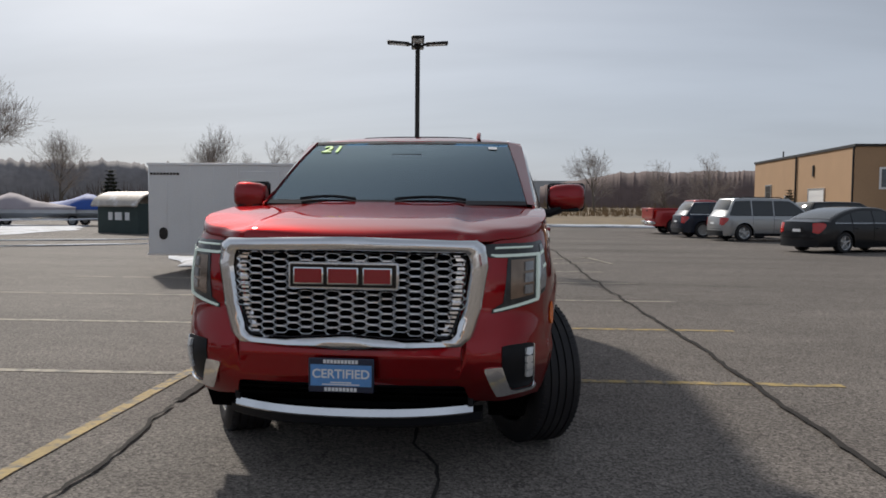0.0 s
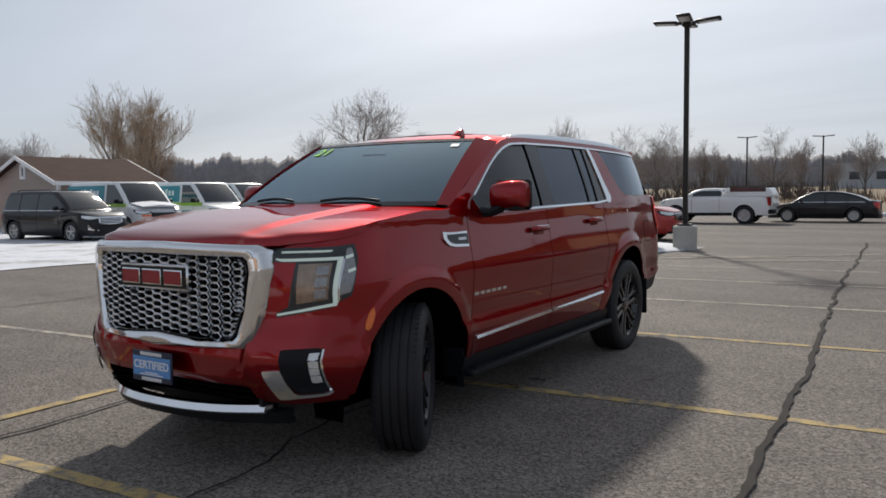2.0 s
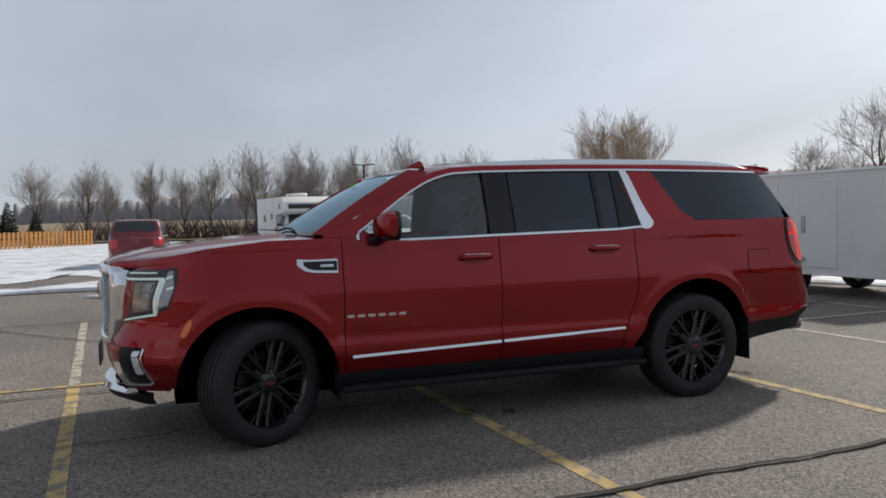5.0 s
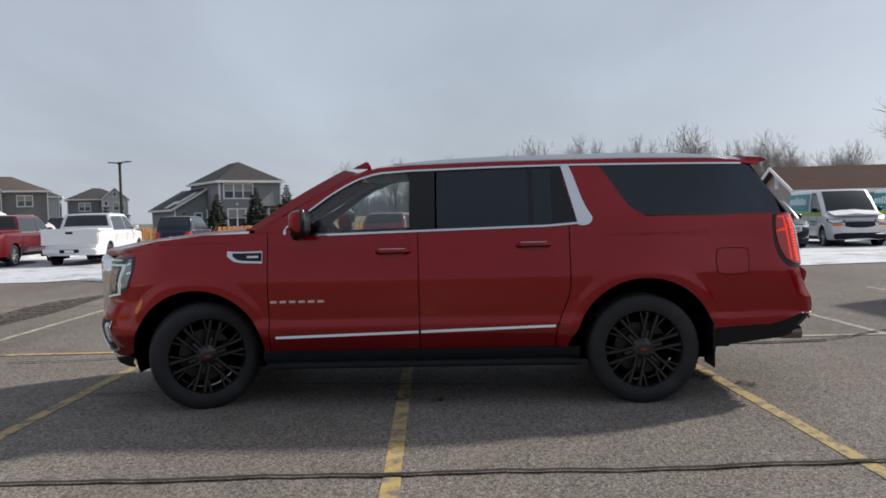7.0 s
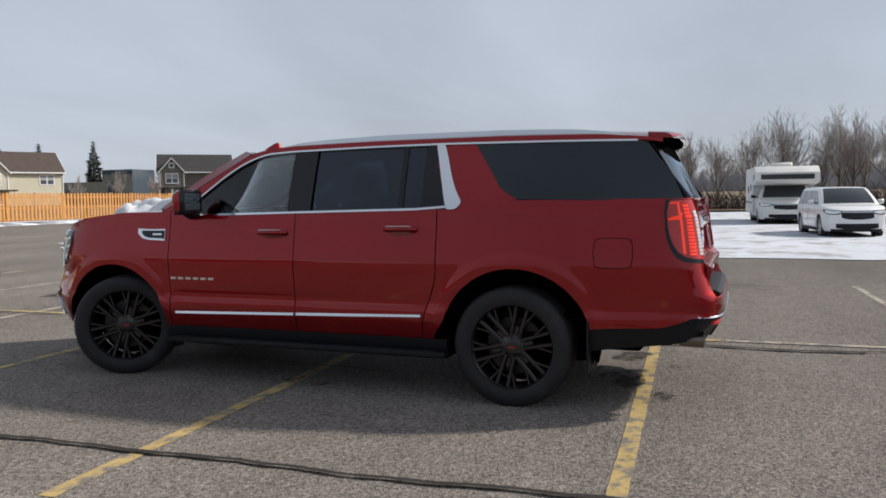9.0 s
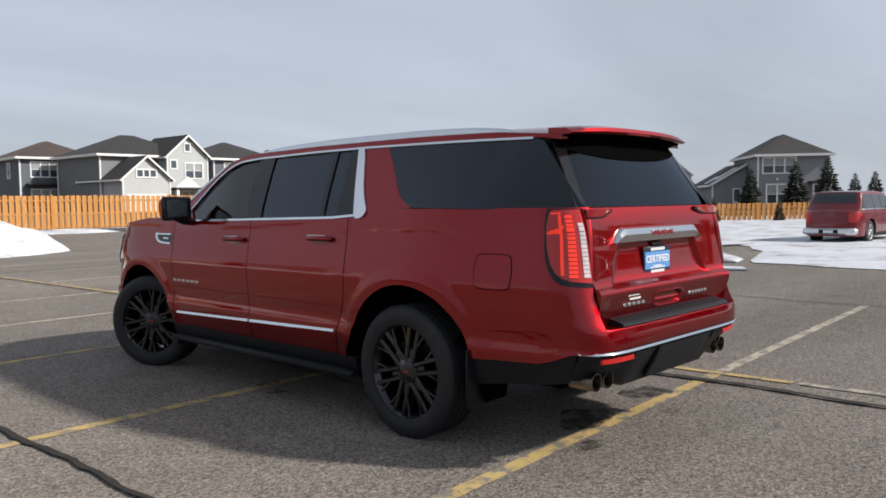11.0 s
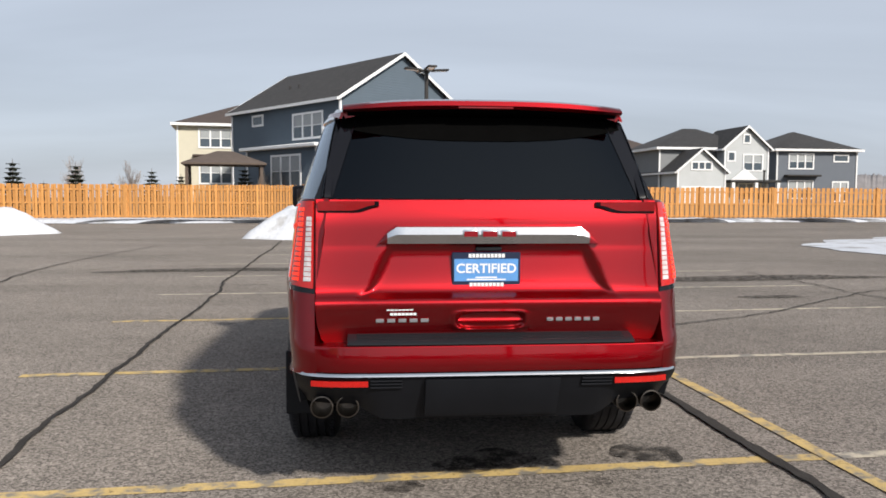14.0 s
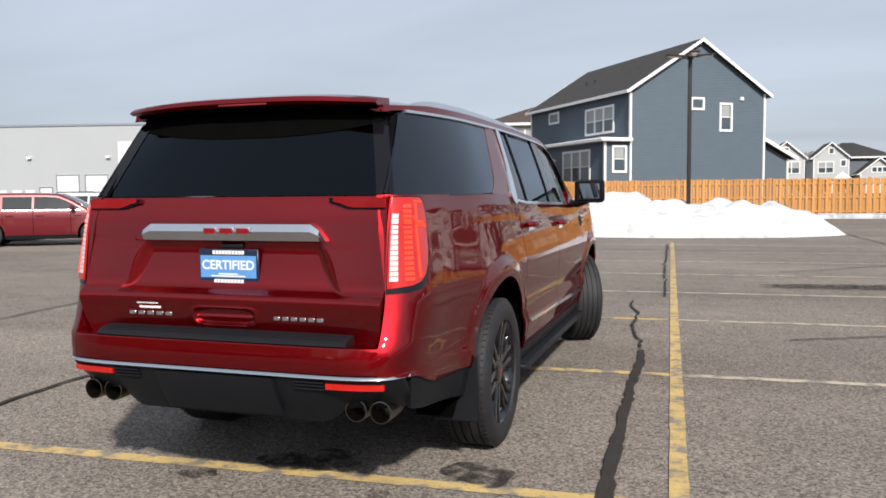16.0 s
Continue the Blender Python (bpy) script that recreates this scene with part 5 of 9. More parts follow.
Mesh().box(-0.06, 0.06, 2.79, 2.82, 1.205, 1.225, c=0.004).ob("camera_housing", BLACK, gate)

def word_bars(x0, x1, z0, z1, n, y_at, mat, parent, name="name_bar", thick=0.004, gap=0.22):
    """Plain bars in the place of a model name."""
    w = (x1 - x0) / n
    for k in range(n):
        a, b = x0 + w * k, x0 + w * (k + 1 - gap)
        y = y_at((a + b) / 2)
        m = Mesh()
        m.box(a, b, y, y + thick, lerp(z0, z1, 0.12), lerp(z0, z1, 0.88), c=0.001)
        m.ob(name, mat, parent)


word_bars(-0.50, -0.245, 0.884, 0.906, 6, lambda x: gate_y(x, 0.9) + 0.001, SATIN, gate, gap=0.3)
word_bars(0.28, 0.53, 0.884, 0.906, 5, lambda x: gate_y(x, 0.9) + 0.001, SATIN, gate, gap=0.3)
for z, x0, x1 in ((0.940, 0.35, 0.47), (0.918, 0.335, 0.455)):
    word_bars(x0, x1, z, z + 0.014, 7, lambda x: gate_y(x, 0.94) + 0.0006, WHITEPRINT, gate, "sticker_bar", 0.0008, 0.15)


def plate(name, y, flip, cx, cz, parent):
    f = Mesh().box(cx - 0.158, cx + 0.158, min(y, y + flip * 0.012), max(y, y + flip * 0.012), cz - 0.083, cz + 0.083, c=0.004).ob(name, PLATEDARK, parent, "dealer plate in a dark frame")
    yy = y + flip * 0.0125
    Mesh().box(cx - 0.147, cx + 0.147, min(yy, yy + flip * 0.002), max(yy, yy + flip * 0.002), cz - 0.052, cz + 0.052).ob("plate_face", PLATEBLUE, f, "blue printed plate")
    t = yy + flip * 0.003
    m = pose(cx, t, cz + 0.006, 90, 0, 180 if flip > 0 else 0)
    lettering("CERTIFIED", 0.060, WHITEPRINT, m, f, "plate_word", 0.0008, 0.0012)
    for z, hw, n in ((0.067, 0.085, 10), (-0.068, 0.08, 9)):
        for k in range(n):
            a = cx - hw + 2 * hw * k / n
            Mesh().box(a, a + 2 * hw / n * 0.78, min(yy, yy + flip * 0.002), max(yy, yy + flip * 0.002), cz + z - 0.009, cz + z + 0.009).ob("frame_bar", WHITEPRINT, f)
    for z, hw in ((-0.034, 0.05), (-0.044, 0.09)):
        Mesh().box(cx - hw, cx + hw, min(yy + flip * 0.002, yy + flip * 0.003), max(yy + flip * 0.002, yy + flip * 0.003), cz + z - 0.003, cz + z + 0.003).ob("small_print", WHITEPRINT, f)
    return f


plate("rear_plate", 2.815, 1, 0.012, 1.118, suv)
plate("front_plate", -2.905, -1, -0.015, 0.575, suv)

# ---- tail lamps ----
def tail_surf(f, v, d):
    """f runs from the lamp's front edge on the flank (0) round the corner to the tailgate (1)."""
    return on_skin(lerp(2.60, tail_c(0.785, v), f), v, d)


for s in (1, -1):
    tl = patch("tail_lamp", GLOSSBLACK, spread([(0.07, 1.25, 1.36), (0.085, 1.19, 1.41), (0.11, 1.145, 1.436), (0.16, 1.095, 1.441), (0.24, 1.055, 1.441), (0.36, 1.032, 1.441), (0.6, 1.024, 1.441), (1.0, 1.018, 1.440)], 40), tail_surf, d=0.005, sides=(s,), label="tall red tail lamp with clear inner strip")[0]
    patch("red_lens", REDLENS, spread([(0.115, 1.27, 1.345), (0.14, 1.20, 1.385), (0.18, 1.145, 1.425), (0.26, 1.095, 1.432), (0.38, 1.066, 1.433), (0.55, 1.052, 1.433), (0.86, 1.044, 1.433), (0.985, 1.040, 1.433)], 36), tail_surf, d=0.014, parent=tl, sides=(s,), label="glossy red lens")
    patch("light_band", TAILGLOW, spread([(0.13, 1.300, 1.318), (0.36, 1.312, 1.330), (0.46, 1.336, 1.352)], 10), tail_surf, nv=2, d=0.017, parent=tl, sides=(s,), label="glowing red light band")
    patch("light_chevron", TAILGLOW, spread([(0.20, 1.408, 1.416), (0.44, 1.412, 1.420)], 8), tail_surf, nv=2, d=0.017, parent=tl, sides=(s,))
    patch("light_column", TAILGLOW, spread([(0.36, 1.085, 1.405), (0.42, 1.082, 1.408)], 4), tail_surf, nv=12, d=0.0165, parent=tl, sides=(s,))
    for k in range(15):
        z = 1.072 + k * 0.0225
        patch("led_block", TAILGLOW, spread([(0.52, z, z + 0.0150), (0.70, z, z + 0.0150)], 5), tail_surf, nv=2, d=0.018, parent=tl, sides=(s,))
        if k < 13:
            patch("clear_block", TAILCLEAR, spread([(0.82, z, z + 0.0190), (0.955, z, z + 0.0190)], 4), tail_surf, nv=2, d=0.017, parent=tl, sides=(s,), label="clear ribbed strip")
    rb = Mesh()
    rb.slab([[(s * x, gate_y(x, 1.40) + 0.006 + 0.004, z) for z in (1.385 + 0.03 * ease(0.60, 0.50, x), 1.436)] for x in steps(0.50, 0.77, 10)], [[(s * x, gate_y(x, 1.40) - 0.02, z) for z in (1.385 + 0.03 * ease(0.60, 0.50, x), 1.436)] for x in steps(0.50, 0.77, 10)])
    arm = rb.ob("lamp_arm", GLOSSBLACK, suv)
    Mesh().slab([[(s * x, gate_y(x, 1.40) + 0.013, z) for z in (1.393 + 0.026 * ease(0.62, 0.52, x), 1.4365)] for x in steps(0.520, 0.772, 10)], [[(s * x, gate_y(x, 1.40), z) for z in (1.393 + 0.026 * ease(0.62, 0.52, x), 1.4365)] for x in steps(0.520, 0.772, 10)]).ob("arm_lens", DARKRED, arm, "dark red reflector arm")

# ---- rear bumper ----
def bumper_y(x, z):
    w = curve1(SIDE_W, z) * 0.925
    return 2.1 + (curve1(TAIL_Y, z) - 2.1) * (1 - min(abs(x) / w, 0.985) ** TAIL_N) ** (1 / TAIL_N)


zs2 = [0.68, 0.70, 0.73, 0.76, 0.78, 0.79, 0.794]
Mesh().slab([[(u * 0.800, bumper_y(u * 0.800, z), z) for z in zs2] + [(u * 0.800, 2.83 - 0.1 * abs(u) ** 5, 0.799)] for u in steps(-1, 1, 36)], [[(u * 0.800, 2.80 - 0.1 * abs(u) ** 5, z) for z in zs2] + [(u * 0.800, 2.80 - 0.1 * abs(u) ** 5, 0.795)] for u in steps(-1, 1, 36)]).ob("rear_bumper", RED, suv, "red rear bumper", sharp=28)
pad = Mesh().slab([[(x, y + 0.014 * (1 - (abs(x) / 0.64) ** 4) * (y > 2.93), z) for y, z in ((2.85, 0.836), (2.885, 0.834), (2.93, 0.826), (2.968, 0.812), (2.978, 0.800))] for x in steps(-0.64, 0.64, 24)], [[(x, y, 0.77) for y in (2.85, 2.88, 2.92, 2.94, 2.95)] for x in steps(-0.64, 0.64, 24)])
pad = pad.ob("step_pad", BLACK, suv, "black plastic step pad")
for k in range(4):
    y, z = 2.90 + 0.016 * k, 0.8325 - 0.0040 * k
    Mesh().box(-0.60, 0.60, y, y + 0.006, z - 0.006, z + 0.002).ob("pad_rib", BLACK, pad)
low_z = [0.40, 0.43, 0.47, 0.52, 0.57, 0.62, 0.662]
low = Mesh().slab([[(u * 0.868, bumper_y(u * 0.868, z) - 0.004, z + (0.03 + 0.075 * ease(0.55, 0.72, abs(u))) * (1 - (z - 0.40) / 0.262)) for z in low_z] for u in steps(-1, 1, 36)], [[(u * 0.860, bumper_y(u * 0.860, z) - 0.08, z + (0.03 + 0.075 * ease(0.55, 0.72, abs(u))) * (1 - (z - 0.40) / 0.262)) for z in low_z] for u in steps(-1, 1, 36)])
low = low.ob("rear_valance", BLACK, suv, "black plastic rear valance")
Mesh().slab([[(u * 0.886, bumper_y(u * 0.886, 0.67) + q, z) for q, z in ((0.010, 0.662), (0.009, 0.666), (0.000, 0.674))] for u in steps(-1, 1, 36)], [[(u * 0.886, bumper_y(u * 0.886, 0.67) - 0.02, z) for z in (0.662, 0.666, 0.674)] for u in steps(-1, 1, 36)]).ob("bumper_chrome", CHROME, suv, "thin chrome line")
panel = Mesh().slab([[(x, bumper_y(x, z) + 0.014, z) for z in (0.455, 0.55, 0.645)] for x in [-0.30 + 0.6 * k / 12 for k in range(13)]], [[(x, bumper_y(x, z) - 0.01, z) for z in (0.455, 0.55, 0.645)] for x in [-0.30 + 0.6 * k / 12 for k in range(13)]])
panel.ob("tow_cover", BLACK, low, "flat black tow cover", bevel=0.004)
for s in (1, -1):
    Mesh().slab([[(s * x, bumper_y(x, 0.62) + 0.006, z) for z in (0.612, 0.638)] for x in steps(0.55, 0.80, 8)], [[(s * x, bumper_y(x, 0.62) - 0.01, z) for z in (0.612, 0.638)] for x in steps(0.55, 0.80, 8)]).ob("reflector", REDLENS, low, "red bumper reflector")
    for k in range(3):
        z = 0.604 + k * 0.016
        Mesh().slab([[(s * x, bumper_y(x, z) + 0.004, z + q) for q in (0, 0.007)] for x in steps(0.40, 0.54, 5)], [[(s * x, bumper_y(x, z) - 0.01, z + q) for q in (0, 0.007)] for x in steps(0.40, 0.54, 5)]).ob("vent_slat", BLACK, low)
    for x in (0.757, 0.642):
        m = pose(s * x, 2.725, 0.498, 0, 0, 90)
        Mesh().lathe([(0.0, 0.048), (0.13, 0.051), (0.155, 0.051), (0.156, 0.046), (0.145, 0.043), (0.02, 0.042), (0.02, 0.0)], 24, m).ob("exhaust_tip", EXHAUST, suv, "round polished exhaust tip")
    # black lower side behind the rear wheel, and flaps
    side = []
    for c in steps(2.14, 2.85, 14):
        side.append([(on_skin(c, z, -0.012), on_skin(c, z, -0.05)) for z in (lerp(0.41, 0.47, (c - 2.14) / 0.5), 0.5, sill(c) + 0.004)])
    Mesh().slab([[(s * p.x, p.y, p.z) for p, q in r] for r in side], [[(s * q.x, q.y, q.z) for p, q in r] for r in side]).ob("rear_side_valance", BLACK, suv)
    Mesh().box(min(s * 0.74, s * 0.99), max(s * 0.74, s * 0.99), 2.135, 2.150, 0.27, 0.62, c=0.005).ob("mud_flap", BLACK, suv, "black rubber mud flap")
    Mesh().box(min(s * 0.80, s * 0.95), max(s * 0.80, s * 0.95), -1.345, -1.332, 0.25, 0.50, c=0.005).ob("mud_flap", BLACK, suv)
    # sills and running board
    r = Mesh()
    r.slab([[(s * lerp(0.945, 0.968, k), y, z) for k, z in ((0, 0.36), (0.7, 0.40), (1, 0.449))] for y in steps(-1.36, 1.12, 12)], [[(s * 0.90, y, z) for z in (0.36, 0.40, 0.447)] for y in steps(-1.36, 1.12, 12)])
    r.ob("sill", BLACK, suv)
    bd = Mesh().box(min(s * 0.90, s * 1.015), max(s * 0.90, s * 1.015), -1.33, 1.12, 0.315, 0.358, c=0.012)
    bd.box(min(s * 0.93, s * 1.0), max(s * 0.93, s * 1.0), -1.25, 1.05, 0.355, 0.364, c=0.003)
    bd.ob("running_board", BLACK, suv, "black running board")
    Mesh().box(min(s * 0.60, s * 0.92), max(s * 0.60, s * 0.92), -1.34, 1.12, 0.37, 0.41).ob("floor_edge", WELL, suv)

# chrome strips low on the doors, handles, wing vents, fuel flap, names
def strip(u, v, d):
    return on_skin(u, v, d)


def tilted(u, v, d):
    """A strip whose face leans back to the sky."""
    return on_skin(u, v, d - 0.5 * (v - (0.562 + (u + 1.25) * 0.0255)))


for a, b in ((-1.255, -0.128), (-0.108, 0.935)):
    patch("door_strip", CHROME, spread([(a, 0.554 + (a + 1.25) * 0.0255, 0.571 + (a + 1.25) * 0.0255), (b, 0.554 + (b + 1.25) * 0.0255, 0.571 + (b + 1.25) * 0.0255)], 14), tilted, nv=3, d=0.012, thick=0.02, label="chrome door strip")
for y, z in ((-0.315, 1.208), (0.775, 1.236)):
    for s in (1, -1):
        x = skin(y, z).x
        Mesh().box(min(s * (x + 0.002), s * (x + 0.006)), max(s * (x + 0.002), s * (x + 0.006)), y - 0.085, y + 0.085, z - 0.046, z + 0.022, c=0.0015).ob("handle_cup", DARKRED, suv)
        h = Mesh().tube([(s * (x + 0.006), y - 0.125, z + 0.006), (s * (x + 0.034), y - 0.10, z + 0.010), (s * (x + 0.042), y, z + 0.012), (s * (x + 0.034), y + 0.10, z + 0.010), (s * (x + 0.006), y + 0.125, z + 0.006)], [0.014, 0.020, 0.021, 0.020, 0.014], 10)
        h = h.ob("door_handle", RED, suv, "red door handle with chrome edge")
        Mesh().tube([(s * (x + 0.040), y - 0.10, z + 0.030), (s * (x + 0.046), y, z + 0.031), (s * (x + 0.040), y + 0.10, z + 0.030)], 0.004, 6).ob("handle_trim", CHROME, h)
patch("wing_vent", CHROME, spread([(-1.618, 1.205, 1.247), (-1.57, 1.165, 1.242), (-1.50, 1.152, 1.24), (-1.34, 1.146, 1.242)], 10), strip, nv=4, d=0.012, thick=0.02, label="chrome wing vent")
patch("vent_field", GLOSSBLACK, spread([(-1.575, 1.205, 1.229), (-1.54, 1.176, 1.228), (-1.49, 1.168, 1.228), (-1.345, 1.162, 1.229)], 8), strip, nv=3, d=0.0145, thick=0.01)
patch("vent_badge", SATIN, spread([(-1.46, 1.19, 1.205), (-1.37, 1.19, 1.206)], 3), strip, nv=2, d=0.017, thick=0.01)
flap = []
for c in steps(-1, 1, 24):
    flap.append((2.305 + 0.128 * c, 1.085 - 0.098 * (1 - abs(c) ** 5) ** 0.2, 1.085 + 0.098 * (1 - abs(c) ** 5) ** 0.2))
patch("flap_gap", WELL, [(2.305 + 0.133 * c, 1.085 - 0.103 * (1 - abs(c) ** 5) ** 0.2, 1.085 + 0.103 * (1 - abs(c) ** 5) ** 0.2) for c in steps(-1, 1, 24)], on_skin, nv=8, d=0.0015, thick=0.01, sides=(1,))
patch("fuel_flap", RED, flap, on_skin, nv=8, d=0.003, thick=0.012, sides=(1,))
for s in (1, -1):
    for k in range(6):
        a = -1.285 + k * 0.0745
        for z0, z1, q0, q1 in ((0.834, 0.852, 0, 0.050),):
            patch("name_bar", SATIN, spread([(a + q0, z0, z1), (a + q1, z0, z1)], 2), on_skin, nv=1, d=0.005, thick=0.006, sides=(s,))

# ---- mirrors ----
for s in (1, -1):
    arm = Mesh().tube([(s * 0.93, -1.08, 1.352), (s * 1.0, -1.07, 1.352), (s * 1.07, -1.055, 1.385)], [0.035, 0.03, 0.035], 8)
    arm = arm.ob("mirror", BLACK, suv, "door mirror, red cap on a black foot")
    sections = []
    for t, w, h in ((0.0, 0.045, 0.05), (0.05, 0.07, 0.078), (0.2, 0.085, 0.092), (0.55, 0.09, 0.098), (0.85, 0.08, 0.092), (0.97, 0.06, 0.075), (1.0, 0.04, 0.05)):
        x = lerp(0.99, 1.235, t)
        yc = -1.03 + 0.03 * t
        sections.append([(s * x, yc + w * math.cos(a) * (0.9 if math.cos(a) < 0 else 0.62), 1.465 - 0.012 * (1 - t) + h * math.copysign(abs(math.sin(a)) ** 0.6, math.sin(a))) for a in steps(0, 2 * math.pi, 18)[:-1]])
    Mesh().grid(sections, wrap=True).add(sections[0], [tuple(range(18))]).add(sections[-1], [tuple(range(18))]).ob("mirror_cap", RED, arm, "red mirror cap")
    back = Mesh().box(min(s * 0.985, s * 1.242), max(s * 0.985, s * 1.242), -0.99, -0.950, 1.366, 1.562, c=0.018).ob("mirror_shell", GLOSSBLACK, arm)
    Mesh().box(min(s * 1.03, s * 1.20), max(s * 1.03, s * 1.20), -0.952, -0.948, 1.40, 1.53, c=0.001).ob("mirror_glass", MIRROR, arm, "mirror glass")
    Mesh().box(min(s * 1.0, s * 1.2), max(s * 1.0, s * 1.2), -1.07, -0.96, 1.362, 1.392, c=0.01).ob("mirror_base", BLACK, arm)

# ---- wheels ----
def wheel(x, y, steer, side):
    w = new("wheel")
    w.parent = suv
    w.matrix_basis = pose(x, y, HUB, 0, 0, steer + (0 if side > 0 else 180))
    w["label"] = "black multi-spoke wheel with road tyre"
    prof = [(-0.105, 0.292), (-0.128, 0.30), (-0.140, 0.335), (-0.138, 0.375), (-0.126, 0.405), (-0.112, 0.418)]
    tread = []
    for gx in (-0.07, -0.023, 0.023, 0.07):
        tread += [(gx - 0.006, 0.424), (gx - 0.005, 0.414), (gx + 0.005, 0.414), (gx + 0.006, 0.424)]
    prof += [(-0.10, 0.4225)] + tread + [(0.10, 0.4225)] + [(-a, r) for a, r in prof[::-1]]
    Mesh().lathe(prof, 72).ob("tyre", RUBBER, w, "black road tyre with sidewall ribs", sharp=30)
    blocks = Mesh()
    for k in range(72):
        a = 2 * math.pi * k / 72
        for sx in (-1, 1):
            blocks.box(-0.012, 0.012, -0.0028, 0.0028, 0.415, 0.4255, Matrix.Rotation(a, 4, "X") @ pose(sx * 0.102, 0, 0, 0, 0, sx * 18))
    blocks.ob("tread", RUBBER, w)["kind"] = "stuff"
    Mesh().lathe([(-0.11, 0.295), (-0.10, 0.28), (0.02, 0.262), (0.085, 0.272), (0.108, 0.290), (0.118, 0.297), (0.116, 0.302), (0.10, 0.300)], 60).ob("rim", RIMBLACK, w)
    sp = Mesh()
    def bar(a0, path, wid):
        rows = []
        for r, q, dx in path:
            u, tv = Vector((0, math.cos(a0), math.sin(a0))), Vector((0, -math.sin(a0), math.cos(a0)))
            c = u * r + tv * q
            rows.append([(dx - 0.032, *(c - tv * wid * 1.15)[1:]), (dx - 0.002, *(c - tv * wid)[1:]), (dx + 0.006, *(c - tv * wid * 0.55)[1:]), (dx + 0.006, *(c + tv * wid * 0.55)[1:]), (dx - 0.002, *(c + tv * wid)[1:]), (dx - 0.032, *(c + tv * wid * 1.15)[1:])])
        sp.grid(rows, wrap=True)

    for k in range(6):
        base = 2 * math.pi * (k + 0.25) / 6
        for q in (-1, 1):
            bar(base, [(0.05, q * 0.030, 0.090), (0.12, q * 0.032, 0.096), (0.20, q * 0.035, 0.098), (0.285, q * 0.041, 0.106)], 0.0155)
            bar(base, [(0.17, q * 0.040, 0.092), (0.22, q * 0.066, 0.092), (0.278, q * 0.098, 0.100)], 0.0115)
        bar(base, [(0.06, 0, 0.080), (0.15, 0, 0.080)], 0.022)
    sp.ob("spokes", RIMBLACK, w, "gloss black split spokes", sharp=30)
    hub = Mesh().lathe([(0.0, 0.09), (0.092, 0.085), (0.104, 0.06), (0.108, 0.04), (0.108, 0.0)], 30).ob("hub", RIMBLACK, w)
    Mesh().box(0.108, 0.1115, -0.024, 0.024, -0.008, 0.008).ob("cap_badge", EMBLEMRED, hub)
    for k in range(6):
        a = 2 * math.pi * (k + 0.5) / 6
        Mesh().lathe([(0.09, 0.011), (0.105, 0.010), (0.108, 0.0)], 6, pose(0, 0.068 * math.cos(a), 0.068 * math.sin(a))).ob("wheel_nut", RIMBLACK, hub)
    Mesh().lathe([(0.0, 0.205), (0.012, 0.205), (0.012, 0.10), (0.05, 0.09), (0.05, 0.0)], 40).ob("brake_disc", DISC, w, "worn steel brake disc")
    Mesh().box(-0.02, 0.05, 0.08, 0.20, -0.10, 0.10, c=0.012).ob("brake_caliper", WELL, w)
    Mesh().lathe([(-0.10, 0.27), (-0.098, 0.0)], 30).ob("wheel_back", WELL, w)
    return w


STEER = 27.0
wheel(0.862, AXLE_F, STEER, 1)
wheel(-0.862, AXLE_F, STEER, -1)
wheel(0.862, AXLE_R, 0, 1)
wheel(-0.862, AXLE_R, 0, -1)
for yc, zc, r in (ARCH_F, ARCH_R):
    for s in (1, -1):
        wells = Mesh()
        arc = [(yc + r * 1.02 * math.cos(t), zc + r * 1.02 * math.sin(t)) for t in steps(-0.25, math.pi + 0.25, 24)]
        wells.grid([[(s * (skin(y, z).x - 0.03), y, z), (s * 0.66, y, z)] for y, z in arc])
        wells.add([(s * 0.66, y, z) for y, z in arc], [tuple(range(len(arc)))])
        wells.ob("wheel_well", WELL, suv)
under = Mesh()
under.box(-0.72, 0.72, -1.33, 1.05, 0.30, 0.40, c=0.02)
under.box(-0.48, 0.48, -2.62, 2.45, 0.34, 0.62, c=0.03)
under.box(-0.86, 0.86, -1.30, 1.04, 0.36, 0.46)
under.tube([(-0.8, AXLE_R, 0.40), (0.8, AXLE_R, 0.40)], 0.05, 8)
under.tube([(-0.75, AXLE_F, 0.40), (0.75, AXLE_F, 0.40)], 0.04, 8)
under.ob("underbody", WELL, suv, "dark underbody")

# ---- cabin ----
cab = Mesh()
cab.box(-0.90, 0.90, -1.25, 2.62, 0.62, 0.66)
cab.box(-0.60, 0.60, -2.60, -1.40, 0.60, 1.20)
cab.ob("cabin_floor", WELL, suv)
for s in (1, -1):
    inner = []
    for y in steps(-1.22, 2.60, 16):
        inner.append([(s * (upper(y, 1.37).x - 0.075), y, z) for z in (0.64 if y < 1.0 else 1.03, curve1(BELT, y) - 0.02)])
    Mesh().slab(inner, [[(x + s * 0.02, y, z) for x, y, z in r] for r in inner]).ob("door_lining", CABIN, suv)
Mesh().slab([[(u * (roof_x(y) - 0.05), y, roof_z(0.55, y) - 0.055) for u in (-1, 0, 1)] for y in steps(-0.6, 2.5, 8)], [[(u * (roof_x(y) - 0.05), y, roof_z(0.55, y) - 0.065) for u in (-1, 0, 1)] for y in steps(-0.6, 2.5, 8)]).ob("headliner", CABINLIGHT, suv)
dash = Mesh().prism([(-1.40, 1.30), (-1.12, 1.36), (-0.95, 1.30), (-0.93, 1.05), (-1.05, 0.80), (-1.40, 0.80)], "x", -0.84, 0.84)
dash.ob("dashboard", CABIN, suv, bevel=0.02)
sw = Mesh()
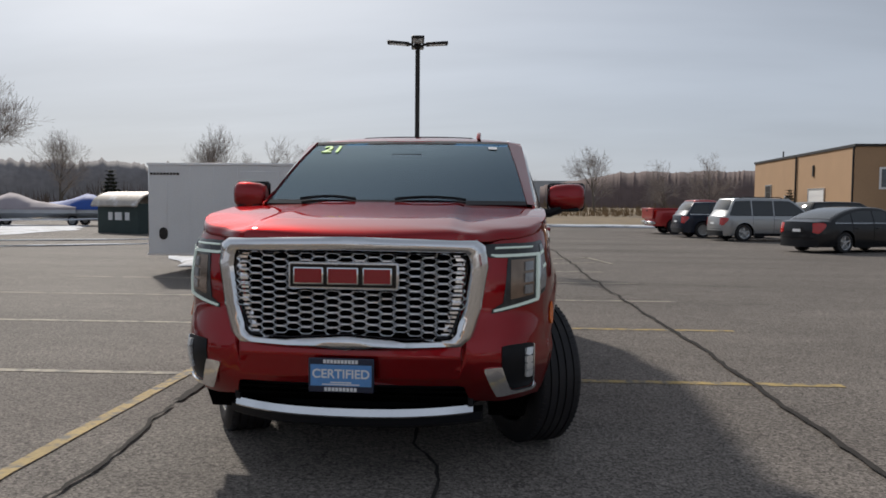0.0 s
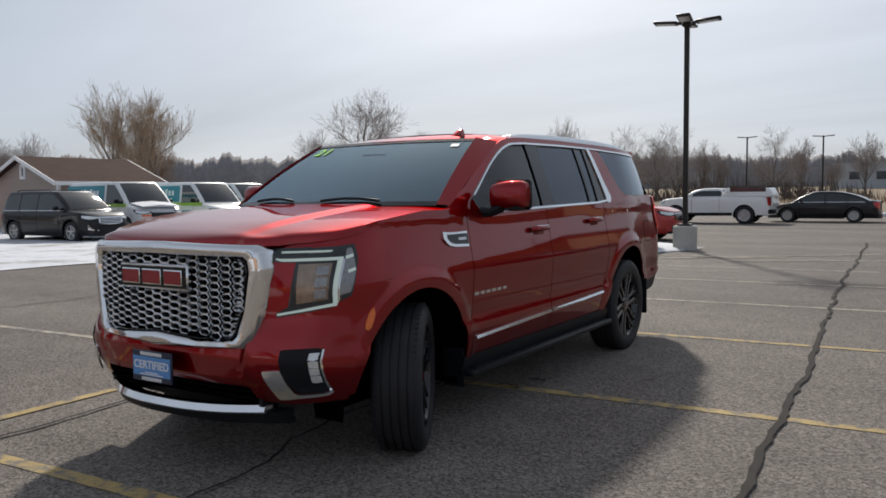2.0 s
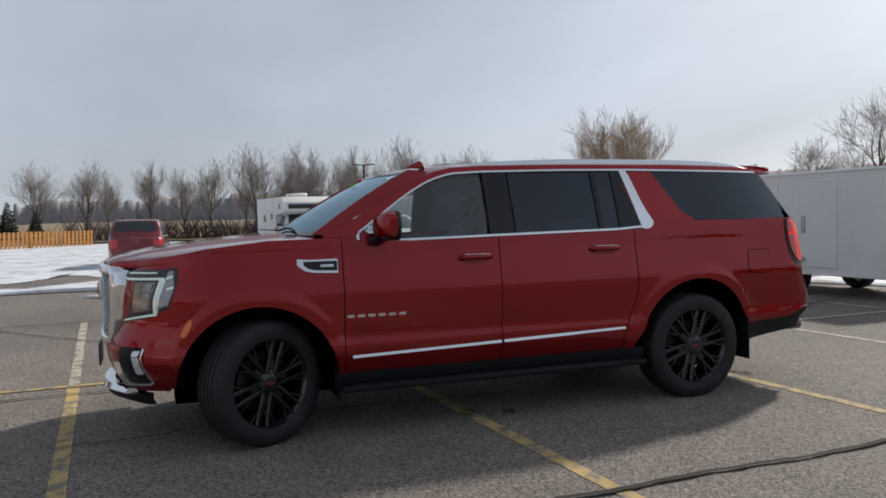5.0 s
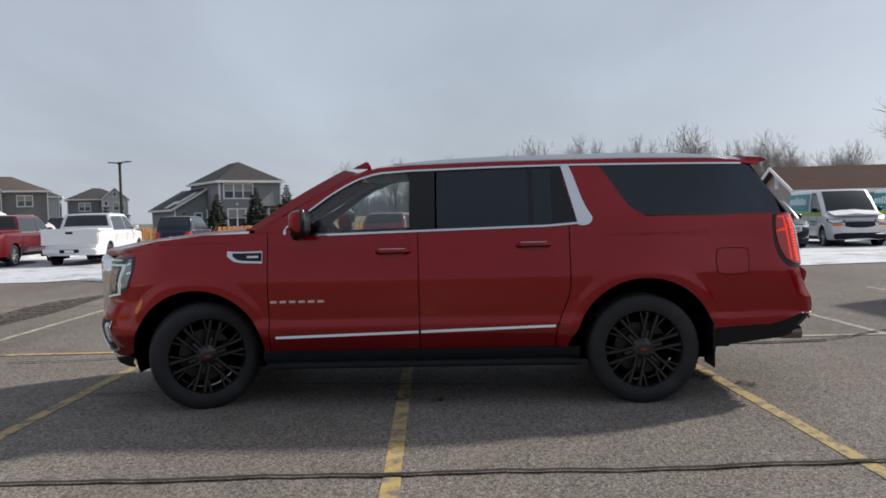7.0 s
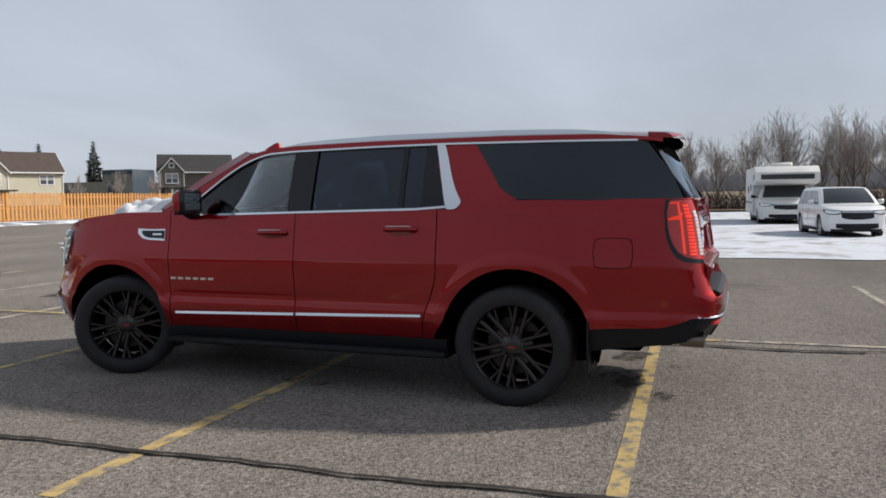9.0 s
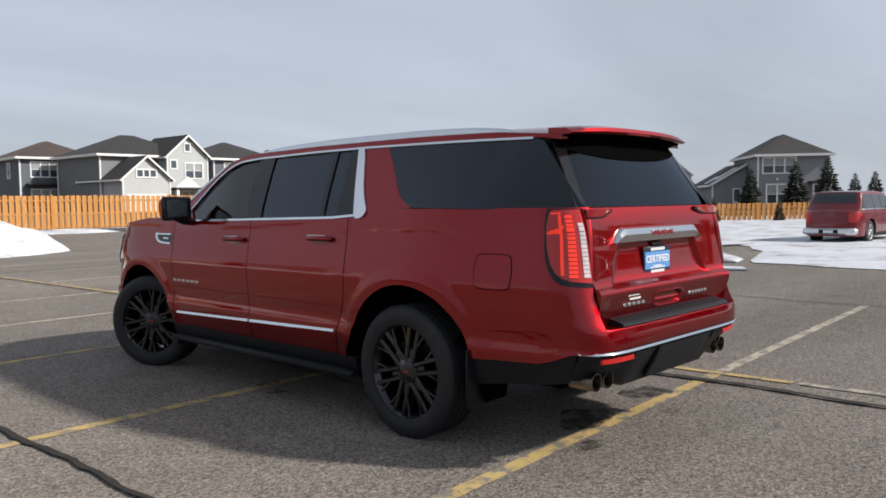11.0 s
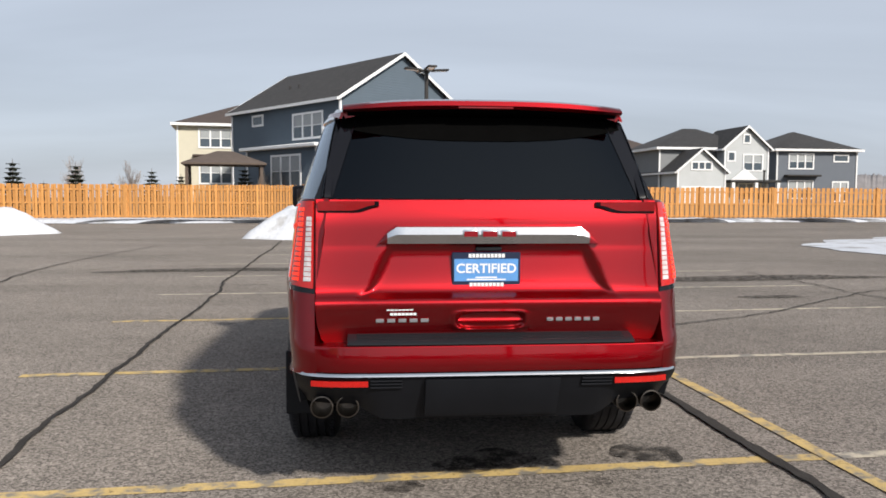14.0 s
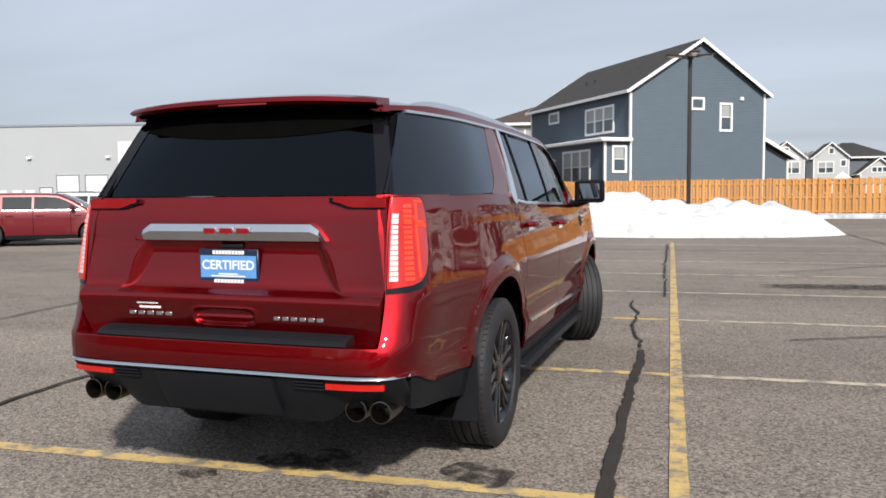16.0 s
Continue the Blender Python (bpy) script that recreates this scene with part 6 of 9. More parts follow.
ringp = [Vector((0.40 + 0.185 * math.cos(a), -0.80 + 0.06 * math.sin(a), 1.21 + 0.175 * math.sin(a))) for a in steps(0, 2 * math.pi, 28)]
sw.tube(ringp, 0.016, 8, caps=False)
sw.box(0.34, 0.46, -0.83, -0.79, 1.16, 1.26, c=0.02)
sw.tube([(0.22, -0.80, 1.21), (0.58, -0.80, 1.21)], 0.014, 6)
sw.tube([(0.40, -0.82, 1.2), (0.40, -1.0, 1.12)], 0.03, 8)
sw.ob("steering_wheel", CABIN, suv)


def seat(x, y, w=0.52, top=1.62):
    s = Mesh()
    s.box(x - w / 2, x + w / 2, y - 0.45, y + 0.08, 0.80, 0.98, c=0.05)
    s.box(x - w / 2, x + w / 2, -0.07, 0.09, 0, top - 1.08, pose(0, y + 0.06, 0.92, -14), c=0.05)
    s.box(x - 0.14, x + 0.14, -0.05, 0.06, 0, 0.20, pose(0, y + 0.06 + 0.15, top - 0.12, -10), c=0.04)
    s.ob("seat", CABIN, suv, "dark leather seat with headrest")


for x in (-0.42, 0.42):
    seat(x, -0.02)
    seat(x, 1.0)
    seat(x * 0.88, 1.85, 0.5, 1.55)
Mesh().box(-0.11, 0.11, -0.98, -0.96, 1.70, 1.765, c=0.01).ob("inner_mirror", BLACK, suv)
Mesh().box(-0.12, 0.12, -0.95, 0.25, 0.66, 1.05, c=0.03).ob("centre_console", CABIN, suv)


# ---- parked vehicles ----
FARGLASS = shade("dark_car_glass", (0.018, 0.024, 0.028), 0.06, 0, 0.2, 2, coat=0.4)
SILVERRIM = shade("silver_alloy", (0.46, 0.47, 0.48), 0.35, 0.8, 0.1, 9)
PAINTS = {}


def paint(name, color, metal=0.25):
    if name not in PAINTS:
        PAINTS[name] = shade(name + "_car_paint", color, 0.3, metal, 0.06, 1.5, 400, coat=0.8 if max(color) > 0.1 else 0.55, spec=0.5 if max(color) > 0.1 else 0.2, second=tuple(lerp(c, 0.4, 0.12 if max(color) > 0.1 else 0.02) for c in color), amount=0.5 if max(color) > 0.1 else 0.12, stain_scale=1.5)
    return PAINTS[name]


def car_wheel(parent, x, y, r, side, rim, width=0.23, name="wheel"):
    t = Mesh().lathe([(-width / 2, r * 0.66), (-width / 2 - 0.008, r * 0.8), (-width / 2 + 0.012, r * 0.96), (-width / 2 + 0.04, r), (width / 2 - 0.04, r), (width / 2 - 0.012, r * 0.96), (width / 2 + 0.008, r * 0.8), (width / 2, r * 0.66)], 32, pose(x, y, r, 0, 0, 0 if side > 0 else 180))
    w = t.ob(name, RUBBER, parent)
    m = pose(x, y, r, 0, 0, 0 if side > 0 else 180)
    d = Mesh().lathe([(width / 2 - 0.005, r * 0.68), (width / 2 - 0.02, r * 0.60), (0.0, r * 0.58), (0.0, 0.0)], 32, m)
    d.ob("rim", rim if rim is RIMBLACK else SILVERRIM, w)
    sp = Mesh()
    for k in range(5):
        a = 2 * math.pi * k / 5
        sp.box(width / 2 - 0.05, width / 2 - 0.012, -r * 0.085, r * 0.085, 0, r * 0.64, m @ Matrix.Rotation(a, 4, "X"), c=0.01)
    sp.lathe([(width / 2 - 0.05, r * 0.2), (width / 2 - 0.01, r * 0.17), (width / 2 - 0.008, 0)], 16, m)
    sp.ob("spokes", rim, w)
    return w


def vehicle(name, label, m, L, W, H, front, rear, r, hood, belt, cabin, body, rim, deck=None, clear=0.24, tail=REDLENS, grille=GLOSSBLACK, rails=False, two_tone=True, group="parked cars", category="car", doors=(0.0,), pillars=(), bumpers=None, arch=1.18, cladding=None, glazed=None, back_glass=(0.10, 0.72), roof_w=0.76):
    """A parked vehicle, nose towards -y. hood: (y, z) along the top of the bonnet to the screen; belt: height of the window sill;
    cabin: foot of the screen, roof front, roof rear, foot of the rear window along y; deck: height behind the cabin."""
    v = thing(name, label, category, m, group)
    y0, y1 = -L / 2, L / 2
    deck = belt if deck is None else deck
    a, c, d, e = cabin

    def low(y):
        z = clear
        for yc in (front, rear):
            if abs(y - yc) < r * arch:
                z = max(z, r + math.sqrt(max((r * arch) ** 2 - (y - yc) ** 2, 0)))
        return z

    def top(y):
        """The middle line over bonnet, screen, roof and tail."""
        if y <= a:
            return curve1(hood, y)
        if y < c:
            t = (y - a) / (c - a)
            return lerp(curve1(hood, a), H - 0.03, t) + 0.05 * math.sin(math.pi * t)
        if y <= d:
            return H - 0.03 * abs(2 * (y - c) / (d - c) - 1) ** 2.5
        if y < e:
            t = (y - d) / (e - d)
            return lerp(H - 0.03, deck, t) + min(0.06, 0.25 * (e - d)) * math.sin(math.pi * t)
        return deck - 0.04 * ease(y1 - 0.12, y1, y)

    def half(y, z):
        k = max(abs(y) - (L / 2 - 0.6), 0) / 0.6
        w = W / 2 * (1 - 0.15 * k ** 2.4)
        if z <= belt:
            return w * curve1([(0.2, 0.93), (clear + 0.16, 0.985), (lerp(clear, belt, 0.62), 1.0), (belt - 0.10, 0.99), (belt, 0.965)], z)
        return w * lerp(0.965, roof_w, ((z - belt) / max(H - belt, 0.1)) ** 1.1)

    def bent(x, y, z):
        """The bow of nose, tail and screens in plan."""
        q = min(abs(x) / max(half(y, z), 0.05), 1)
        f = ease(L / 2 - 0.7, L / 2, abs(y))
        t = min(max((z - 0.55) / 0.6, 0), 1.2)
        yy = y + f * (0.14 * t * t + 0.20 * q ** 3 if y < 0 else -0.07 * t * t - 0.12 * q ** 3)
        if z > belt - 0.1:
            yy += -0.10 * (1 - q * q) * ease(a - 0.25, a + 0.1, y) * (1 - ease(c, c + 0.5, y)) + 0.05 * (1 - q * q) * ease(d - 0.3, d, y) * (1 - ease(e - 0.02, e + 0.1, y))
        return Vector((x, yy, z))

    def flank(s, y, z, off):
        p = bent(half(y, z) + off, y, z)
        return Vector((s * p.x, p.y, p.z))

    def crown(y, q, off=0.0):
        """A point of the upper surface, q from -1 to 1 across."""
        T = top(y)
        g = (top(y + 0.02) - top(y - 0.02)) / 0.04
        g = max(-6.0, min(6.0, g))
        nl = math.hypot(1, g)
        p = bent(q * half(y, T - 0.03) * 0.95, y, T - 0.014 * q * q)
        return Vector((p.x, p.y - off * g / nl, p.z + off / nl))

    def face(s, end, u, z, off):
        """Nose (end -1) or tail (end 1): u below 0 runs inwards across the face, above 0 back along the flank."""
        y = y0 if end < 0 else y1
        if u <= 0:
            p = bent(max(half(y, z) + u, -half(y, z)), y, z)
            return Vector((s * p.x, p.y + end * off, p.z))
        p = bent(half(y - end * u, z) + off, y - end * u, z)
        return Vector((s * p.x, p.y + end * off * 0.6, p.z))

    def sheet(part_name, mat, rows_o, rows_i, parent=None, text=""):
        return Mesh().slab(rows_o, rows_i).ob(part_name, mat, parent or v, text)

    def on_face(part_name, mat, s, end, cols, off, text="", nz=4, parent=None):
        o = [[face(s, end, u, lerp(lo, hi, k / nz), off) for k in range(nz + 1)] for u, lo, hi in cols]
        i = [[face(s, end, u, lerp(lo, hi, k / nz), off - 0.02) for k in range(nz + 1)] for u, lo, hi in cols]
        return sheet(part_name, mat, o, i, parent, text)

    def across(part_name, mat, end, w, z_lo, z_hi, off, text="", parent=None, taper=0.0):
        y = y0 if end < 0 else y1
        o, i = [], []
        for x in steps(-w, w, 12):
            zz = [lerp(z_lo + taper * (abs(x) / w) ** 3, z_hi, k / 3) for k in range(4)]
            o.append([bent(x, y, z) + Vector((0, end * off, 0)) for z in zz])
            i.append([bent(x, y, z) + Vector((0, end * (off - 0.02), 0)) for z in zz])
        return sheet(part_name, mat, o, i, parent, text)

    def on_flank(part_name, mat, s, cols, off, parent=None, text="", nz=4):
        o = [[flank(s, y, lerp(lo, hi, k / nz), off) for k in range(nz + 1)] for y, lo, hi in cols]
        i = [[flank(s, y, lerp(lo, hi, k / nz), off - 0.012) for k in range(nz + 1)] for y, lo, hi in cols]
        return sheet(part_name, mat, o, i, parent, text)

    # one skin from the sills over the roof
    cols = set(steps(y0, y1, 34)) | set(steps(a, c, 8)) | set(steps(d, e, 8)) | {y0 + 0.05, y1 - 0.05, e + 0.02, c + 0.1, d - 0.1}
    for yc in (front, rear):
        cols |= {yc + r * arch * math.sin(t) for t in steps(-math.pi / 2, math.pi / 2, 14)}
    rows = []
    for y in sorted(cols):
        lo, T = low(y), top(y)
        mid = min(belt, T - 0.09)
        zs = [lerp(lo, mid, t) for t in (0, 0.25, 0.5, 0.75, 0.9, 1)] + [lerp(mid, T - 0.085, t) for t in (0.35, 0.7, 1)]
        sec = [bent(half(y, z), y, z) for z in zs]
        h = half(y, T - 0.085)
        sec += [bent(h * 0.985, y, T - 0.05), bent(h * 0.95, y, T - 0.024), crown(y, 0.9), crown(y, 0.6), crown(y, 0.3), crown(y, 0.0)]
        rows.append([tuple(p) for p in sec] + [(-p.x, p.y, p.z) for p in sec[-2::-1]])
    b = Mesh().grid(rows)
    for end, y in ((-1, y0), (1, y1)):
        lo, T = low(y), top(y)
        b.grid([[tuple(bent(u * half(y, z), y, z)) for u in steps(-1, 1, 14)] for z in steps(lo, T - 0.03, 8)] + [[tuple(crown(y, u)) for u in steps(-1, 1, 14)]])
    b.ob("body", body, v, sharp=48)
    u = Mesh()
    u.box(-W / 2 * 0.80, W / 2 * 0.80, y0 + 0.30, y1 - 0.25, clear + 0.02, clear + 0.10)
    for yc in (front, rear):
        for s in (1, -1):
            arc = [(yc + r * arch * math.cos(t), r + r * arch * math.sin(t)) for t in steps(-0.3, math.pi + 0.3, 12)]
            u.grid([[(s * W / 2 * 0.955, y, z), (s * W / 2 * 0.60, y, z)] for y, z in arc])
            u.add([(s * W / 2 * 0.60, y, z) for y, z in arc], [tuple(range(len(arc)))])
    u.ob("underbody", WELL, v)
    for yc in (front, rear):
        for s in (1, -1):
            car_wheel(v, s * (W / 2 - 0.135), yc, r, s, rim)
    # glass
    for part_name, f, g, t0, t1 in (("windscreen", a, c, 0.05, 0.93), ("rear_window", d, e, *back_glass)):
        if t1 > t0:
            ys = steps(lerp(f, g, t0), lerp(f, g, t1), 7)
            sheet(part_name, FARGLASS, [[crown(y, q, 0.005) for q in steps(-0.90, 0.90, 10)] for y in ys], [[crown(y, q, -0.01) for q in steps(-0.90, 0.90, 10)] for y in ys], None, "dark curved window glass")
    spans = glazed
    if spans is None:
        cuts = sorted([a, *pillars, e])
        spans = [(p + 0.03, q - 0.03) for p, q in zip(cuts, cuts[1:])]
    for s in (1, -1):
        for p, q in spans:
            line = [(y, belt + 0.03, min(top(y) - 0.115, H - 0.125)) for y in steps(p, q, 22)]
            line = [g for g in line if g[2] > g[1] + 0.03]
            if len(line) > 2:
                on_flank("side_window", FARGLASS, s, line, 0.006)
                on_flank("window_moulding", SATIN if two_tone else BLACK, s, [(y, belt + 0.008, belt + 0.028) for y, _, _ in line], 0.012, nz=1)
        ym = a + 0.42
        arm = Mesh().box(-0.02, 0.12, -0.03, 0.03, -0.02, 0.02, pose(s * (half(ym, belt) - 0.01), ym, belt + 0.06, 0, 0, 0 if s > 0 else 180)).ob("mirror", BLACK, v)
        Mesh().box(min(s * (W / 2 + 0.02), s * (W / 2 + 0.21)), max(s * (W / 2 + 0.02), s * (W / 2 + 0.21)), ym - 0.06, ym + 0.06, belt + 0.02, belt + 0.17, c=0.035).ob("mirror_cap", body if two_tone else BLACK, arm)
        for y in doors:
            on_flank("door_gap", WELL, s, [(y - 0.006, clear + 0.12, belt + 0.0), (y + 0.006, clear + 0.12, belt + 0.0)], 0.002, nz=6)
            x = half(y - 0.18, belt - 0.15)
            Mesh().box(min(s * (x - 0.01), s * (x + 0.028)), max(s * (x - 0.01), s * (x + 0.028)), y - 0.29, y - 0.08, belt - 0.165, belt - 0.13, c=0.008).ob("door_handle", body, v)
        on_flank("sill", BLACK, s, [(y, clear - 0.02, clear + 0.10) for y in steps(front + r * arch, rear - r * arch, 6)], 0.008, nz=2)
        hz = curve1(hood, y0 + 0.15) - 0.12
        shell = on_face("headlamp", GLOSSBLACK, s, -1, [(-0.36, hz - 0.045, hz + 0.035), (-0.24, hz - 0.08, hz + 0.05), (-0.10, hz - 0.09, hz + 0.06), (0.0, hz - 0.085, hz + 0.07), (0.16, hz - 0.05, hz + 0.08), (0.34, hz + 0.02, hz + 0.085)], 0.006, "clear headlamp in a dark shell")
        on_face("lens", LAMPWHITE, s, -1, [(-0.31, hz - 0.03, hz + 0.02), (-0.14, hz - 0.065, hz + 0.035), (0.0, hz - 0.06, hz + 0.05), (0.18, hz - 0.01, hz + 0.065)], 0.012, parent=shell)
        tz = deck - 0.07
        on_face("tail_lamp", tail, s, 1, [(-0.20, tz - 0.30, tz - 0.02), (-0.06, tz - 0.33, tz), (0.0, tz - 0.32, tz), (0.12, tz - 0.20, tz - 0.01), (0.20, tz - 0.10, tz - 0.03)] if category != "pickup" else [(-0.16, tz - 0.40, tz), (0.0, tz - 0.40, tz), (0.08, tz - 0.38, tz - 0.01)], 0.010, "red tail lamp")
        if rails:
            w_ = half(0, H - 0.05)
            Mesh().tube([(s * w_ * 0.88, c + 0.22, H - 0.07), (s * w_ * 0.89, c + 0.40, H + 0.02), (s * w_ * 0.89, d - 0.4, H + 0.015), (s * w_ * 0.88, d - 0.18, H - 0.07)], 0.018, 6).ob("roof_rail", BLACK, v)
        for yc in (front, rear):
            arc = [(yc + r * arch * math.cos(t), r + r * arch * math.sin(t)) for t in steps(-0.1, math.pi + 0.1, 14)]
            out = [(yc + r * (arch + 0.13) * math.cos(t), r + r * (arch + 0.13) * math.sin(t)) for t in steps(-0.1, math.pi + 0.1, 14)]
            sheet("wheel_arch", cladding or body, [[flank(s, *p, 0.014), flank(s, *q, 0.010)] for p, q in zip(arc, out)], [[flank(s, *p, -0.03), flank(s, *q, -0.03)] for p, q in zip(arc, out)])
    hz = curve1(hood, y0 + 0.15)
    gl = across("grille", GLOSSBLACK if grille is not CHROME else CHROME, -1, W * 0.25, hz - 0.36, hz - 0.10, 0.010, taper=0.06)
    if grille is CHROME:
        for k in range(4):
            across("grille_slot", GLOSSBLACK, -1, W * 0.225, hz - 0.325 + k * 0.05, hz - 0.295 + k * 0.05, 0.014, parent=gl, taper=0.004)
        for s in (1, -1):
            on_face("fog_hook", CHROME, s, -1, [(-0.30, clear + 0.16, clear + 0.19), (-0.10, clear + 0.18, clear + 0.22), (0.0, clear + 0.20, clear + 0.40)], 0.012, nz=2)
    else:
        across("grille_bar", SATIN, -1, W * 0.245, hz - 0.14, hz - 0.115, 0.014, parent=gl)
    across("lower_intake", BLACK, -1, W * 0.33, clear + 0.06, clear + 0.24, 0.008, taper=0.05)
    if bumpers:
        Mesh().box(-W * 0.42, W * 0.42, y0 - 0.02, y0 + 0.22, clear + 0.02, clear + 0.22, c=0.05).ob("front_bumper", bumpers, v)
        rbm = Mesh().box(-W * 0.45, W * 0.45, y1 - 0.22, y1 + 0.06, clear + 0.05, clear + 0.25, c=0.05).ob("rear_bumper", bumpers, v)
        Mesh().box(-W * 0.16, W * 0.16, y1 + 0.052, y1 + 0.066, clear + 0.09, clear + 0.21, c=0.004).ob("bumper_recess", BLACK, rbm)
    else:
        across("front_bumper", cladding or BLACK, -1, W * 0.40, clear - 0.01, clear + 0.07, 0.012)
        across("rear_bumper", BLACK, 1, W * 0.41, clear - 0.01, clear + 0.20, 0.012)
        across("tailgate_gap", WELL, 1, W * 0.36, clear + 0.27, clear + 0.28, 0.003)
    across("number_plate", WHITEPRINT, 1, 0.155, deck - 0.36, deck - 0.27, 0.012) if not bumpers else Mesh().box(-0.15, 0.15, y1 + 0.066, y1 + 0.074, clear + 0.10, clear + 0.19).ob("number_plate", WHITEPRINT, v)
    return v


def facing(x, y, heading):
    """A pose whose -y looks along the heading (degrees from +x, anticlockwise)."""
    return pose(x, y, 0, 0, 0, heading + 90)


def suv_like(name, label, x, y, heading, color, L=4.6, W=1.86, H=1.72, r=0.36, rim=SILVERRIM, rails=False, **kw):
    return vehicle(name, label, facing(x, y, heading), L, W, H, -L / 2 + 0.9, L / 2 - 0.98, r, [(-L / 2, 0.90), (-L / 2 + 0.12, 0.96), (-L / 2 + 0.35, 1.02), (-L / 2 + 1.15, 1.10)], 1.06,
                   (-L / 2 + 1.02, -L / 2 + 1.88, L / 2 - 0.62, L / 2 - 0.10), color, rim, rails=rails, doors=(-L / 2 + 1.50, 0.18, L / 2 - 1.35), pillars=(0.18, L / 2 - 1.32), **kw)


def sedan(name, label, x, y, heading, color, rim=SILVERRIM):
    return vehicle(name, label, facing(x, y, heading), 4.9, 1.84, 1.46, -1.48, 1.36, 0.335, [(-2.45, 0.66), (-2.3, 0.74), (-2.0, 0.82), (-1.3, 0.94)], 0.93,
                   (-1.30, -0.35, 0.75, 2.0), color, rim, deck=1.02, clear=0.2, doors=(-0.95, 0.15, 1.05), pillars=(0.15, 1.08), back_glass=(0.08, 0.90))


def pickup(name, label, x, y, heading, color, rim=SILVERRIM, bump=None, L=5.9, H=1.9, tail=REDLENS, crew=True, cap=None):
    front, rear = -L / 2 + 1.0, L / 2 - 1.2
    back = L / 2 - (1.75 if crew else 2.1)
    v = vehicle(name, label, facing(x, y, heading), L, 2.0, H, front, rear, 0.41, [(-L / 2, 1.04), (-L / 2 + 0.15, 1.12), (-L / 2 + 0.5, 1.18), (-L / 2 + 1.4, 1.25)], 1.24,
                (-L / 2 + 1.35, -L / 2 + 2.1, back - 0.16, back), color, rim, deck=1.30, clear=0.42, doors=(-L / 2 + 1.75, -0.35, back - 0.15) if crew else (-L / 2 + 1.75, back - 0.2), pillars=(-0.32,) if crew else (), bumpers=bump or CHROME, category="pickup", tail=tail, back_glass=(0.12, 0.82))
    bed = Mesh()
    bed.box(-0.98, -0.90, back + 0.04, L / 2, 1.24, 1.345, c=0.02)
    bed.box(0.90, 0.98, back + 0.04, L / 2, 1.24, 1.345, c=0.02)
    bed.box(-0.94, 0.94, L / 2 - 0.06, L / 2 + 0.01, 0.78, 1.345, c=0.02)
    bed.ob("load_bed", color, v)
    Mesh().box(-0.12, 0.12, L / 2 + 0.008, L / 2 + 0.02, 1.16, 1.24, c=0.004).ob("tailgate_handle", BLACK, v)
    if cap:
        c = Mesh().prism([(back + 0.02, 1.33), (back + 0.10, H - 0.01), (L / 2 - 0.16, H - 0.01), (L / 2, 1.33)], "x", -0.88, 0.88)
        c = c.ob("bed_cap", color, v, "white canopy over the load bed", bevel=0.05)
        for s in (1, -1):
            Mesh().box(min(s * 0.875, s * 0.885), max(s * 0.875, s * 0.885), back + 0.25, L / 2 - 0.3, 1.47, 1.74, c=0.004).ob("cap_window", FARGLASS, c)
    return v


WHITECAR, BLACKCAR, SILVERCAR = paint("white", (0.74, 0.75, 0.76), 0.0), paint("black", (0.010, 0.011, 0.014)), paint("silver", (0.33, 0.34, 0.35), 0.6)
REDCAR, MAROON, GREYCAR = paint("bright_red", (0.38, 0.018, 0.02)), paint("maroon", (0.15, 0.008, 0.014)), paint("dark_grey", (0.013, 0.016, 0.019))
NAVYCAR = paint("dark_blue", (0.012, 0.018, 0.035))

pickup("red_pickup", "bright red pickup with single cab, parked nose-in", 10.0, 36.4, 8, REDCAR, crew=False, L=5.4, H=1.8)
suv_like("dark_suv", "dark blue compact SUV parked nose-in", 10.2, 31.9, 10, NAVYCAR, H=1.66)
suv_like("silver_suv", "silver-grey older SUV with dark roof rails", 11.2, 28.5, 12, SILVERCAR, L=4.9, H=1.82, rails=True, two_tone=False)
suv_like("black_suv", "black SUV parked in the row", 14.6, 29.6, 14, BLACKCAR, H=1.7)
sedan("black_sedan", "black saloon car with silver five-spoke wheels", 11.6, 20.6, 28, BLACKCAR)
suv_like("grey_hatchback", "grey hatchback at the end of the row", 17.2, 26.0, 30, GREYCAR, H=1.55)
pickup("white_pickup", "white pickup with a canopy over the bed", -5.6, 33.2, 181, WHITECAR, L=5.3, H=1.66, crew=False, cap=True, bump=BLACK)
sedan("black_saloon", "black saloon with silver wheels beside the white pickup", -1.3, 36.2, 180, BLACKCAR)
suv_like("dark_grey_suv", "dark grey compact SUV with silver wheels and bull bar", -5.0, 14.3, 0, GREYCAR, L=4.45, H=1.72, rails=True, cladding=BLACK, grille=CHROME)
suv_like("red_suv", "red SUV with snow on its roof", -5.6, 18.8, 2, REDCAR, L=4.6, H=1.68, rails=True)
cap_o = [[(u * 0.56, lerp(-0.30, 1.45, t), 1.665 + 0.13 * (1 - abs(u) ** 3) * (1 - abs(2 * t - 1) ** 4) * (0.8 + 0.4 * noise.noise((u * 2, t * 4, 3)))) for t in steps(0, 1, 12)] for u in steps(-1, 1, 10)]
o = Mesh().slab(cap_o, [[(x, y, 1.65) for x, y, z in r] for r in cap_o]).ob("snow_on_roof", SNOW)
o.matrix_world = facing(-5.6, 18.8, 2)
tagged(o, "slab of melting snow lying on a red car's roof", "snow")
suv_like("black_crossover", "black crossover parked beside the vans", -22.6, 10.9, 4, BLACKCAR, L=4.9, H=1.76, rails=True, grille=CHROME)
suv_like("white_suv", "white crossover with black grille, standing in snow", -23.6, 6.2, 8, WHITECAR, L=4.65, H=1.66)
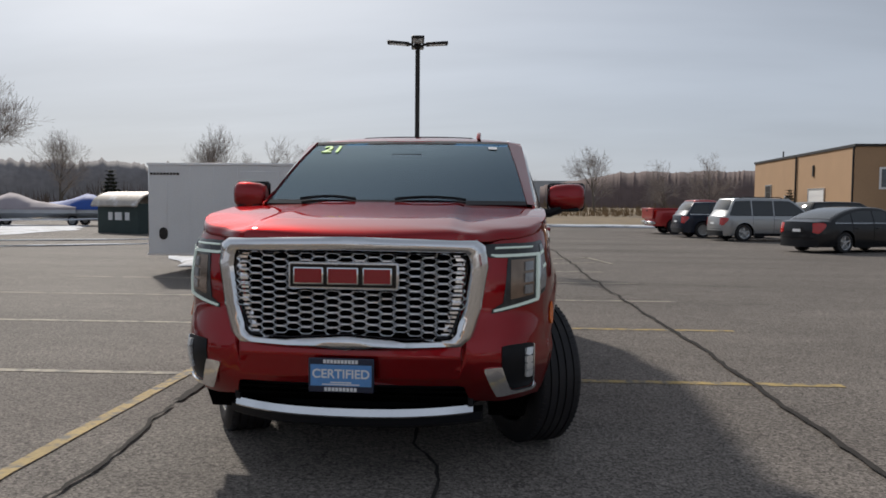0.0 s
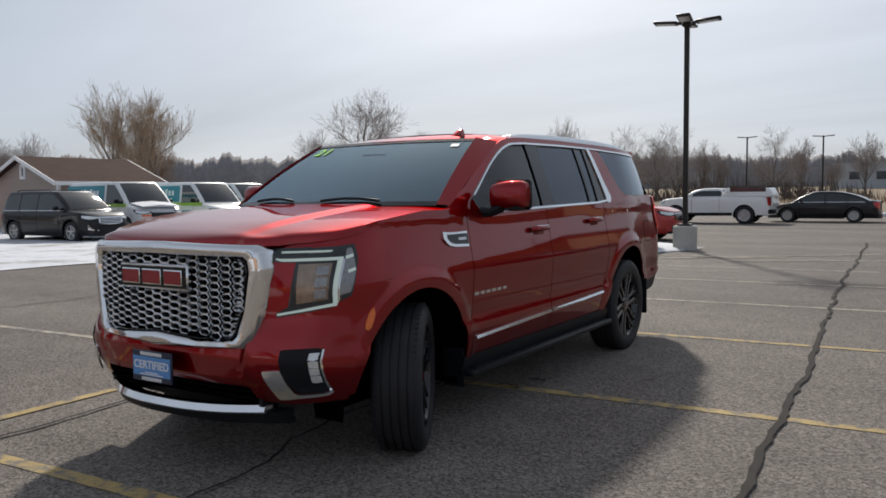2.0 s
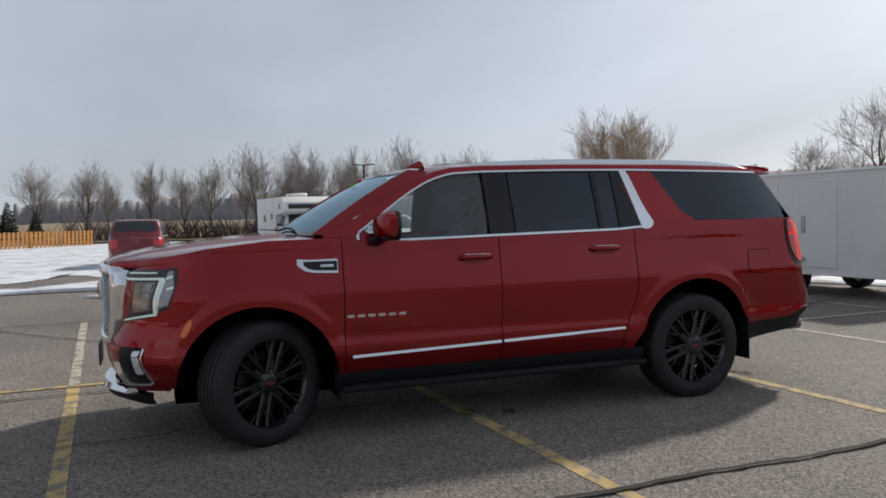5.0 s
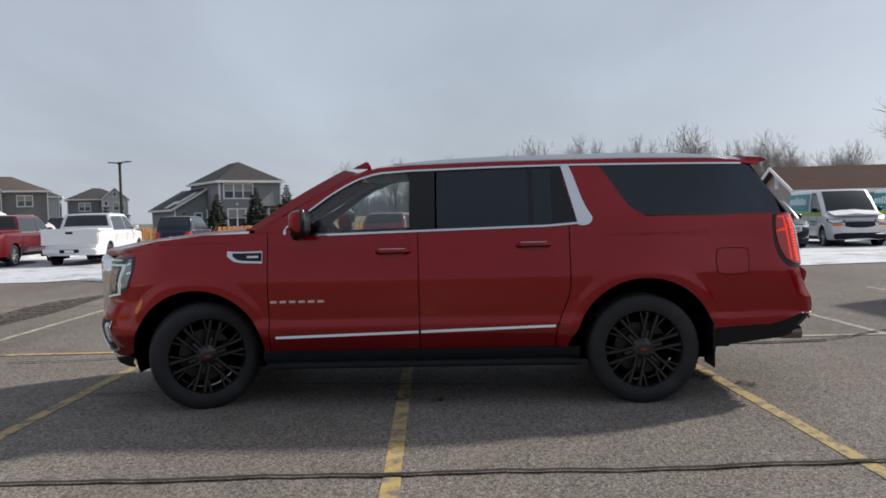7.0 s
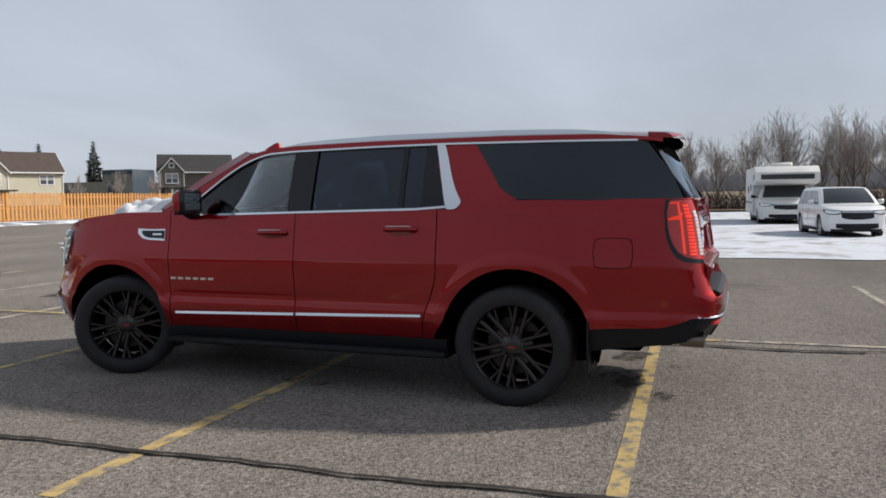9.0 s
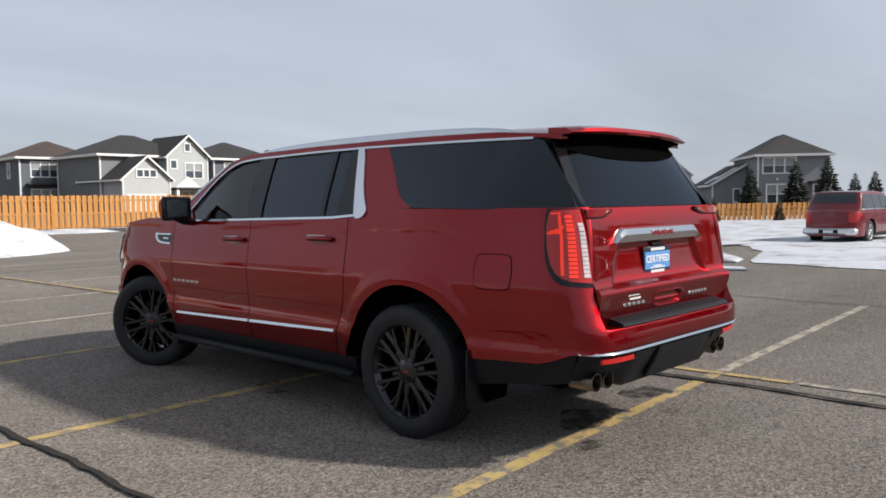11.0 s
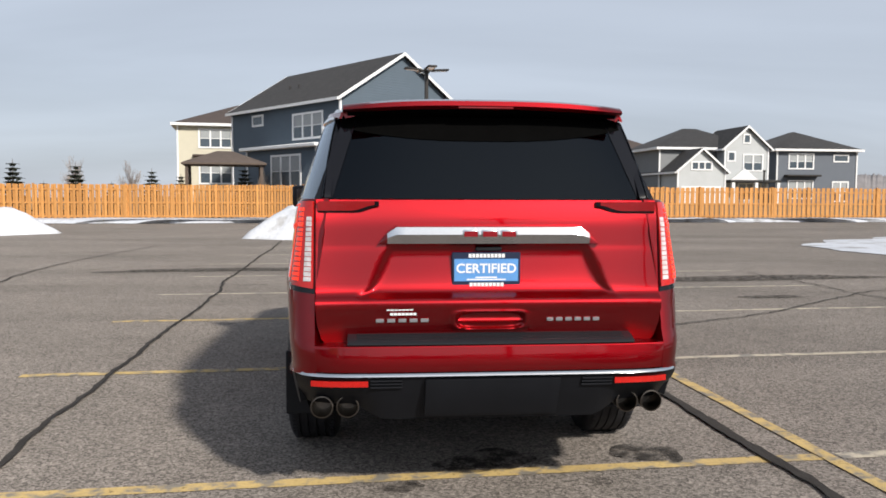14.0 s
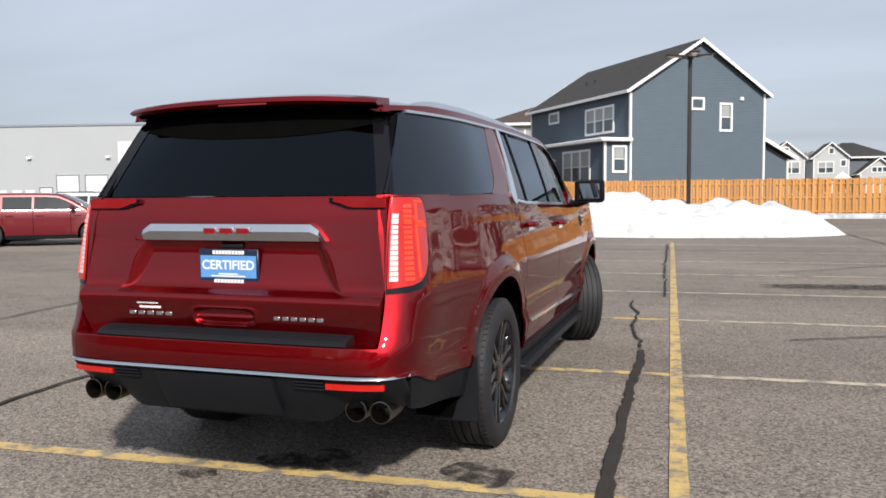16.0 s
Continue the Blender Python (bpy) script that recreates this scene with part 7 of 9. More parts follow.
suv_like("maroon_crossover", "small maroon crossover with silver lower bumper", -24.03, -2.81, 176, MAROON, L=4.3, W=1.8, H=1.66, bumpers=SATIN)
suv_like("dark_crossover", "dark blue crossover standing in snow", -32.8, -14.3, 186, NAVYCAR, L=4.8, H=1.78)
pickup("white_crew_pickup", "white crew-cab pickup with black wheels", -22.6, -13.95, 188, WHITECAR, rim=RIMBLACK, bump=WHITECAR, tail=DARKRED)
pickup("maroon_pickup", "dark red crew-cab pickup standing in snow", -22.0, -17.1, 188, MAROON)
suv_like("grey_suv_far", "grey SUV behind the pickups", -30.6, -18.6, 186, GREYCAR, L=4.9, H=1.85)
suv_like("maroon_hatchback", "dark red crossover with alloy wheels", 17.2, -13.4, 215, MAROON, L=4.7, H=1.60, rim=SILVERRIM)
suv_like("white_crossover", "white compact crossover with black roof rails", 18.6, -17.4, 205, WHITECAR, L=4.45, H=1.62, rails=True)
suv_like("black_hatchback", "black crossover parked in the row", 21.6, -14.6, 210, BLACKCAR, L=4.6, H=1.68)

# white works vans with teal side panels and a green stripe
TEAL, LIME = shade("teal_wrap", (0.02, 0.24, 0.30), 0.4, 0, 0.05, 4), shade("lime_wrap", (0.30, 0.52, 0.05), 0.4, 0, 0.05, 4)
LIVERY = shade("livery_bars", (0.70, 0.74, 0.75), 0.5, 0, 0.03, 8)


def van(x, y, heading):
    v = vehicle("works_van", "white works van with teal side panel and lime stripe", facing(x, y, heading), 5.7, 2.0, 2.12, -1.95, 1.75, 0.37, [(-2.85, 0.98), (-2.7, 1.08), (-2.4, 1.16), (-1.85, 1.24)], 1.26,
                (-1.90, -0.98, 2.62, 2.84), WHITECAR, SILVERRIM, clear=0.30, doors=(-1.35, -0.40, 1.0), group="works vans", category="van", two_tone=False, arch=1.2, glazed=((-1.75, -0.45),), bumpers=BLACK, roof_w=0.86)
    for s in (1, -1):
        rows_o = [[(s * (lerp(0.962, 0.872, t) + 0.012), y, lerp(1.30, 2.02, t)) for t in (0.0, 0.5, 0.92)] for y in steps(-0.30, 2.5, 6)]
        Mesh().slab(rows_o, [[(x0 - s * 0.02, y, z) for x0, y, z in q] for q in rows_o]).ob("teal_panel", TEAL, v, "teal advertising panel")
        for k in range(9):
            a = 2.1 - k * 0.24
            Mesh().box(-0.002, 0.002, a - 0.08, a + 0.08, -0.11, 0.11 + (0.06 if k in (3, 4, 6) else 0), Matrix.Translation((s * 0.934, 0, 1.66)) @ pose(0, 0, 0, 0, -s * 7.0, 0)).ob("livery_bar", LIVERY, v)
        Mesh().box(min(s * 0.985, s * 1.006), max(s * 0.985, s * 1.006), -1.9, 2.6, 1.14, 1.27, c=0.003).ob("lime_stripe", LIME, v, "lime green stripe")
        for k in range(2):
            Mesh().box(min(s * 0.995, s * 1.006), max(s * 0.995, s * 1.006), -1.25 + 0.04 * k, -0.55, 0.90 - k * 0.12, 0.96 - k * 0.12).ob("small_print", TEAL, v)
        Mesh().box(min(s * 0.58, s * 0.93), max(s * 0.58, s * 0.93), -2.90, -2.84, 0.80, 0.86).ob("indicator", AMBER, v)
    return v


van(-23.7, 14.1, -6)
van(-23.3, 17.3, -6)
van(-24.2, 20.3, -6)
sn = Mesh()
sn.slab([[(u * 0.8, lerp(-2.7, -1.9, t), lerp(1.16, 1.30, t) + 0.10 * (1 - abs(u)) * (0.6 + 0.4 * noise.noise((u * 3, t * 3, 1)))) for t in steps(0, 1, 6)] for u in steps(-1, 1, 10)], [[(u * 0.8, lerp(-2.7, -1.9, t), 1.14 + 0.1 * t) for t in steps(0, 1, 6)] for u in steps(-1, 1, 10)])
o = sn.ob("snow_on_bonnet", SNOW)
o.matrix_world = facing(-23.7, 14.1, -6)
tagged(o, "lump of melting snow lying on a van's bonnet", "snow")

# ---- motorhome ----
RVWHITE = shade("motorhome_white", (0.66, 0.66, 0.64), 0.5, 0, 0.08, 2, second=(0.45, 0.43, 0.40), amount=0.4)
rv = vehicle("motorhome", "white cab-over motorhome with dark windows, in snow", facing(-36.2, 4.9, 3) @ Matrix.Diagonal((1.18, 1.18, 0.94, 1.0)), 6.6, 2.1, 2.0, -2.3, 1.6, 0.38, [(-3.3, 1.05), (-3.0, 1.2), (-2.2, 1.32)], 1.30, (-2.25, -1.6, -0.9, -0.7), RVWHITE, SILVERRIM, clear=0.3, doors=(-1.5,), group="campers", category="motorhome", two_tone=False)
Mesh().prism([(-1.0, 0.55), (-1.0, 1.9), (-2.55, 2.02), (-2.75, 2.15), (-2.70, 2.55), (-2.3, 2.86), (3.3, 2.90), (3.35, 0.55)], "x", -1.15, 1.15).ob("living_box", RVWHITE, rv, "white living box with over-cab bunk", bevel=0.04)
Mesh().box(-0.95, 0.95, -2.77, -2.70, 2.22, 2.46, Matrix.Identity(4), c=0.01).ob("bunk_window", FARGLASS, rv)
for s in (1, -1):
    for y, z, w, h in ((-1.9, 2.35, 0.35, 0.28), (-0.2, 1.85, 0.4, 0.35), (1.4, 1.75, 0.55, 0.4)):
        Mesh().box(min(s * 1.14, s * 1.162), max(s * 1.14, s * 1.162), y - w / 2, y + w / 2, z - h / 2, z + h / 2, c=0.005).ob("side_window", FARGLASS, rv)
    Mesh().box(min(s * 1.14, s * 1.156), max(s * 1.14, s * 1.156), 0.35, 0.95, 0.75, 2.3, c=0.005).ob("side_door", RVWHITE, rv)
    Mesh().box(min(s * 1.14, s * 1.156), max(s * 1.14, s * 1.156), -0.9, 3.2, 1.05, 1.12).ob("stripe", TEALGREY, rv)
Mesh().box(-0.4, 0.4, -0.6, 0.3, 2.88, 3.12, c=0.06).ob("roof_unit", RVWHITE, rv)

# ---- caravan under a grey cover ----
COVER = shade("grey_tarpaulin", (0.34, 0.305, 0.33), 0.85, 0, 0.12, 1.2, 20, bump=0.6, bump_scale=3.0)
cv = thing("covered_caravan", "large caravan under a grey fabric cover, on wheels", "caravan", facing(-37.7, 12.4, 1) @ Matrix.Diagonal((1.0, 1.14, 1.0, 1.0)), "campers")
rows = []
for k, t in enumerate(steps(0, 1, 20)):
    y = lerp(-4.0, 4.0, t)
    h = curve1([(0, 1.75), (0.05, 1.95), (0.15, 2.82), (0.25, 2.78), (0.5, 2.74), (0.8, 2.72), (1, 2.55)], t) + 0.05 * math.sin(k * 2.1)
    w = 1.25 + 0.04 * math.sin(k * 1.7)
    sec = [(w + 0.03 * math.sin(k * 3.0), y, 0.55), (w + 0.05 * math.sin(k * 2.3 + 1), y, 1.2), (w, y, 2.0), (w - 0.05, y, h - 0.25), (w - 0.3, y, h - 0.03), (0, y, h)]
    rows.append(sec + [(-a, b, c) for a, b, c in sec[-2::-1]])
m = Mesh().grid(rows)
m.add(rows[0], [tuple(range(len(rows[0])))]).add(rows[-1], [tuple(range(len(rows[0])))])
m.ob("fabric_cover", COVER, cv, "slack grey fabric cover", sharp=60)
for s in (1, -1):
    for y in (0.3, 1.15):
        car_wheel(cv, s * 1.05, y, 0.34, s, SILVERRIM)
Mesh().box(-0.9, 0.9, -4.0, 4.0, 0.42, 0.55).ob("chassis", BLACK, cv)
Mesh().tube([(0, -5.2, 0.5), (0, -4.0, 0.5)], 0.06, 6).ob("drawbar", BLACK, cv)
Mesh().box(-0.05, 0.05, -4.9, -4.8, 0, 0.9).ob("jack_leg", BLACK, cv)

BARNWOOD = shade("grey_planks", (0.16, 0.13, 0.105), 0.9, 0, 0.25, 3, 40, per_object=0.15)
# ---- flat trailer beside the motorhome ----
ft = thing("flat_trailer", "low flat trailer with a plank deck and tandem wheels, in snow", "trailer", facing(-36.3, 7.25, -8), "trailers")
for k in range(10):
    Mesh().box(-0.82 + k * 0.165, -0.665 + k * 0.165, -2.4, 2.6, 0.60, 0.64, c=0.004).ob("plank", BARNWOOD, ft)
for s in (1, -1):
    Mesh().box(min(s * 0.78, s * 0.86), max(s * 0.78, s * 0.86), -2.45, 2.65, 0.48, 0.60, c=0.006).ob("side_rail", BLACK, ft)
    Mesh().box(min(s * 0.84, s * 1.14), max(s * 0.84, s * 1.14), -2.35, -0.55, 0.76, 0.80, c=0.01).ob("mudguard", BLACK, ft)
    for y in (-1.85, -1.05):
        car_wheel(ft, s * 0.99, y, 0.36, s, SILVERRIM)
for y in (-1.85, -1.05):
    Mesh().tube([(-0.95, y, 0.36), (0.95, y, 0.36)], 0.04, 8).ob("axle", BLACK, ft)
Mesh().tube([(-0.8, 2.6, 0.54), (0, 4.0, 0.5), (0.8, 2.6, 0.54)], 0.05, 6).ob("drawbar", BLACK, ft)
Mesh().tube([(0, 3.9, 0.0), (0, 3.9, 0.75)], 0.04, 8).ob("jack_leg", BLACK, ft)

# ---- enclosed white trailer ----
TRAILERWHITE = shade("trailer_white", (0.66, 0.67, 0.68), 0.45, 0, 0.06, 1.0, 30, second=(0.5, 0.5, 0.5), amount=0.3, stain_scale=0.8)
ALU = shade("checker_plate", (0.42, 0.42, 0.42), 0.45, 0.7, 0.15, 20)
tr = thing("box_trailer", "white enclosed box trailer with side door, on its jack", "trailer", pose(-4.72, 9.3, 0, 0, 0, 2))
Mesh().box(-1.78, 1.78, -1.0, 1.0, 0.40, 2.16, c=0.025).ob("box_body", TRAILERWHITE, tr, "white panelled box")
for x in steps(-1.4, 1.4, 6):
    Mesh().box(x - 0.004, x + 0.004, -1.004, -0.99, 0.46, 2.1).ob("panel_seam", SATIN, tr)
for y in (-1.0, 1.0):
    Mesh().box(-1.79, 1.79, y - 0.02, y + 0.02, 2.13, 2.175, c=0.006).ob("roof_trim", SATIN, tr)
    Mesh().box(-1.79, 1.79, y - 0.02, y + 0.02, 0.37, 0.42, c=0.006).ob("floor_trim", SATIN, tr)
Mesh().box(1.775, 1.792, -0.98, 0.98, 0.42, 0.86, c=0.003).ob("stone_guard", ALU, tr, "ribbed metal stone guard")
dr = Mesh().box(0.05, 0.82, -1.016, -0.99, 0.50, 2.02, c=0.006).ob("side_door", TRAILERWHITE, tr)
Mesh().box(0.08, 0.16, -1.04, -1.015, 1.10, 1.40, c=0.006).ob("door_bar", ALU, dr)
for k in range(9):
    a = -1.73 + k * 0.066
    Mesh().box(a, a + 0.052, -1.006, -1.0, 1.94, 1.985).ob("name_bar", GLOSSBLACK, tr)
vent = Mesh().prism([(-1.47 + 0.085 * math.cos(t), 0.80 + 0.12 * math.copysign(abs(math.sin(t)) ** 0.7, math.sin(t))) for t in steps(0, 2 * math.pi, 18)[:-1]], "y", -1.012, -0.995)
vent.ob("side_vent", GLOSSBLACK, tr)
Mesh().lathe([(0.0, 0.0), (0.0, 0.11), (0.004, 0.11), (0.004, 0.0)], 20, pose(1.785, 0.82, 2.0)).ob("round_decal", GLOSSBLACK, tr, "round dark decal")
tg = Mesh().tube([(1.75, -0.85, 0.42), (3.0, 0, 0.42)], 0.045, 6)
tg.tube([(1.75, 0.85, 0.42), (3.0, 0, 0.42)], 0.045, 6)
tg.ob("drawbar", BLACK, tr)
jk = Mesh().tube([(2.72, 0, 0.02), (2.72, 0, 0.85)], 0.03, 8)
jk.box(2.62, 2.82, -0.1, 0.1, 0.0, 0.025)
jk.tube([(2.72, 0, 0.82), (2.86, 0, 0.82)], 0.012, 6)
jk.ob("jack_leg", BLACK, tr)
for s in (1, -1):
    car_wheel(tr, 0, 0, 0.34, 1, SILVERRIM).matrix_basis = pose(-0.3, s * 0.82, 0, 0, 0, 90)
    Mesh().box(-0.75, 0.15, min(s * 0.99, s * 1.12), max(s * 0.99, s * 1.12), 0.62, 0.68, c=0.02).ob("mudguard", ALU, tr)

# ---- boats under covers, on trailers ----
BOATBLUE, HULL = shade("blue_boat_cover", (0.02, 0.075, 0.32), 0.7, 0, 0.15, 1.5, 20, bump=0.4, bump_scale=3), shade("white_hull", (0.5, 0.52, 0.55), 0.4, 0, 0.1, 2)


def boat(x, y, heading, cover, label):
    b = thing("boat", label, "boat", facing(x, y, heading), "boats")
    rows = []
    for t in steps(0, 1, 14):
        yy = lerp(-3.0, 3.0, t)
        w = 1.1 * min(1, (t * 2.2) ** 0.6 + 0.02)
        rows.append([(w, yy, 1.05), (w * 0.92, yy, 0.75), (w * 0.5, yy, 0.5 + 0.25 * (1 - min(1, t * 3))), (0, yy, 0.42 + 0.45 * (1 - min(1, t * 2.5)))])
        rows[-1] += [(-a, c, d) for a, c, d in rows[-1][-2::-1]]
    h = Mesh().grid(rows)
    h.add(rows[-1], [tuple(range(len(rows[-1])))])
    h.ob("hull", HULL, b, "white hull with a blue band")
    rows = []
    for k, t in enumerate(steps(0, 1, 14)):
        yy = lerp(-3.02, 3.02, t)
        w = 1.13 * min(1, (t * 2.2) ** 0.6 + 0.02)
        h = curve1([(0, 1.1), (0.35, 1.45), (0.55, 1.95), (0.75, 1.5), (1, 1.3)], t)
        rows.append([(w, yy, 0.95), (w, yy, 1.08), (w * 0.6, yy, lerp(1.08, h, 0.6) + 0.04 * math.sin(k * 2)), (0, yy, h)])
        rows[-1] += [(-a, c, d) for a, c, d in rows[-1][-2::-1]]
    cvr = Mesh().grid(rows)
    cvr.add(rows[-1], [tuple(range(len(rows[-1])))])
    cvr.ob("boat_cover", cover, b, "taut fabric cover", sharp=50)
    t = Mesh()
    t.box(-0.7, -0.6, -2.5, 3.0, 0.34, 0.42)
    t.box(0.6, 0.7, -2.5, 3.0, 0.34, 0.42)
    t.tube([(-0.65, -2.5, 0.38), (0, -4.2, 0.42), (0.65, -2.5, 0.38)], 0.05, 5)
    t.ob("boat_trailer", SATIN, b)
    for s in (1, -1):
        car_wheel(b, s * 0.95, 0.9, 0.3, s, SILVERRIM)


boat(-27.8, 36.0, 20, COVER, "boat with a dark blue hull band, on a trailer in snow")
boat(-24.6, 38.4, 10, BOATBLUE, "boat under a peaked bright blue cover on a trailer")
boat(-30.5, 33.0, 15, COVER, "boat under a grey cover on a trailer in snow")


# ---- buildings, fence, lamps ----
SIDING = {}


def siding(name, color, pitch=0.17):
    """Lap boards: shallow relief lines at board pitch."""
    if name in SIDING:
        return SIDING[name]
    m = shade(name, color, 0.7, 0, 0.07, 1.2, 25)
    nt = m.node_tree
    N, L = nt.nodes.new, nt.links.new
    tc, sep, mul, fr, bp = N("ShaderNodeTexCoord"), N("ShaderNodeSeparateXYZ"), N("ShaderNodeMath"), N("ShaderNodeMath"), N("ShaderNodeBump")
    L(tc.outputs["Object"], sep.inputs[0])
    mul.operation, fr.operation = "DIVIDE", "FRACT"
    L(sep.outputs[2], mul.inputs[0])
    mul.inputs[1].default_value = pitch
    L(mul.outputs[0], fr.inputs[0])
    L(fr.outputs[0], bp.inputs["Height"])
    bp.invert = True
    bp.inputs["Strength"].default_value, bp.inputs["Distance"].default_value = 1.0, 0.03
    L(bp.outputs[0], nt.nodes["Principled BSDF"].inputs["Normal"])
    SIDING[name] = m
    return m


TRIM = shade("white_trim", (0.74, 0.75, 0.76), 0.6, 0, 0.04, 3)
SHINGLE = shade("dark_shingles", (0.030, 0.029, 0.030), 0.9, 0, 0.25, 1.5, 18, bump=0.6, bump_scale=14, second=(0.055, 0.05, 0.047), stain_scale=4)
SHINGLEBROWN = shade("brown_shingles", (0.070, 0.050, 0.043), 0.9, 0, 0.25, 1.5, 18, bump=0.6, bump_scale=14, second=(0.06, 0.047, 0.038), stain_scale=4)
PANE = shade("house_window_glass", (0.06, 0.08, 0.10), 0.08, 0, 0.25, 1.0, 6, coat=0.5)
BLIND = shade("window_blind", (0.30, 0.32, 0.33), 0.6, 0, 0.1, 3)


def house_window(parent, m, w, h, bars=1, mid=True):
    """A white-framed window with its lights; m puts its middle on a wall, facing -y."""
    t = 0.14
    cx = [-w / 2 - t, -w / 2]
    for k in range(1, bars):
        cx += [-w / 2 + w * k / bars - t / 2, -w / 2 + w * k / bars + t / 2]
    cx += [w / 2, w / 2 + t]
    cz = [-h / 2 - t, -h / 2] + ([-0.025, 0.025] if mid else []) + [h / 2, h / 2 + t]
    nx, nz = len(cx) - 1, len(cz) - 1
    solid = {(i, j) for i in range(nx) for j in range(nz) if i % 2 == 0 or j % 2 == 0}
    bm = bmesh.new()
    grid_v = {(i, j, q): bm.verts.new(m @ Vector((cx[i], y, cz[j]))) for i in range(nx + 1) for j in range(nz + 1) for q, y in enumerate((-0.06, 0.05))}
    for i, j in solid:
        ring4 = [(i, j), (i + 1, j), (i + 1, j + 1), (i, j + 1)]
        bm.faces.new([grid_v[(*p, 0)] for p in ring4])
        for (p, q), nb in zip(zip(ring4, ring4[1:] + ring4[:1]), ((i, j - 1), (i + 1, j), (i, j + 1), (i - 1, j))):
            if nb not in solid:
                bm.faces.new([grid_v[(*p, 0)], grid_v[(*q, 0)], grid_v[(*q, 1)], grid_v[(*p, 1)]])
    bm.verts.index_update()
    f = Mesh().add([p.co for p in bm.verts], [[p.index for p in fc.verts] for fc in bm.faces])
    bm.free()
    fr = f.ob("window", TRIM, parent, "white-framed window")
    for k in range(bars):
        a, b = -w / 2 + w * k / bars + t / 2, -w / 2 + w * (k + 1) / bars - t / 2
        Mesh().box(a - 0.03, b + 0.03, -0.012, 0.02, -h / 2, h / 2, m).ob("pane", PANE, fr)
        if mid and h > 1.0:
            Mesh().box(a, b, -0.016, -0.012, 0.03, h / 2 - 0.02, m).ob("blind", BLIND, fr)
    return fr


def gable_roof(parent, x0, x1, y0, y1, z, rise, over=0.35, mat=SHINGLE, axis="x", thick=0.16, name="roof", snow=False):
    """A ridge roof: the ridge runs along the axis."""
    if axis == "y":
        cx = (x0 + x1) / 2
        half = (x1 - x0) / 2
        for s in (1, -1):
            k = rise / half
            p = [(cx, y0 - over, z + rise), (cx, y1 + over, z + rise), (cx + s * (half + over), y1 + over, z - over * k), (cx + s * (half + over), y0 - over, z - over * k)]
            Mesh().add(p + [(a, b, c + thick) for a, b, c in p], [(0, 1, 2, 3), (4, 5, 6, 7), (0, 1, 5, 4), (1, 2, 6, 5), (2, 3, 7, 6), (3, 0, 4, 7)]).ob(name, mat, parent)
            e = Mesh()
            for yy in (y0 - over - 0.05, y1 + over):
                q = [(cx, z + rise), (cx + s * (half + over), z - over * k)]
                e.add([(q[0][0], yy, q[0][1] - 0.05), (q[1][0], yy, q[1][1] - 0.05), (q[1][0], yy, q[1][1] + thick + 0.01), (q[0][0], yy, q[0][1] + thick + 0.01), (q[0][0], yy + 0.05, q[0][1] - 0.05), (q[1][0], yy + 0.05, q[1][1] - 0.05), (q[1][0], yy + 0.05, q[1][1] + thick + 0.01), (q[0][0], yy + 0.05, q[0][1] + thick + 0.01)],
                      [(0, 1, 2, 3), (4, 5, 6, 7), (0, 1, 5, 4), (1, 2, 6, 5), (2, 3, 7, 6), (3, 0, 4, 7)])
            xe = cx + s * (half + over)
            e.box(min(xe, xe + s * 0.12), max(xe, xe + s * 0.12), y0 - over, y1 + over, z - over * k - 0.05, z - over * k + 0.13)
            e.ob("fascia", TRIM, parent)
    else:
        cy = (y0 + y1) / 2
        half = (y1 - y0) / 2
        for s in (1, -1):
            k = rise / half
            p = [(x0 - over, cy, z + rise), (x1 + over, cy, z + rise), (x1 + over, cy + s * (half + over), z - over * k), (x0 - over, cy + s * (half + over), z - over * k)]
            Mesh().add(p + [(a, b, c + thick) for a, b, c in p], [(0, 1, 2, 3), (4, 5, 6, 7), (0, 1, 5, 4), (1, 2, 6, 5), (2, 3, 7, 6), (3, 0, 4, 7)]).ob(name, mat, parent)
            e = Mesh()
            for xx in (x0 - over - 0.05, x1 + over):
                q = [(cy, z + rise), (cy + s * (half + over), z - over * k)]
                e.add([(xx, q[0][0], q[0][1] - 0.05), (xx, q[1][0], q[1][1] - 0.05), (xx, q[1][0], q[1][1] + thick + 0.01), (xx, q[0][0], q[0][1] + thick + 0.01), (xx + 0.05, q[0][0], q[0][1] - 0.05), (xx + 0.05, q[1][0], q[1][1] - 0.05), (xx + 0.05, q[1][0], q[1][1] + thick + 0.01), (xx + 0.05, q[0][0], q[0][1] + thick + 0.01)],
                      [(0, 1, 2, 3), (4, 5, 6, 7), (0, 1, 5, 4), (1, 2, 6, 5), (2, 3, 7, 6), (3, 0, 4, 7)])
            ye = cy + s * (half + over)
            e.box(x0 - over, x1 + over, min(ye, ye + s * 0.12), max(ye, ye + s * 0.12), z - over * k - 0.05, z - over * k + 0.13)
            e.ob("fascia", TRIM, parent)


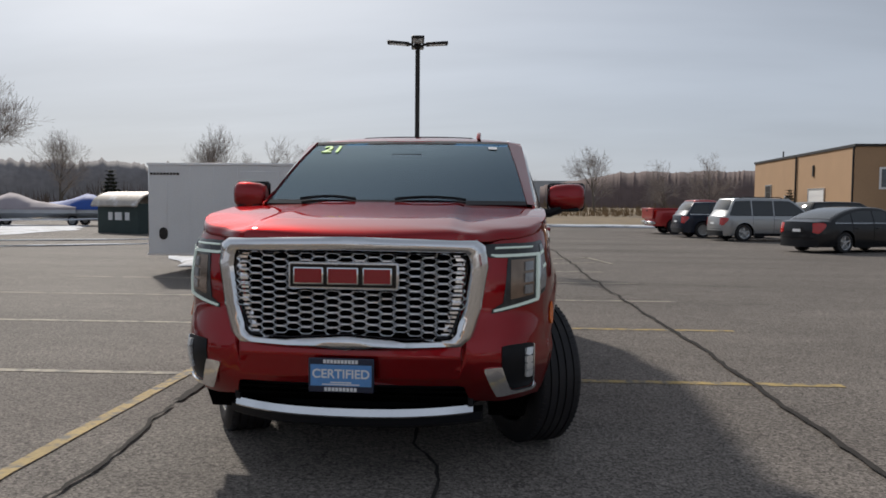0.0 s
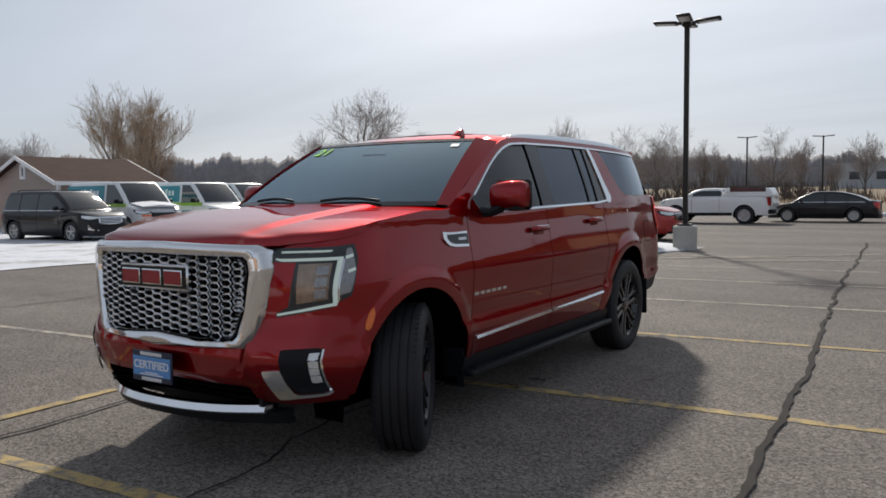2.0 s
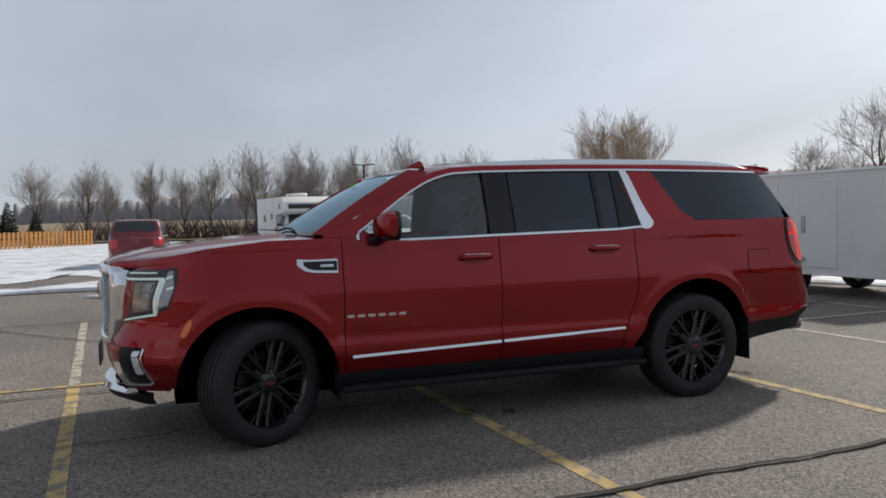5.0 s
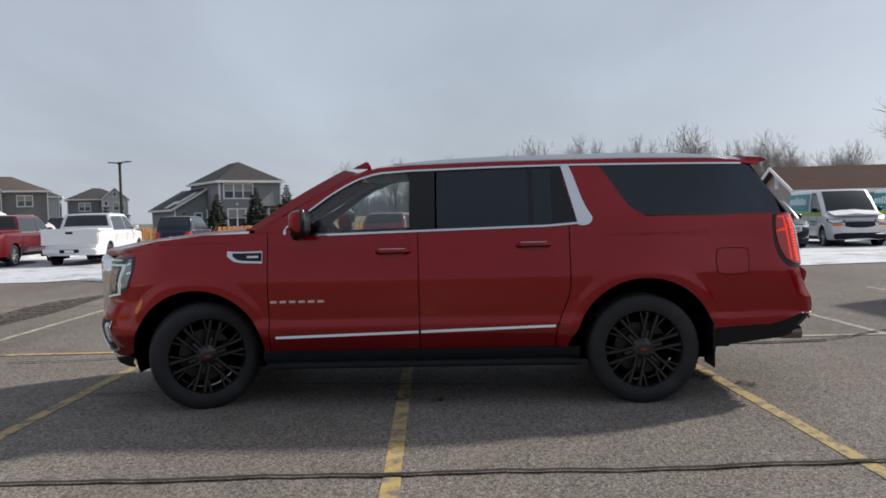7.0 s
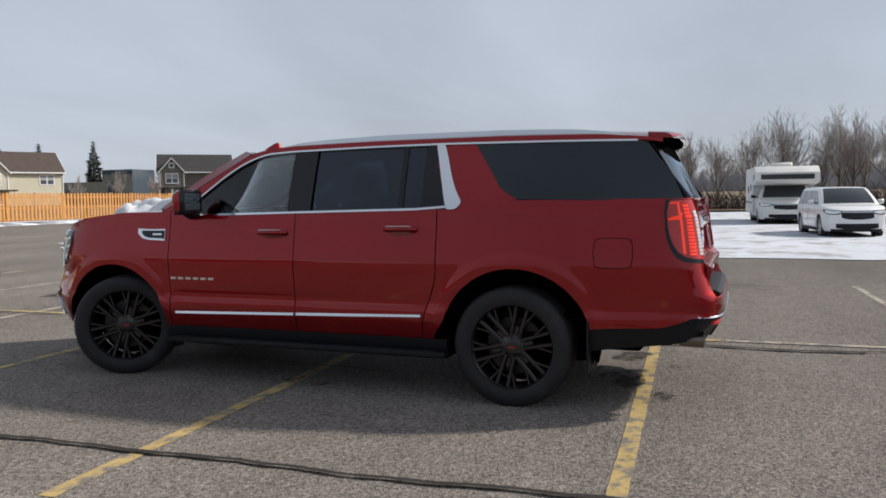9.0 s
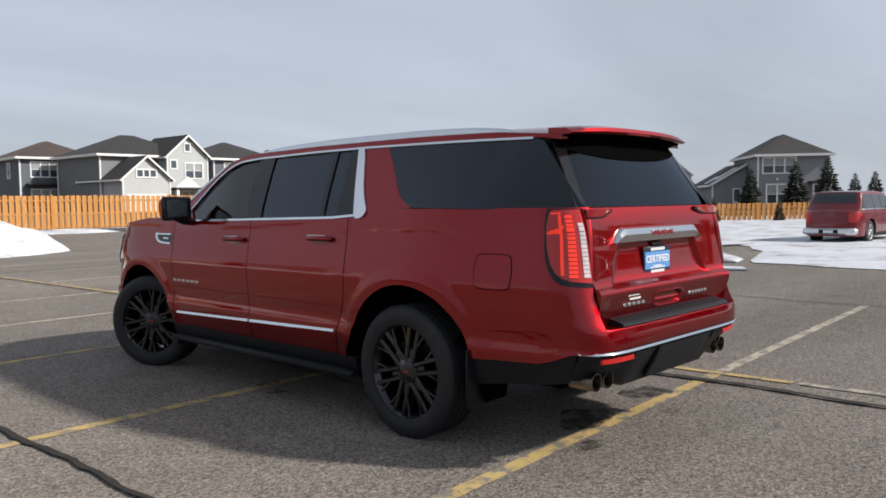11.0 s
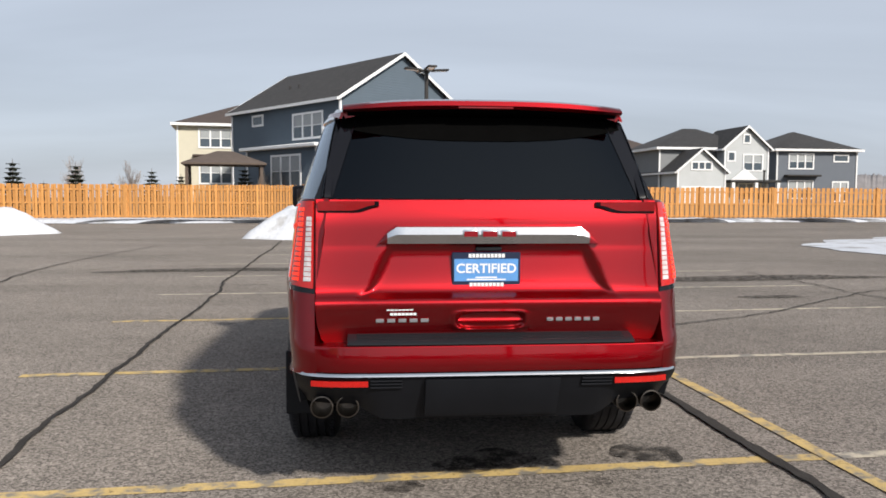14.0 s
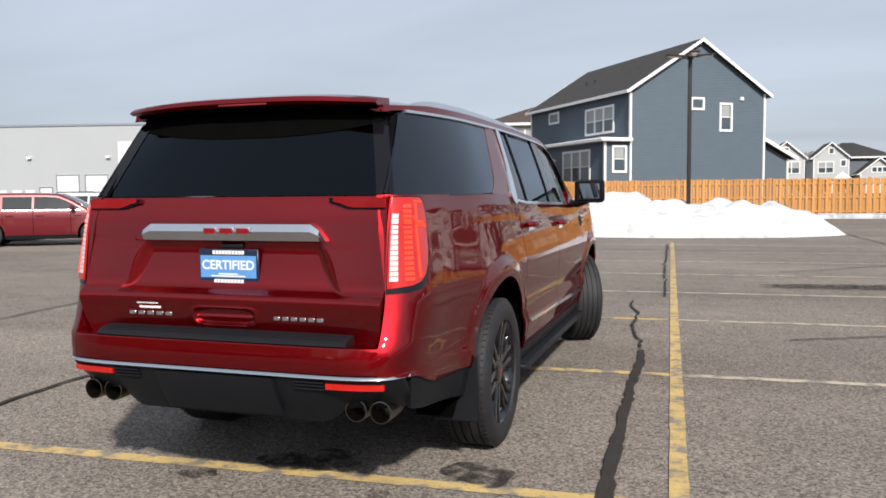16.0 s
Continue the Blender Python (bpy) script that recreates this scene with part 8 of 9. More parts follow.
def hip_roof(parent, x0, x1, y0, y1, z, rise, over=0.4, mat=SHINGLE):
    w, d = x1 - x0, y1 - y0
    r = min(w, d) / 2
    cx, cy = (x0 + x1) / 2, (y0 + y1) / 2
    a, b = ((x0 + r, cy), (x1 - r, cy)) if w > d else ((cx, y0 + r), (cx, y1 - r))
    base = [(x0 - over, y0 - over, z), (x1 + over, y0 - over, z), (x1 + over, y1 + over, z), (x0 - over, y1 + over, z)]
    top = [(*a, z + rise), (*b, z + rise)]
    faces = [(0, 1, 5, 4), (1, 2, 5), (2, 3, 4, 5), (3, 0, 4)] if w > d else [(0, 1, 4), (1, 2, 5, 4), (2, 3, 5), (3, 0, 4, 5)]
    Mesh().add(base + top, faces + [(0, 1, 2, 3)]).ob("roof", mat, parent)
    e = Mesh()
    e.box(x0 - over - 0.08, x1 + over + 0.08, y0 - over - 0.08, y1 + over + 0.08, z - 0.2, z + 0.03)
    e.ob("fascia", TRIM, parent)


def walls(parent, x0, x1, y0, y1, z0, z1, mat, gable=None, rise=0.0, corner=True, name="wall"):
    m = Mesh().box(x0, x1, y0, y1, z0, z1)
    if gable == "y":
        cx = (x0 + x1) / 2
        m.prism([(x0, z1), (x1, z1), (cx, z1 + rise)], "y", y0, y1)
    if gable == "x":
        cy = (y0 + y1) / 2
        m.prism([(y0, z1), (y1, z1), (cy, z1 + rise)], "x", x0, x1)
    o = m.ob(name, mat, parent, smooth=False)
    if corner:
        for x in (x0, x1):
            for y in (y0, y1):
                Mesh().box(x - 0.07, x + 0.07, y - 0.07, y + 0.07, z0, z1).ob("corner_board", TRIM, parent)
    return o


def south(x, y, z):
    return pose(x, y, z, 0, 0, 0)


def side_of(face, x, y, z):
    """A pose on a wall facing north (+y), south, east (+x) or west."""
    return pose(x, y, z, 0, 0, {"s": 0, "n": 180, "e": 90, "w": -90}[face])


# the big blue-grey house behind the fence: gable wall to the car park
BLUEGREY = siding("blue_grey_siding", (0.072, 0.100, 0.130))
hb = thing("house", "tall blue-grey clapboard house with dark roof and white trim", "house", pose(2.18, -43.96, 0, 0, 0, 37), "houses")
walls(hb, -10.0, 0, -14.0, 0, 0, 7.75, BLUEGREY, "y", 3.12)
gable_roof(hb, -10.0, 0, -14.0, 0, 7.75, 3.12, 0.32, SHINGLE, "y")
walls(hb, -12.3, -10.0, -11.0, -0.4, 0, 3.6, BLUEGREY)
Mesh().add([(-12.8, 0.0, 3.55), (-10.0, 0.0, 4.85), (-10.0, -11.2, 4.85), (-12.8, -11.2, 3.55), (-12.8, 0.0, 3.7), (-10.0, 0.0, 5.0), (-10.0, -11.2, 5.0), (-12.8, -11.2, 3.7)], [(0, 1, 2, 3), (4, 5, 6, 7), (0, 1, 5, 4), (1, 2, 6, 5), (2, 3, 7, 6), (3, 0, 4, 7)]).ob("roof", SHINGLE, hb)
Mesh().prism([(-12.3, 3.6), (-10.0, 3.6), (-10.0, 4.8)], "y", -0.41, -0.55).ob("wall", BLUEGREY, hb)
Mesh().add([(-12.85, 0.06, 3.45), (-9.95, 0.06, 4.8), (-9.95, 0.06, 5.05), (-12.85, 0.06, 3.7), (-12.85, -0.02, 3.45), (-9.95, -0.02, 4.8), (-9.95, -0.02, 5.05), (-12.85, -0.02, 3.7)], [(0, 1, 2, 3), (4, 5, 6, 7), (0, 1, 5, 4), (1, 2, 6, 5), (2, 3, 7, 6), (3, 0, 4, 7)]).ob("fascia", TRIM, hb)
house_window(hb, side_of("n", -7.0, 0.0, 6.2), 0.72, 1.55)
house_window(hb, side_of("n", -4.85, 0.0, 7.0), 0.75, 0.52, mid=False)
Mesh().box(-8.3, -8.05, 0, 0.12, 7.3, 7.5).ob("wall_lamp", TRIM, hb)
walls(hb, 0.0, 1.75, -8.6, -0.02, 0, 4.55, BLUEGREY)
Mesh().box(0.02, 2.2, -9.0, 0.4, 4.55, 4.78, c=0.04).ob("porch_roof", TRIM, hb)
house_window(hb, side_of("n", 0.75, -0.02, 3.5), 0.75, 1.4)
house_window(hb, side_of("e", 1.75, -3.6, 3.1), 3.4, 1.9, 3)
house_window(hb, side_of("e", 0.0, -3.7, 6.15), 3.4, 1.5, 3)
house_window(hb, side_of("e", 0.0, -10.2, 6.9), 1.3, 0.55, mid=False)
house_window(hb, side_of("e", 0.0, -10.4, 3.0), 1.2, 2.0, mid=False)
for y in (-8.2, -9.4):
    Mesh().tube([(-2.2, y, 8.6), (-2.2, y, 9.5)], 0.08, 8).ob("roof_pipe", SHINGLE, hb)


def hipped_house(x, y, turn, w, d, mat, roofmat, label, ground=0.8, rise=2.7, side=1, porch=True):
    h = thing("house", label, "house", pose(x, y, 0, 0, 0, turn), "houses")
    top = ground + 5.6
    walls(h, -w / 2, w / 2, -d, 0, 0, top, mat)
    hip_roof(h, -w / 2, w / 2, -d, 0, top, rise, 0.45, roofmat)
    house_window(h, side_of("n", side * w * 0.2, 0, ground + 4.35), 2.6, 1.4, 3)
    house_window(h, side_of("n", side * w * 0.2, 0, ground + 1.4), 2.6, 1.7, 3)
    house_window(h, side_of("n", -side * w * 0.3, 0, ground + 4.7), 1.5, 0.55, 1, False)
    house_window(h, side_of("n", -side * w * 0.3, 0, ground + 1.2), 1.6, 1.9, 2)
    house_window(h, side_of("e", w / 2, -d * 0.35, ground + 4.3), 0.8, 1.4)
    house_window(h, side_of("w", -w / 2, -d * 0.35, ground + 4.3), 0.8, 1.4)
    if porch:
        Mesh().box(side * w * 0.2 - 1.9, side * w * 0.2 + 1.9, 0, 0.8, ground + 2.75, ground + 2.95, c=0.05).ob("porch_roof", roofmat, h)
    return h


def gabled_house(x, y, turn, mat, mat2, roofmat, label, ground=0.8, w=10.5, garage=True):
    h = thing("house", label, "house", pose(x, y, 0, 0, 0, turn), "houses")
    top = ground + 5.4
    walls(h, -w / 2, w / 2, -9, 0, 0, top, mat)
    gable_roof(h, -w / 2, w / 2, -9, 0, top, 2.9, 0.35, roofmat, "x")
    walls(h, w / 2 - 4.0, w / 2 - 0.2, -4.5, 0.7, 0, top, mat2, "y", 2.1)
    gable_roof(h, w / 2 - 4.0, w / 2 - 0.2, -4.5, 0.7, top, 2.1, 0.3, roofmat, "y")
    house_window(h, side_of("n", w / 2 - 2.1, 0.7, ground + 4.2), 1.8, 1.45, 2)
    house_window(h, side_of("n", w / 2 - 2.1, 0.7, top + 0.95), 0.6, 0.6, 1, False)
    house_window(h, side_of("n", w / 2 - 2.1, 0.7, ground + 1.5), 1.9, 1.6, 2)
    house_window(h, side_of("n", -w / 2 + 2.2, 0.0, ground + 4.2), 1.8, 1.3, 2)
    if garage:
        walls(h, -w / 2 + 0.4, -w / 2 + 5.6, -3, 3.4, 0, ground + 2.7, mat2, "y", 2.3)
        gable_roof(h, -w / 2 + 0.4, -w / 2 + 5.6, -3, 3.4, ground + 2.7, 2.3, 0.3, roofmat, "y")
        house_window(h, side_of("n", -w / 2 + 3.0, 3.4, ground + 3.4), 1.7, 0.6, 3, False)
        Mesh().box(-w / 2 + 0.9, -w / 2 + 5.1, 3.38, 3.44, ground - 0.2, ground + 2.2).ob("garage_door", TRIM, h)
    Mesh().box(w / 2 - 4.9, w / 2 + 0.2, 0.7, 2.3, ground + 2.5, ground + 2.75, c=0.05).ob("porch_roof", roofmat, h)
    for px in (w / 2 - 4.6, w / 2 - 2.1, w / 2 - 0.1):
        Mesh().box(px - 0.12, px + 0.12, 2.0, 2.24, 0, ground + 2.5).ob("porch_post", TRIM, h)
    return h


GREYSIDE, ASHSIDE, TAUPE, PALEGREY, BROWNSIDE, SLATE, CREAM = (siding(n, c) for n, c in (("grey_siding", (0.16, 0.17, 0.18)), ("ash_siding", (0.22, 0.235, 0.25)), ("taupe_siding", (0.155, 0.135, 0.11)), ("pale_grey_siding", (0.40, 0.42, 0.43)), ("brown_grey_siding", (0.115, 0.10, 0.085)), ("slate_siding", (0.085, 0.10, 0.125)), ("cream_siding", (0.50, 0.47, 0.37))))
def street_house(x, y, turn, s, main, front, roofmat, label, garage=True, k=1.0):
    """A two-storey house with a gabled bay on one side of its front, a lower gabled garage on the other, and a porch; s = 1 puts the garage towards its own +x."""
    h = thing("house", label, "house", pose(x, y, 0, 0, 0, turn) @ Matrix.Scale(k, 4), "houses")

    def span(a, b):
        return (a, b) if s > 0 else (-b, -a)

    walls(h, *span(-5.2, 5.2), -10.5, -1.6, 0, 6.5, main)
    hip_roof(h, *span(-5.2, 5.2), -10.5, -1.6, 6.5, 2.3, 0.45, roofmat)
    walls(h, *span(-5.5, -0.9), -6, 0, 0, 6.5, front, "y", 2.0)
    gable_roof(h, *span(-5.5, -0.9), -6, 0, 6.5, 2.0, 0.32, roofmat, "y")
    house_window(h, side_of("n", -s * 3.9, 0, 5.0), 1.9, 1.45, 2)
    house_window(h, side_of("n", -s * 1.6, 0, 5.6), 0.6, 0.75, 1, False)
    house_window(h, side_of("n", -s * 3.2, 0, 7.35), 0.55, 0.7, 1, False)
    house_window(h, side_of("n", -s * 3.6, 0, 2.1), 2.2, 1.5, 3)
    Mesh().box(*span(-5.9, -0.6), 0.0, 1.9, 3.0, 3.25, c=0.05).ob("porch_roof", roofmat, h)
    Mesh().prism([(-s * 3.4, 3.25), (-s * 0.6, 3.25), (-s * 2.0, 4.35)], "y", 1.7, 1.9).ob("porch_gable", TRIM, h)
    for px in (-5.6, -3.3, -0.9):
        Mesh().box(s * px - 0.14, s * px + 0.14, 1.6, 1.88, 0, 3.0).ob("porch_post", TRIM, h)
    if garage:
        walls(h, *span(0.2, 5.0), -6, 2.2, 0, 4.1, front, "y", 2.0)
        gable_roof(h, *span(0.2, 5.0), -6, 2.2, 4.1, 2.0, 0.3, roofmat, "y")
        house_window(h, side_of("n", s * 2.6, 2.2, 4.55), 1.9, 0.6, 3, False)
        Mesh().box(*span(0.6, 4.6), 2.18, 2.25, 0, 2.6).ob("garage_door", TRIM, h)
    else:
        house_window(h, side_of("n", s * 2.2, -1.6, 5.0), 1.9, 1.45, 2)
        house_window(h, side_of("n", s * 2.2, -1.6, 2.0), 1.9, 1.6, 2)
    return h


# the street behind the fence, its fronts along the fence
hipped_house(-28.96, -80.81, -2, 8.0, 10, SLATE, SHINGLEBROWN, "slate-grey two-storey house with brown hipped roof", 1.0, 2.0)
street_house(-33.84, -69.22, 3, 1, GREYSIDE, PALEGREY, SHINGLE, "grey house with white gabled garage and porch")
hipped_house(-46.65, -73.12, 2, 9.0, 10, SLATE, SHINGLE, "dark slate two-storey house with dark hipped roof", 1.0, 2.2)
street_house(-29.58, -105.73, 2, -1, SLATE, TAUPE, SHINGLEBROWN, "taupe house with brown roof behind other houses", False, 0.9)
street_house(-20.29, -105.11, 2, -1, SLATE, PALEGREY, SHINGLE, "small grey gabled house with garage in the distance", True, 0.88)
street_house(-8.17, -88.62, 2, 1, SLATE, PALEGREY, SHINGLE, "small pale grey gabled house beyond the fence", False, 0.8)
hipped_house(11.46, -64.35, 9, 10.4, 10, CREAM, SHINGLEBROWN, "cream two-storey house with brown hipped roof", 2.1, 2.2)
# houses far behind the snow
gabled_house(-79.4, -94.0, -28, CREAM, CREAM, SHINGLEBROWN, "cream house with brown roof and a pale gable end", 0.6, 11.5, False)
gabled_house(-104.67, -83.1, -51, BROWNSIDE, TAUPE, SHINGLE, "brown house with long dark roof and a pale gable", 1.0, 11.8, False)
street_house(-113.4, -71.39, -57, -1, GREYSIDE, BROWNSIDE, SHINGLEBROWN, "brown-grey house with white gable trim and brown roof", False, 1.08)
def grey_house(x, y, turn, w, d):
    """A narrow two-storey house under a hipped roof, its origin at the near front corner, with a lower wing along one side."""
    h = thing("house", "grey two-storey house with dark hipped roof among spruces", "house", pose(x, y, 0, 0, 0, turn), "houses")
    walls(h, 0, w, 0, d, 0, 5.55, ASHSIDE)
    hip_roof(h, 0, w, 0, d, 5.55, 2.15, 0.35, SHINGLE)
    house_window(h, south(w * 0.30, 0, 4.5), 2.9, 1.35, 3)
    house_window(h, south(w * 0.34, 0, 1.75), 2.7, 1.75, 3)
    house_window(h, south(w * 0.86, 0, 1.6), 0.95, 2.0, 1, False)
    Mesh().box(w * 0.70, w + 0.3, -0.9, 0, 2.75, 2.95, c=0.03).ob("porch_roof", SHINGLE, h)
    Mesh().box(w * 0.74, w * 0.74 + 0.12, -0.8, -0.68, 0, 2.75).ob("porch_post", TRIM, h)
    Mesh().box(w * 0.26, w * 0.26 + 0.16, -0.12, 0, 3.05, 3.3).ob("wall_lamp", TRIM, h)
    # lower wing with its roof falling away from the house
    a, b, low, top = d * 0.42, d * 1.35, 2.75, 4.85
    walls(h, -3.4, -0.08, a, b, 0, low, ASHSIDE)
    Mesh().prism([(-3.4, low), (-0.08, low), (-0.08, top - 0.15)], "y", a, a + 0.2).ob("gable_end", ASHSIDE, h)
    house_window(h, south(-1.0, a, 1.7), 0.6, 1.2, 1, False)

    def slope(x0, x1, y0, y1, lift, thick):
        z = [low + (top - low) * (3.7 + q) / 3.65 + lift for q in (x0, x1)]
        return Mesh().add([(x0, y0, z[0]), (x1, y0, z[1]), (x1, y1, z[1]), (x0, y1, z[0])] + [(x0, y0, z[0] + thick), (x1, y0, z[1] + thick), (x1, y1, z[1] + thick), (x0, y1, z[0] + thick)], [(3, 2, 1, 0), (4, 5, 6, 7), (0, 1, 5, 4), (1, 2, 6, 5), (2, 3, 7, 6), (3, 0, 4, 7)])

    slope(-3.75, -0.05, a - 0.25, b + 0.3, -0.02, 0.16).ob("roof", SHINGLE, h)
    slope(-3.80, -0.05, a - 0.33, a - 0.255, -0.10, 0.26).ob("fascia", TRIM, h)
    Mesh().box(-3.86, -3.76, a - 0.33, b + 0.3, low - 0.16, low + 0.06).ob("gutter", TRIM, h)
    slope(-2.9, -0.9, a + 0.4, a + 1.7, 0.145, 0.05).ob("roof_snow", SNOW, h, "patch of snow on the roof")
    slope(-3.6, -2.4, a + 1.9, a + 3.4, 0.145, 0.05).ob("roof_snow", SNOW, h, "patch of snow on the roof")
    return h


grey_house(-72.0, -25.0, 126, 6.5, 9.5)
street_house(-122.89, -74.16, -64, -1, PALEGREY, PALEGREY, SHINGLE, "pale grey house with snow on a dark roof", False, 0.98)
street_house(-128.37, -64.58, -64, 1, GREYSIDE, PALEGREY, SHINGLE, "pale gabled house beside a grey one", False, 0.9)

# small tan building with brown roof behind the vans
TAN = siding("tan_siding", (0.36, 0.30, 0.26), 0.14)
tb = thing("garage_building", "low tan building with brown gabled roof and white trim", "building", pose(-33.1, 15.6, 0, 0, 0, -4))
walls(tb, -3.1, 3.1, 0, 5.0, 0, 2.25, TAN, "y", 1.12)
gable_roof(tb, -3.1, 3.1, 0, 5.0, 2.25, 1.12, 0.35, shade("red_brown_shingles", (0.062, 0.036, 0.031), 0.95, 0, 0.2, 1.5, 18, bump=0.4, bump_scale=14, spec=0.1), "y", 0.12)
house_window(tb, south(0, 0, 2.75), 0.22, 0.4, 1, False)

# ---- fence of upright boards, set on alternate sides of its rails ----
CEDAR = shade("new_cedar_boards", (0.50, 0.235, 0.065), 0.75, 0, 0.14, 2.0, 30, per_object=0.16, bump=0.2, bump_scale=30)
CEDARFAR = shade("cedar_boards_far", (0.50, 0.235, 0.065), 0.75, 0, 0.2, 2.0, 8)


def fence(a, b, height, label, single, phase=0):
    """Board-on-board fence from a to b; its boards are pieces of their own within the single stretch."""
    f = thing("wooden_fence", label, "fence", None, "fences")
    a, b = Vector(a), Vector(b)
    d = b - a
    n = int(d.length / 0.165)
    turn = math.degrees(math.atan2(d.y, d.x))
    base = Mesh().box(-0.068, 0.068, -0.011, 0.011, 0.06, height)
    tall = base.ob("board", CEDAR, f)
    data = tall.data
    bpy.data.objects.remove(tall)
    far, count = Mesh(), 0
    for k in range(n):
        p = a + d * (k + 0.5) / n
        off = 0.045 if k % 2 else -0.045
        m = pose(p.x, p.y, 0, 0, 0, turn) @ pose(0, off, random.Random(k + phase).uniform(-0.02, 0.02))
        if single[0] <= p.x <= single[1] and count < 300:
            o = new("board", data)
            o.parent, o.matrix_basis = f, m
            count += 1
        else:
            far.box(-0.068, 0.068, -0.011, 0.011, 0.06, height, m)
    if far.v:
        far.ob("board_run", CEDARFAR, f, smooth=False)["kind"] = "stuff"
    for z in (0.35, height * 0.52, height - 0.28):
        Mesh().box(0, d.length, -0.03, 0.03, z - 0.045, z + 0.045, pose(a.x, a.y, 0, 0, 0, turn)).ob("rail", CEDARFAR, f)
    for k in range(int(d.length / 2.44) + 1):
        p = a + d * min(1, k * 2.44 / d.length)
        Mesh().box(p.x - 0.05, p.x + 0.05, p.y - 0.05, p.y + 0.05, 0, height + 0.05).ob("post", CEDARFAR, f)


fence((23.66, -38.85), (-50.0, -43.03), 2.12, "orange-brown board fence, new cedar, along the car park", (-27, 22), 1)
fence((23.66, -38.85), (27.71, -44.86), 2.15, "short return of the cedar board fence", (90, 91), 2)
fence((-37.0, -23.1), (-55.0, -6.3), 1.12, "low cedar board fence between snow and houses", (-47, -38), 3)

# ---- car park lamps ----
BRONZE = shade("dark_bronze_metal", (0.020, 0.018, 0.017), 0.45, 0.4, 0.15, 6)
CONCRETE = shade("concrete", (0.42, 0.41, 0.39), 0.9, 0, 0.12, 2, 30, bump=0.2, bump_scale=30, second=(0.3, 0.29, 0.27), amount=0.6, stain_scale=3)


def lamp_post(x, y, height, turn, heads, base=0.0, label="dark square lamp post with flat heads"):
    p = thing("lamp_post", label, "lamp post", pose(x, y, 0, 0, 0, turn), "lamp posts")
    z0 = base
    if base:
        Mesh().lathe([(0.0, 0.0), (0.0, 0.30), (base - 0.03, 0.30), (base, 0.27), (base, 0.0)], 28, pose(0, 0, 0, 0, -90, 0)).ob("concrete_base", CONCRETE, p, "round concrete base")
        Mesh().box(-0.17, 0.17, -0.17, 0.17, base, base + 0.05, c=0.01).ob("base_cover", BRONZE, p)
    Mesh().box(-0.062, 0.062, -0.062, 0.062, z0, height - 0.02, c=0.012).ob("pole", BRONZE, p)
    Mesh().box(-0.10, 0.10, -0.10, 0.10, height - 0.10, height + 0.05, c=0.02).ob("collar", BRONZE, p)
    for a in heads:
        m = pose(0, 0, height, 0, 0, a) @ pose(0.12, 0, 0, 0, -4, 0)
        h = Mesh().box(0.0, 0.16, -0.04, 0.04, -0.03, 0.03, m).ob("bracket", BRONZE, p)
        Mesh().box(0.10, 0.70, -0.17, 0.17, -0.03, 0.035, m, c=0.02).ob("lamp_head", BRONZE, p, "flat lamp head")
        Mesh().box(0.18, 0.62, -0.12, 0.12, -0.036, -0.031, m).ob("lens", LAMPWHITE, p)
    return p


lamp_post(-2.07, 14.9, 5.72, 8, (0, 90, 180, 270), 0.62)
lamp_post(-1.62, -22.6, 6.05, 12, (0, 90, 180, 270), 0.0, "dark lamp post with four flat heads, in a snow heap")
lamp_post(-50.5, 12.45, 5.46, 60, (0, 180), 0.5)
lamp_post(-41.2, -21.3, 5.22, 70, (0, 180), 0.5)
lamp_post(-11.1, 67.7, 6.2, 5, (0, 180))
lamp_post(-4.8, 65.6, 5.9, 5, (0, 180))
lamp_post(-33.0, -58.0, 3.8, 0, (), 0.0, "dark street lamp post among houses")

# ---- warehouses ----
BUFF = shade("buff_block_wall", (0.37, 0.235, 0.135), 0.85, 0, 0.08, 0.6, 12, bump=0.15, bump_scale=10)
GREYMETAL = shade("pale_metal_cladding", (0.38, 0.40, 0.425), 0.5, 0, 0.04, 0.3, 10)
DOORWHITE = shade("white_roller_door", (0.66, 0.67, 0.68), 0.5, 0, 0.04, 2)


def roller_door(parent, m, w, h, glazed=True, mat=DOORWHITE):
    d = Mesh().box(-w / 2, w / 2, -0.06, 0.06, 0, h, m).ob("roller_door", mat, parent, "white sectional door")
    for k in range(1, 6):
        Mesh().box(-w / 2, w / 2, -0.068, -0.06, h * k / 6 - 0.012, h * k / 6 + 0.012, m).ob("door_joint", SATIN, d)
    if glazed:
        for k in range(3):
            a = -w / 2 + 0.3 + k * (w - 0.4) / 3
            Mesh().box(a, a + (w - 0.9) / 3, -0.075, -0.055, h * 0.36, h * 0.49, m).ob("door_pane", FARGLASS, d)
    f = Mesh()
    f.box(-w / 2 - 0.12, -w / 2, -0.09, 0.06, 0, h + 0.12, m)
    f.box(w / 2, w / 2 + 0.12, -0.09, 0.06, 0, h + 0.12, m)
    f.box(-w / 2, w / 2, -0.09, 0.06, h, h + 0.12, m)
    f.ob("door_frame", SATIN, d)


